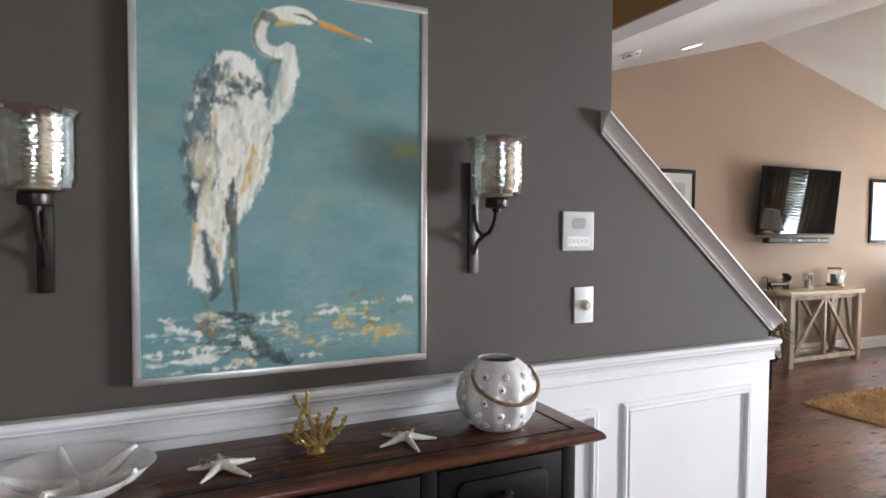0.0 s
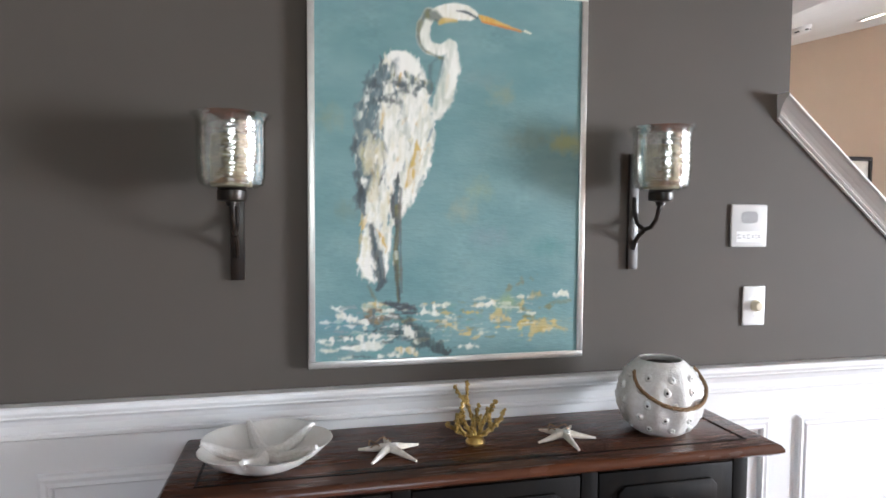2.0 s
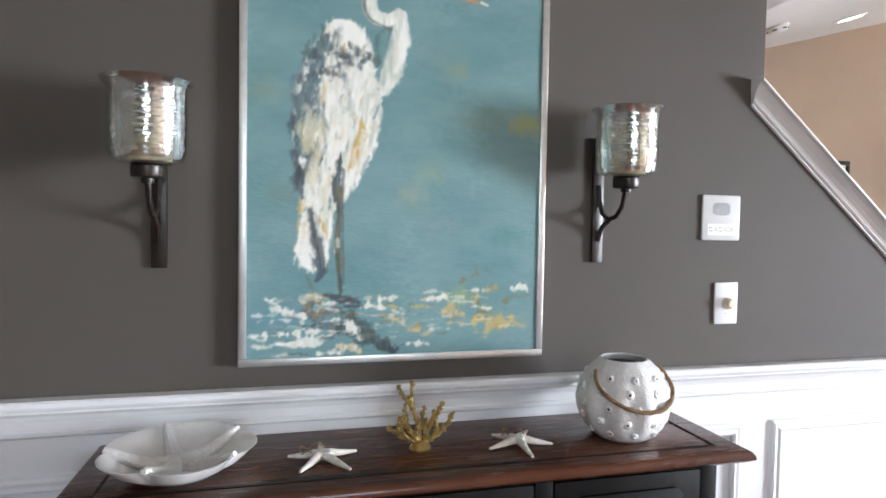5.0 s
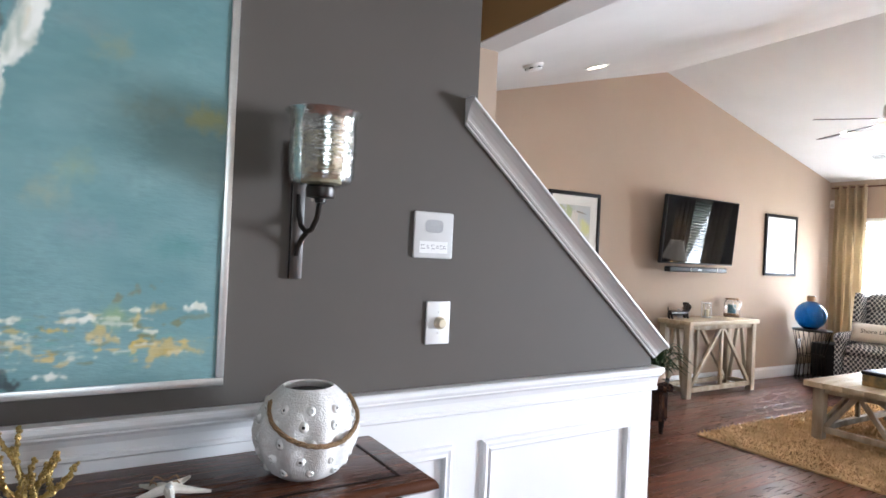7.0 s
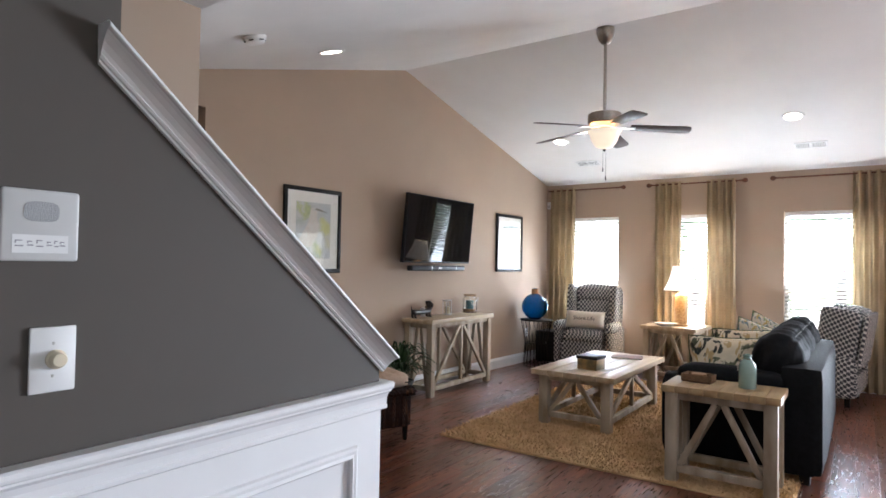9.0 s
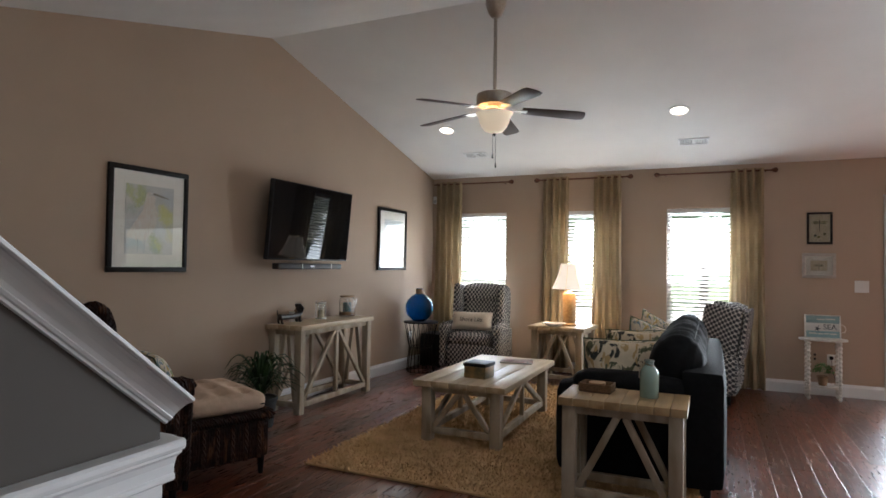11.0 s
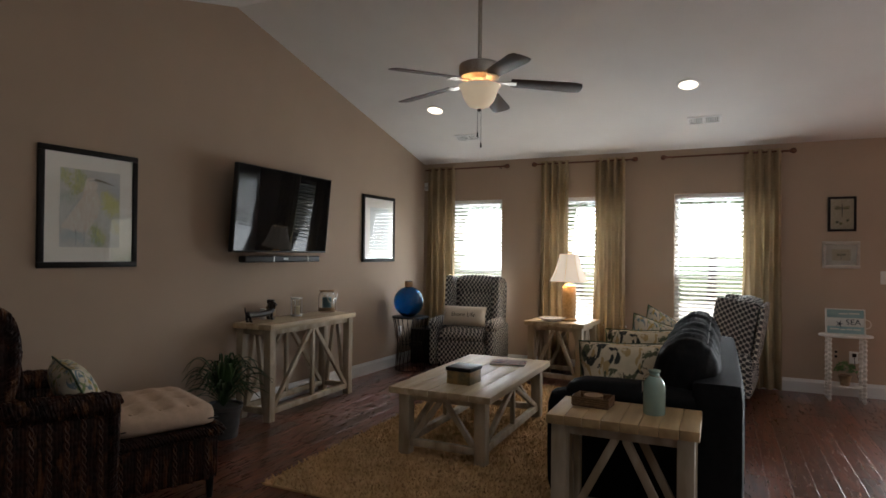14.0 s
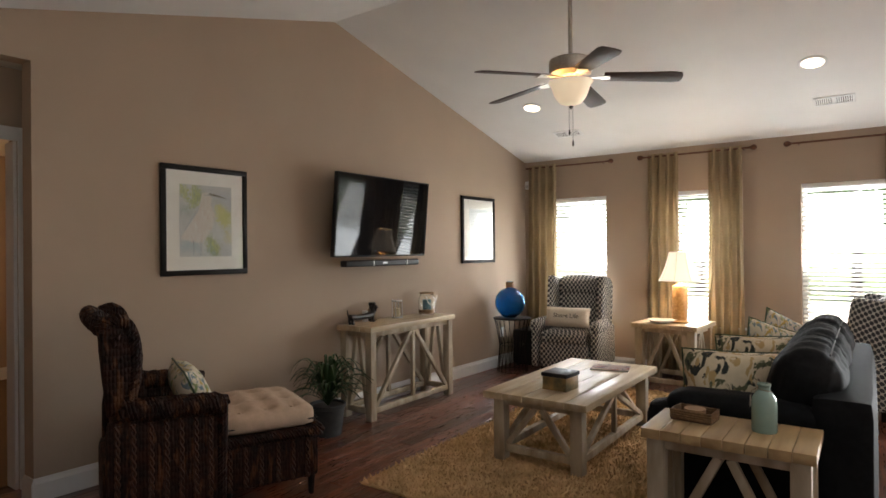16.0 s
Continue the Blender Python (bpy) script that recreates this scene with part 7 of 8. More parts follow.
for s in (-1, 1):
    part("side_panel", soft_box(s * 0.335 - 0.03, -0.31, 0.08, s * 0.335 + 0.03, 0.22, 0.58, 0.03), M_WICKER, ac)
    bm = bmesh.new()
    prism(bm, WING, "x", s * 0.34 - 0.028, s * 0.34 + 0.028)
    part("wing", bevelled(bm, 0.016, 3), M_WICKER, ac, "curved woven wing of the back")
    braid("wing_roll", [(s * 0.345, y, z) for y, z in WING[2:]], 0.034, ac, "braided rolled wing edge")
    for y in (-0.26, -0.19, -0.12, -0.05, 0.02, 0.10, 0.17):
        column(s * 0.366, y, 0.10, 0.56, ac)
    braid("arm_roll", [(s * 0.345, 0.15, 0.63), (s * 0.35, 0.08, 0.62), (s * 0.355, -0.02, 0.615), (s * 0.355, -0.16, 0.61), (s * 0.355, -0.28, 0.605), (s * 0.35, -0.335, 0.585)], 0.056, ac, "braided rolled arm")
    braid("front_post", [(s * 0.345, -0.325, 0.57), (s * 0.345, -0.325, 0.45), (s * 0.34, -0.32, 0.3), (s * 0.335, -0.315, 0.12)], 0.03, ac)
    for y in (-0.27, 0.2):
        bm = bmesh.new()
        lathe(bm, [(0, 0), (0.016, 0), (0.024, 0.09), (0, 0.09)], 10, pose(s * 0.30, y, 0))
        part("foot", bm, M_DARKFRAME, ac)
pillow(pose(0.632, -4.945, 0.62, 24, 0, -23.5), 0.46, 0.36, 0.16, M_BOTAN2, "cream leaf-print pillow in the wicker armchair")
ot = thing("wicker_ottoman", pose(0.572, -4.50, 0, 0, 0, -23.5) @ Matrix.Diagonal((1.22, 0.9, 1, 1)), "dark woven wicker ottoman with a buttoned beige cushion", "ottoman")
part("wicker_box", soft_box(-0.285, -0.29, 0.10, 0.285, 0.29, 0.36, 0.03), M_WICKER, ot)
for y in (-0.25, -0.16, -0.07, 0.03, 0.12, 0.21):
    column(0.287, y, 0.11, 0.35, ot)
ring = [(-0.285, -0.29), (-0.1, -0.29), (0.1, -0.29), (0.285, -0.29), (0.285, -0.1), (0.285, 0.1), (0.285, 0.29), (0.1, 0.29), (-0.1, 0.29), (-0.285, 0.29), (-0.285, 0.1), (-0.285, -0.1), (-0.285, -0.29)]
braid("rim_roll", [(x, y, 0.365) for x, y in ring], 0.034, ot, "braided rolled rim")
bm = soft_box(-0.275, -0.28, 0.38, 0.275, 0.28, 0.50, 0.05, puff=0.02)
btn = [(x, y) for x in (-0.15, 0.02, 0.17) for y in (-0.16, 0.0, 0.16)]
bmesh.ops.subdivide_edges(bm, edges=[e for e in bm.edges if all(v.co.z > 0.46 for v in e.verts)], cuts=2, use_grid_fill=True)
for v in bm.verts:
    if v.co.z > 0.46:
        for x, y in btn:
            v.co.z -= 0.036 * math.exp(-((v.co.x - x) ** 2 + (v.co.y - y) ** 2) / 0.0026)
part("cushion", bm, M_TUFT, ot, "buttoned beige cushion", sharp=70)
for x, y in btn:
    bm = bmesh.new()
    lathe(bm, [(0.012, 0), (0.010, 0.005), (0, 0.007)], 10, pose(x, y, 0.478))
    part("button", bm, M_TUFT, ot)
bm = bmesh.new()
tube(bm, [(x * 0.97, y * 0.97, 0.43) for x, y in ring[:-1]], 0.004, 6, True)
part("piping", bm, M_PIPING, ot)
for x in (-0.25, 0.25):
    for y in (-0.25, 0.25):
        bm = bmesh.new()
        lathe(bm, [(0, 0), (0.016, 0), (0.024, 0.11), (0, 0.11)], 10, pose(x, y, 0))
        part("foot", bm, M_DARKFRAME, ot)


# --- ceiling fan ---
FX, FY = 1.988, -3.16
fan = thing("ceiling_fan", pose(FX, FY, -0.040) @ Matrix.Scale(1.03, 4), "brushed nickel ceiling fan with dark blades and lit glass bowl", "ceiling fan")
bm = bmesh.new()
lathe(bm, [(0, 3.225), (0.075, 3.225), (0.075, 3.19), (0.055, 3.13), (0.03, 3.10), (0.018, 3.095), (0, 3.095)], 28)
part("canopy", bm, M_NICKEL, fan)
bm = bmesh.new()
lathe(bm, [(0, 2.52), (0.0135, 2.52), (0.0135, 3.10), (0, 3.10)], 12)
part("downrod", bm, M_NICKEL, fan)
bm = bmesh.new()
lathe(bm, [(0, 2.560), (0.030, 2.556), (0.040, 2.546), (0.116, 2.540), (0.130, 2.532), (0.132, 2.520), (0.132, 2.462), (0.126, 2.450), (0.085, 2.444), (0.060, 2.438), (0.050, 2.425), (0.050, 2.412), (0.066, 2.404), (0.070, 2.396), (0.060, 2.388), (0, 2.388)], 40)
part("motor_housing", bm, M_NICKEL, fan)
for k in range(20):
    b = radians(18 * k)
    bm = bmesh.new()
    tube(bm, [(0.132 * math.cos(b), 0.132 * math.sin(b), 2.464), (0.132 * math.cos(b), 0.132 * math.sin(b), 2.519)], 0.0016, 5)
    part("housing_rib", bm, M_NICKEL, fan)
bm = bmesh.new()
lathe(bm, [(0.126, 2.397), (0.136, 2.398), (0.133, 2.392), (0.121, 2.380), (0.114, 2.360), (0.105, 2.330), (0.090, 2.298), (0.066, 2.270), (0.03, 2.257), (0, 2.254)], 40)
for f in [f for f in bm.faces if len(f.verts) > 4]:
    bm.faces.remove(f)
part("light_bowl", bm, M_BOWLGLOW, fan, "glowing frosted glass bowl")
bm = bmesh.new()
lathe(bm, [(0, 2.252), (0.014, 2.25), (0.014, 2.242), (0.006, 2.236), (0, 2.226)], 12)
part("finial", bm, M_IRON, fan)
for x, z in ((0.012, 2.0), (-0.012, 2.07)):
    bm = bmesh.new()
    tube(bm, [(x, 0, 2.24), (x, 0, z + 0.04)], 0.0014, 5)
    lathe(bm, [(0, z), (0.006, z + 0.004), (0.005, z + 0.03), (0, z + 0.04)], 8, pose(x, 0, 0))
    part("pull_chain", bm, M_IRON, fan)
for k in range(5):
    a = 24.0 + 72 * k
    m = pose(0, 0, 2.425, 0, 0, a) @ pose(0, 0, 0, 0, 4, 0)
    bm = bmesh.new()
    prism(bm, [(0.09, -0.014), (0.15, -0.012), (0.20, -0.035), (0.235, -0.035), (0.235, 0.035), (0.20, 0.035), (0.15, 0.012), (0.09, 0.014)], "z", 0.0, 0.005)
    arm = part("blade_iron", bm, M_NICKEL, fan, m=m)
    bm = bmesh.new()
    out = [(0.20, -0.052), (0.60, -0.066), (0.645, -0.055), (0.655, -0.02), (0.655, 0.02), (0.645, 0.055), (0.60, 0.066), (0.20, 0.052)]
    prism(bm, out, "z", 0.006, 0.012, pose(0, 0, 0, -11, 0, 0))
    part("blade", bevelled(bm, 0.002), M_BLADE_D, arm, "dark walnut fan blade")

# --- ceiling fixtures ---
def slope_pose(x, y, near=False):
    """A pose on the ceiling's slope with local z pointing down into the room."""
    if near:
        k = (RIDGE_Z - 2.44) / (RIDGE_Y - NEAR_Y)
        z = 2.44 + k * (y - NEAR_Y)
    else:
        k = (EAVE - RIDGE_Z) / (0 - RIDGE_Y)
        z = EAVE + k * y
    t = Vector((0, 1, k)).normalized()
    xx = Vector((1, 0, 0))
    n = t.cross(xx)
    if n.z > 0:
        n = -n
    yy = n.cross(xx)
    return Matrix.Translation((x, y, z)) @ Matrix((xx, yy, n)).transposed().to_4x4()


def downlight(x, y, near):
    d = thing("recessed_downlight", slope_pose(x, y, near), "lit recessed downlight with a white trim ring", "ceiling light", "recessed downlights")
    bm = bmesh.new()
    lathe(bm, [(0.075, 0.0), (0.10, 0.0), (0.10, 0.004), (0.092, 0.009), (0.078, 0.009), (0.075, 0.0)], 32)
    for f in [f for f in bm.faces if len(f.verts) > 4]:
        bm.faces.remove(f)
    part("trim_ring", bm, M_PLASTIC, d)
    bm = bmesh.new()
    lathe(bm, [(0, 0.001), (0.077, 0.001), (0.077, 0.004), (0, 0.006)], 32)
    part("lens", bm, M_DOWNLIGHT, d, "glowing lens")


for x, y, near in ((0.762, -1.29, False), (3.18, -1.29, False), (0.56, -4.88, True)):
    downlight(x, y, near)
sm = thing("smoke_detector", slope_pose(0.84, -5.76, True), "white smoke detector on the sloped ceiling", "smoke detector")
bm = bmesh.new()
lathe(bm, [(0, 0), (0.068, 0), (0.068, 0.014), (0.060, 0.018), (0.056, 0.034), (0.044, 0.042), (0, 0.044)], 32)
part("housing", bm, M_PLASTIC, sm)
# dark blocks on the rim, coloured as the shade in its slots
for k in range(6):
    a = k * math.pi / 3
    bm = bmesh.new()
    add_box(bm, (0.050, -0.014, 0.022), (0.0595, 0.014, 0.030), pose(0, 0, 0, 0, 0, math.degrees(a)))
    part("slot_shade", bm, M_HOLE_SHADE, sm)
for x, y in ((0.87, -0.645), (3.292, -0.632)):
    v = thing("ceiling_vent", slope_pose(x, y), "white louvred air vent on the sloped ceiling", "vent", "ceiling vents")
    # dark sheet behind the louvres, painted as the duct's shade
    part("backing", boxes(((-0.13, -0.055, 0.0), (0.13, 0.055, 0.002))), M_HOLE_SHADE, v)
    for lo, hi in (((-0.15, -0.075, 0), (0.15, -0.055, 0.008)), ((-0.15, 0.055, 0), (0.15, 0.075, 0.008)), ((-0.15, -0.055, 0), (-0.13, 0.055, 0.008)), ((0.13, -0.055, 0), (0.15, 0.055, 0.008)), ((-0.008, -0.055, 0.002), (0.008, 0.055, 0.008))):
        part("frame", boxes((lo, hi), bevel=0.002), M_PLASTIC, v)
    for k in range(16):
        xx = -0.122 + k * 0.0155 + (0.0 if k < 8 else 0.0115)
        bm = bmesh.new()
        add_box(bm, (xx - 0.0045, -0.055, 0.002), (xx + 0.0045, 0.055, 0.0035), None)
        part("slat", bm, M_PLASTIC, v)

# --- windows with blinds ---
def slat_mat():
    m = bpy.data.materials.new("white_blind_slat")
    m.use_nodes = True
    t = m.node_tree
    b = t.nodes["Principled BSDF"]
    b.inputs["Base Color"].default_value = (0.82, 0.82, 0.80, 1)
    b.inputs["Roughness"].default_value = 0.45
    tr = t.nodes.new("ShaderNodeBsdfTranslucent")
    tr.inputs[0].default_value = (0.85, 0.85, 0.82, 1)
    mx = t.nodes.new("ShaderNodeMixShader")
    mx.inputs[0].default_value = 0.6
    t.links.new(b.outputs[0], mx.inputs[1])
    t.links.new(tr.outputs[0], mx.inputs[2])
    t.links.new(mx.outputs[0], t.nodes["Material Output"].inputs["Surface"])
    return m


M_SLAT = slat_mat()
for i, (x0, x1) in enumerate(WINS):
    w = tagged(new("window_%d" % (i + 1)), "white sash window with closed-down white slat blinds", "window", kind="structure")
    w.location = ((x0 + x1) / 2, 0.0, SILL)
    hw, hh = (x1 - x0) / 2, HEAD - SILL
    for lo, hi in (((-hw, 0.085, 0), (-hw + 0.045, 0.135, hh)), ((hw - 0.045, 0.085, 0), (hw, 0.135, hh)), ((-hw + 0.045, 0.085, hh - 0.045), (hw - 0.045, 0.135, hh)), ((-hw + 0.045, 0.085, 0), (hw - 0.045, 0.135, 0.045)), ((-hw + 0.045, 0.09, hh / 2 - 0.02), (hw - 0.045, 0.13, hh / 2 + 0.02))):
        part("window_frame", boxes((lo, hi), bevel=0.003), M_TRIM, w)
    for z0, z1 in ((0.045, hh / 2 - 0.02), (hh / 2 + 0.02, hh - 0.045)):
        g = part("pane", boxes(((-hw + 0.045, 0.108, z0), (hw - 0.045, 0.112, z1))), M_GLASS, w, "clear glass pane", smooth=False)
        g.visible_shadow = False
    part("window_sill", boxes(((-hw - 0.03, -0.03, -0.022), (hw + 0.03, 0.08, 0.0)), bevel=0.004), M_TRIM, w)
    bl = thing("window_blind", pose((x0 + x1) / 2, 0.048, SILL), "white faux-wood slat blind lowered over the window", "blind", "window blinds")
    part("headrail", boxes(((-hw + 0.006, -0.03, hh - 0.05), (hw - 0.006, 0.03, hh - 0.002)), bevel=0.003), M_PLASTIC, bl)
    part("bottom_rail", boxes(((-hw + 0.01, -0.025, 0.012), (hw - 0.01, 0.025, 0.03)), bevel=0.003), M_PLASTIC, bl)
    bm = bmesh.new()
    add_box(bm, (-hw + 0.01, -0.024, -0.0014), (hw - 0.01, 0.024, 0.0014))
    me = mesh_of("slat", bm, M_SLAT, False)
    n = 30
    for k in range(n):
        z = 0.055 + (hh - 0.13) * k / (n - 1)
        tilt = 40 if i == 0 else 30
        piece("slat", me, bl, pose(0, 0, z, tilt, 0, 0))
    for x in (-hw * 0.62, hw * 0.62):
        part("ladder_cord", boxes(((x - 0.0015, -0.027, 0.03), (x + 0.0015, -0.0255, hh - 0.05))), M_PLASTIC, bl)

# --- sliding glass door ---
dr = tagged(new("door_patio"), "white framed sliding glass patio door", "door", kind="structure")
dr.location = (DOOR_X0, 0, 0)
DWD = DOOR_X1 - DOOR_X0
for lo, hi in (((-0.05, -0.02, 0), (-0.002, 0.0, DOOR_H + 0.085)), ((DWD + 0.002, -0.02, 0), (DWD + 0.08, 0.0, DOOR_H + 0.085)), ((-0.002, -0.02, DOOR_H + 0.005), (DWD + 0.002, 0.0, DOOR_H + 0.085)), ((-0.06, -0.035, DOOR_H + 0.085), (DWD + 0.09, 0.0, DOOR_H + 0.10))):
    part("casing", boxes((lo, hi), bevel=0.004), M_TRIM, dr)
for lo, hi in (((0, 0.03, 0), (0.010, 0.13, DOOR_H)), ((DWD - 0.05, 0.03, 0), (DWD, 0.13, DOOR_H)), ((0.05, 0.03, DOOR_H - 0.05), (DWD - 0.05, 0.13, DOOR_H)), ((0.05, 0.03, 0), (DWD - 0.05, 0.13, 0.03))):
    part("door_frame", boxes((lo, hi), bevel=0.003), M_TRIM, dr)
for x0, x1, y in ((0.010, DWD / 2 + 0.03, 0.095), (DWD / 2 - 0.03, DWD - 0.05, 0.055)):
    lf = part("sash", boxes(((x0, y - 0.017, 0.03), (x0 + 0.014, y + 0.017, DOOR_H - 0.05)), ((x1 - 0.06, y - 0.017, 0.03), (x1, y + 0.017, DOOR_H - 0.05)), ((x0 + 0.014, y - 0.017, 0.03), (x1 - 0.06, y + 0.017, 0.08)), ((x0 + 0.014, y - 0.017, DOOR_H - 0.09), (x1 - 0.06, y + 0.017, DOOR_H - 0.05))), M_TRIM, dr, smooth=False)
    g = part("pane", boxes(((x0 + 0.014, y - 0.003, 0.08), (x1 - 0.06, y + 0.003, DOOR_H - 0.09))), M_GLASS, lf, "clear glass pane", smooth=False)
    g.visible_shadow = False
part("handle", boxes(((DWD / 2 - 0.01, 0.02, 0.95), (DWD / 2 + 0.01, 0.036, 1.15)), bevel=0.004), M_PLASTIC, dr)

# --- curtains and rods ---
def curtain_mat():
    m = mat("gold_beige_sheer", (0.37, 0.285, 0.175), (0.30, 0.23, 0.14), 6, 0.85)
    t = m.node_tree
    b = t.nodes["Principled BSDF"]
    co = t.nodes.new("ShaderNodeTexCoord")
    ck = t.nodes.new("ShaderNodeTexWave")
    ck.wave_type, ck.bands_direction = "BANDS", "Z"
    ck.inputs["Scale"].default_value = 9
    t.links.new(co.outputs["Object"], ck.inputs["Vector"])
    r = t.nodes.new("ShaderNodeMapRange")
    r.inputs["To Min"].default_value, r.inputs["To Max"].default_value = 0.10, 0.20
    t.links.new(ck.outputs["Fac"], r.inputs[0])
    tr = t.nodes.new("ShaderNodeBsdfTranslucent")
    tr.inputs[0].default_value = (0.52, 0.385, 0.215, 1)
    mx = t.nodes.new("ShaderNodeMixShader")
    t.links.new(r.outputs[0], mx.inputs[0])
    t.links.new(b.outputs[0], mx.inputs[1])
    t.links.new(tr.outputs[0], mx.inputs[2])
    t.links.new(mx.outputs[0], t.nodes["Material Output"].inputs["Surface"])
    return m


M_CURTAIN = curtain_mat()
ROD_Z = 2.37
def curtain(x0, x1, folds, seed, label):
    c = thing("curtain", pose(0, -0.075, 0), label, "curtain", "window curtains")
    r = random.Random(seed)
    nx, nz = folds * 10, 14
    ph = [r.uniform(-.5, .5) for _ in range(folds + 1)]
    bm = bmesh.new()
    vs = []
    for j in range(nz + 1):
        z = 0.015 + (ROD_Z + 0.025 - 0.015) * j / nz
        t = 1 - j / nz
        row = []
        for i in range(nx + 1):
            u = i / nx
            k = u * folds
            w = ph[int(min(k, folds))] * 0.25
            y = (0.036 + 0.010 * t) * math.sin(2 * math.pi * (k + w * t)) + 0.010 * math.sin(2 * math.pi * (2.3 * k) + 5 * t) * t
            x = x0 + (x1 - x0) * (u + 0.012 * math.sin(7 * t + 9 * u) * t)
            row.append(bm.verts.new((x + (x - (x0 + x1) / 2) * 0.10 * t ** 2, y, z)))
        vs.append(row)
    for j in range(nz):
        for i in range(nx):
            bm.faces.new([vs[j][i], vs[j][i + 1], vs[j + 1][i + 1], vs[j + 1][i]])
    part("cloth", bm, M_CURTAIN, c, sharp=180)
    for z0, z1, nm in ((ROD_Z - 0.04, ROD_Z + 0.026, "heading"), (0.013, 0.09, "hem")):
        bm = bmesh.new()
        t = 0 if nm == "heading" else 1
        rows = []
        for z in (z0, z1):
            rows.append([])
            for i in range(nx + 1):
                k = i / nx * folds
                w = ph[int(min(k, folds))] * 0.25
                y = (0.036 + 0.010 * t) * math.sin(2 * math.pi * (k + w * t)) + 0.010 * math.sin(2 * math.pi * (2.3 * k) + 5 * t) * t
                x = x0 + (x1 - x0) * (i / nx + 0.012 * math.sin(7 * t + 9 * i / nx) * t)
                rows[-1].append(bm.verts.new((x + (x - (x0 + x1) / 2) * 0.10 * t ** 2, y - 0.0015, z)))
        for i in range(nx):
            bm.faces.new([rows[0][i], rows[0][i + 1], rows[1][i + 1], rows[1][i]])
        part(nm, bm, M_CURTAIN, c, sharp=180)
    return c


for x0, x1, n, s in ((0.09, 0.46, 4, 1), (1.55, 1.87, 4, 2), (2.17, 2.49, 4, 3), (3.65, 3.98, 4, 4)):
    curtain(x0, x1, n, s, "gold-beige pleated curtain panel hanging from a bronze rod")
for x0, x1 in ((0.05, 1.10), (1.50, 2.56), (2.92, 4.05)):
    rd = thing("curtain_rod", pose((x0 + x1) / 2, -0.075, ROD_Z), "bronze curtain rod with ball finials above the window", "curtain rod", "curtain rods")
    h = (x1 - x0) / 2
    bm = bmesh.new()
    tube(bm, [(-h, 0, 0), (0, 0, 0), (h, 0, 0)], 0.010, 10)
    part("rod", bm, M_RUST, rd)
    for s in (-1, 1):
        if x0 < 0.1 and s < 0:
            continue
        bm = bmesh.new()
        lathe(bm, [(0, -0.005), (0.016, 0.0), (0.016, 0.008), (0.024, 0.018), (0.029, 0.034), (0.026, 0.05), (0.014, 0.062), (0, 0.066)], 16, pose(s * h, 0, 0, 0, s * 90, 0))
        part("finial", bm, M_RUST, rd)
    for s in (-1, 1):
        bm = bmesh.new()
        tube(bm, [(s * (h - 0.06), 0.075, -0.01), (s * (h - 0.06), 0.02, -0.014), (s * (h - 0.06), 0, -0.012)], 0.006, 6)
        part("bracket", bm, M_RUST, rd)


# ---- outside ----
M_GRASS = mat("lawn_grass", (0.07, 0.12, 0.03), (0.10, 0.15, 0.045), 1.2, 0.9, bump=0.6, bump_scale=30)
M_CONC = mat("patio_concrete", (0.55, 0.53, 0.49), (0.48, 0.46, 0.43), 2, 0.85, bump=0.2, bump_scale=60)
structure("ground", boxes(((-400, 0.16, -0.3), (400, 800, -0.14)), ((7.72, -400, -0.3), (400, 0.16, -0.14)), ((-400, -400, -0.3), (-4.3, 0.16, -0.14)), ((-4.3, -400, -0.3), (7.72, -11.1, -0.14))), M_GRASS, "green lawn round the house", "ground")
structure("pavement_patio", boxes(((-9.0, 0.16, -0.14), (16.0, 11.5, -0.03)), bevel=0.01), M_CONC, "pale concrete patio along the window wall", "pavement")

M_TREELEAF = mat("tree_leaf", (0.045, 0.10, 0.02), (0.09, 0.16, 0.035), 2.0, 0.55)
M_BARK = mat("tree_bark", (0.12, 0.085, 0.06), (0.07, 0.05, 0.035), 12, 0.9, bump=1.0, bump_scale=20)


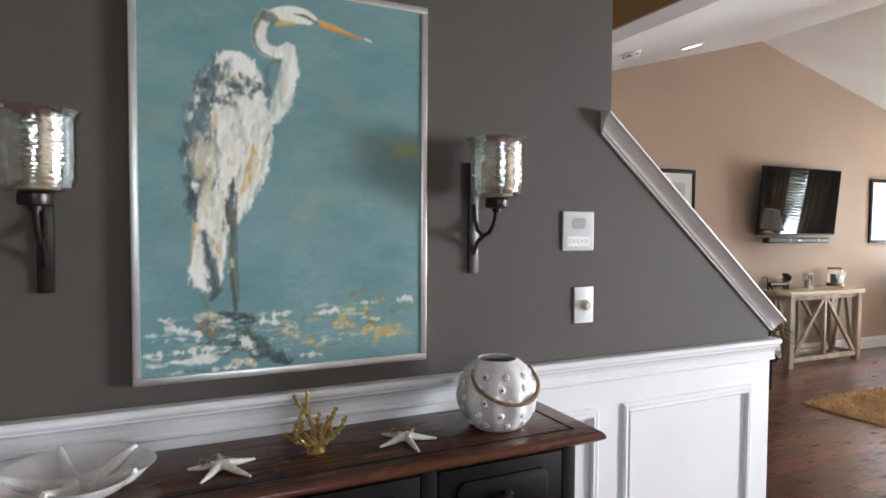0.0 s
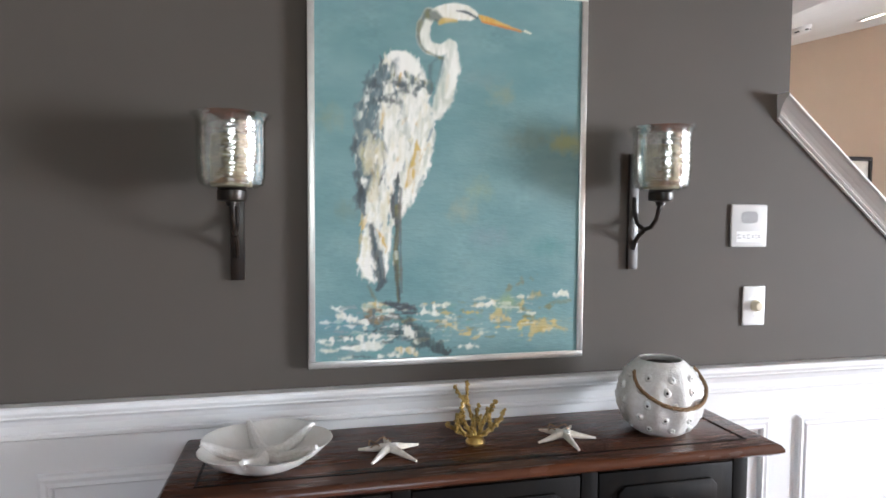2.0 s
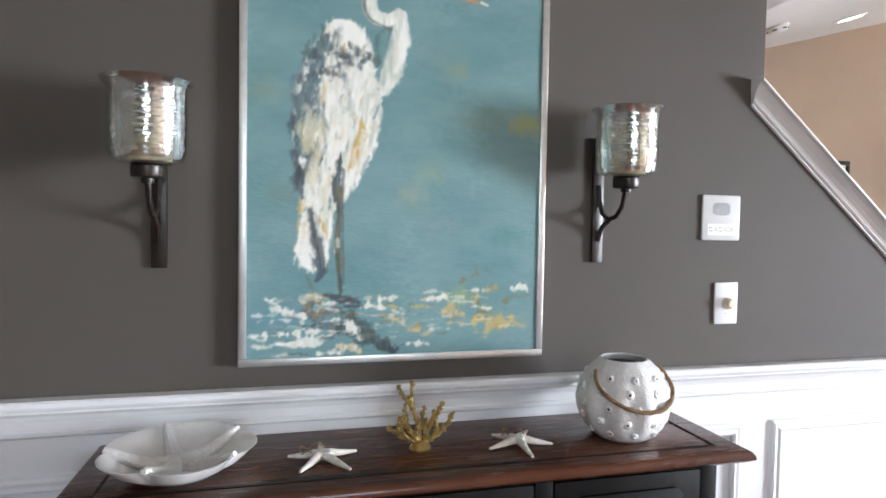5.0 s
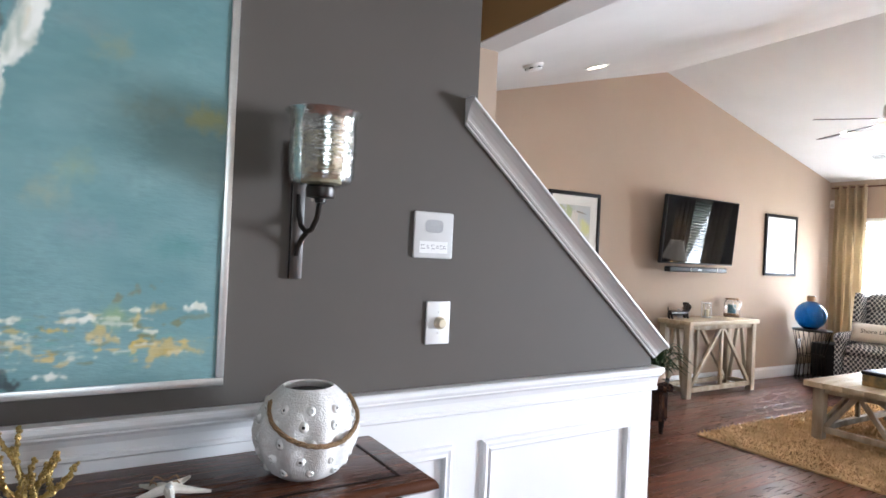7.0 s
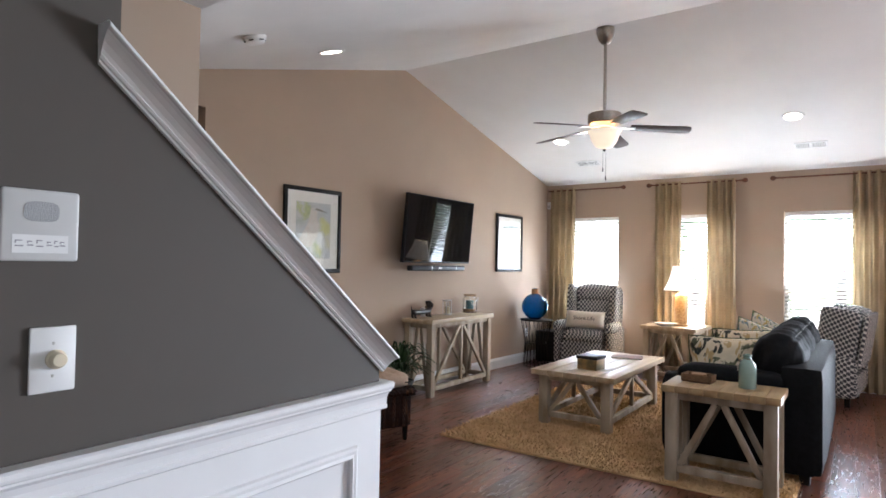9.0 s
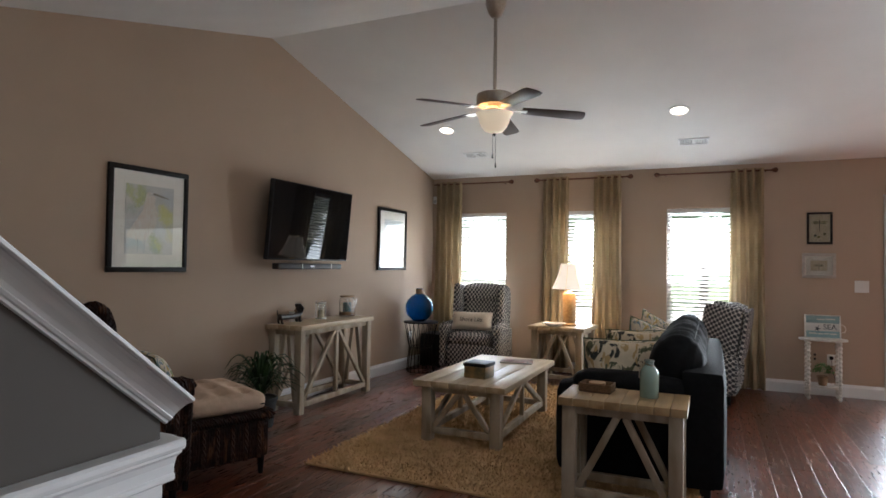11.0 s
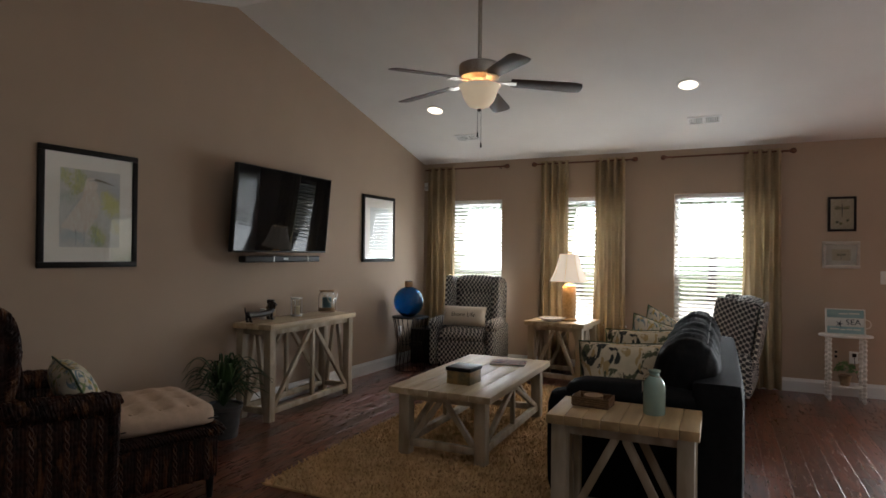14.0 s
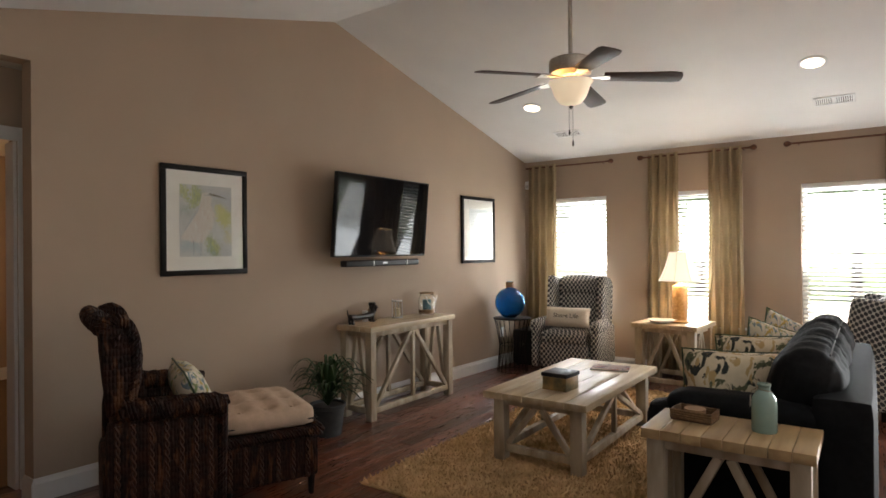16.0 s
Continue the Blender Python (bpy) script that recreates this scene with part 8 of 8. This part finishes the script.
def tree(x, y, h, r, seed, leaves=2600):
    rt = np.random.default_rng(seed)
    t = thing("tree", pose(x, y, -0.14), "leafy green tree behind the lawn", "tree", "garden trees")
    bm = bmesh.new()
    tube(bm, [(0, 0, 0), (0.05, 0.02, h * 0.25), (-0.04, 0.05, h * 0.55), (0.03, 0, h * 0.85)], [0.16, 0.12, 0.09, 0.03], 8)
    for k in range(6):
        a = k * 1.05
        tube(bm, [(0, 0, h * (0.3 + 0.06 * k)), (r * 0.4 * math.cos(a), r * 0.4 * math.sin(a), h * (0.42 + 0.07 * k)), (r * 0.75 * math.cos(a), r * 0.75 * math.sin(a), h * (0.48 + 0.08 * k))], [0.06, 0.04, 0.015], 6)
    part("trunk", bm, M_BARK, t)
    cl = rt.normal(0, 1, (26, 3))
    cl /= np.linalg.norm(cl, axis=1)[:, None]
    cl = cl * rt.uniform(0.35, 0.95, (26, 1)) * [r, r, h * 0.36] + [0, 0, h * 0.62]
    c = cl[rt.integers(0, 26, leaves)] + rt.normal(0, 0.17 * r, (leaves, 3))
    n = rt.normal(0, 1, (leaves, 3)) + [0, 0, 0.6]
    n /= np.linalg.norm(n, axis=1)[:, None]
    a = np.cross(n, rt.normal(0, 1, (leaves, 3)))
    a /= np.linalg.norm(a, axis=1)[:, None]
    b = np.cross(n, a)
    s = rt.uniform(0.07, 0.15, (leaves, 1))
    v = np.stack([c - a * s, c + b * s * 0.5, c + a * s, c - b * s * 0.5], 1).reshape(-1, 3)
    i = np.arange(leaves)[:, None] * 4
    me = bpy.data.meshes.new("crown")
    me.from_pydata(v.tolist(), [], (i + [0, 1, 2, 3]).tolist())
    me.materials.append(M_TREELEAF)
    o = new("crown", me)
    o.parent = t


for k, (x, y, h, r) in enumerate(((8.2, 13, 6.5, 2.4), (11.5, 12, 6.0, 2.4), (5.2, 19, 7.5, 2.8), (1.0, 20, 7.0, 2.8), (-4.0, 19, 7.5, 3.0), (9.5, 19, 9.0, 3.0), (14.5, 16, 8, 3.0), (-9.0, 17, 7, 3.0), (18.5, 17, 8, 3.2), (3.2, 14.5, 5.5, 2.4), (-1.2, 15, 6, 2.6), (6.6, 15.5, 6.5, 2.4), (-6.5, 14, 5.5, 2.4))):
    tree(x, y, h, r, 40 + k, 2600)
pl = thing("palm_shrub", pose(7.3, 8.2, -0.03), "low fan palm shrub beyond the patio", "shrub")
bm = bmesh.new()
lathe(bm, [(0.12, 0), (0.10, 0.5), (0.06, 0.8), (0, 0.82)], 10)
part("stem", bm, M_BARK, pl)
rp = random.Random(5)
for i in range(26):
    a, up, l = rp.uniform(0, 6.283), rp.uniform(0.1, 0.9), rp.uniform(0.7, 1.1)
    bm = bmesh.new()
    d, s = Vector((math.cos(a), math.sin(a), up)), Vector((-math.sin(a), math.cos(a), 0))
    for j in range(7):
        q = Vector((0, 0, 0.75)) + d * l * (0.25 + 0.09 * j) - Vector((0, 0, 0.05 * j * j / 6))
        for sg2 in (-1, 1):
            tip = q + sg2 * s * 0.30 + d * 0.22 - Vector((0, 0, 0.06))
            bm.faces.new([bm.verts.new(q), bm.verts.new(q + d * 0.06), bm.verts.new(tip)])
    tube(bm, [(0, 0, 0.75), tuple(Vector((0, 0, 0.75)) + d * l * 0.5), tuple(Vector((0, 0, 0.75)) + d * l * 0.88 - Vector((0, 0, 0.3)))], [0.012, 0.008, 0.003], 5)
    part("frond", bm, mat("palm_leaf", (0.16, 0.20, 0.05), (0.22, 0.25, 0.08), 6, 0.5) if i == 0 else bpy.data.materials["palm_leaf"], pl, smooth=False)


# ---- floor planks ----
def plank_mat():
    m = mat("scraped_red_brown_wood", (0.165, 0.048, 0.022), (0.080, 0.024, 0.012), 5, 0.22, spec=0.45, bump=0.03, bump_scale=10, stretch=(7, 0.7, 1), per_piece=0.42, rough2=0.36, coat=0.55)
    m.node_tree.nodes["Principled BSDF"].inputs["Coat Roughness"].default_value = 0.22
    t = m.node_tree
    for n in t.nodes:
        if n.bl_idname == "ShaderNodeTexCoord":
            co = n
        if n.bl_idname == "ShaderNodeMapping":
            mp = n
    oi = t.nodes.new("ShaderNodeObjectInfo")
    add = t.nodes.new("ShaderNodeVectorMath")
    sc = t.nodes.new("ShaderNodeVectorMath")
    sc.operation = "MULTIPLY"
    sc.inputs[1].default_value = (37, 91, 13)
    cb = t.nodes.new("ShaderNodeCombineXYZ")
    for s in ("X", "Y", "Z"):
        t.links.new(oi.outputs["Random"], cb.inputs[s])
    t.links.new(cb.outputs[0], sc.inputs[0])
    t.links.new(co.outputs["Object"], add.inputs[0])
    t.links.new(sc.outputs[0], add.inputs[1])
    t.links.new(add.outputs[0], mp.inputs[0])
    return m


M_PLANK = plank_mat()
PWD = 0.127
rpk = random.Random(11)
meshes = {}
rest = bmesh.new()
def plank_mesh(l):
    key = round(l, 2)
    if key not in meshes:
        bm = bmesh.new()
        b = 0.003
        w, h = PWD / 2 - 0.0006, l / 2 - 0.0006
        lo = [bm.verts.new((x, y, -0.011)) for x, y in ((-w, -h), (w, -h), (w, h), (-w, h))]
        mi = [bm.verts.new((x, y, -0.002)) for x, y in ((-w, -h), (w, -h), (w, h), (-w, h))]
        up = [bm.verts.new((x, y, 0.0)) for x, y in ((-w + b, -h + b), (w - b, -h + b), (w - b, h - b), (-w + b, h - b))]
        for p, q in ((lo, mi), (mi, up)):
            for k in range(4):
                bm.faces.new([p[k], p[(k + 1) % 4], q[(k + 1) % 4], q[k]])
        bm.faces.new(up)
        meshes[key] = mesh_of("plank", bm, M_PLANK, False)
    return meshes[key]


cols = int(math.ceil((EAST - (-0.5)) / PWD))
for c in range(cols):
    x = -0.5 + PWD * (c + 0.5)
    y = -11.0 + rpk.uniform(-0.9, 0)
    while y < 0:
        l = rpk.choice((0.9, 1.2, 1.5, 1.8))
        y0, y1 = max(y, -11.0), min(y + l, -0.001)
        y += l
        if y1 - y0 < 0.05:
            continue
        if x < 5.6 and y1 > -6.2:
            piece("plank", plank_mesh(y1 - y0), floor, pose(x, (y0 + y1) / 2, 0))
        else:
            add_box(rest, (x - PWD / 2 + 0.0008, y0 + 0.0008, -0.011), (x + PWD / 2 - 0.0008, y1 - 0.0008, 0.0))
far = part("planks", rest, M_PLANK, floor, smooth=False)
tagged(far, "reddish-brown wood planks", kind="stuff")
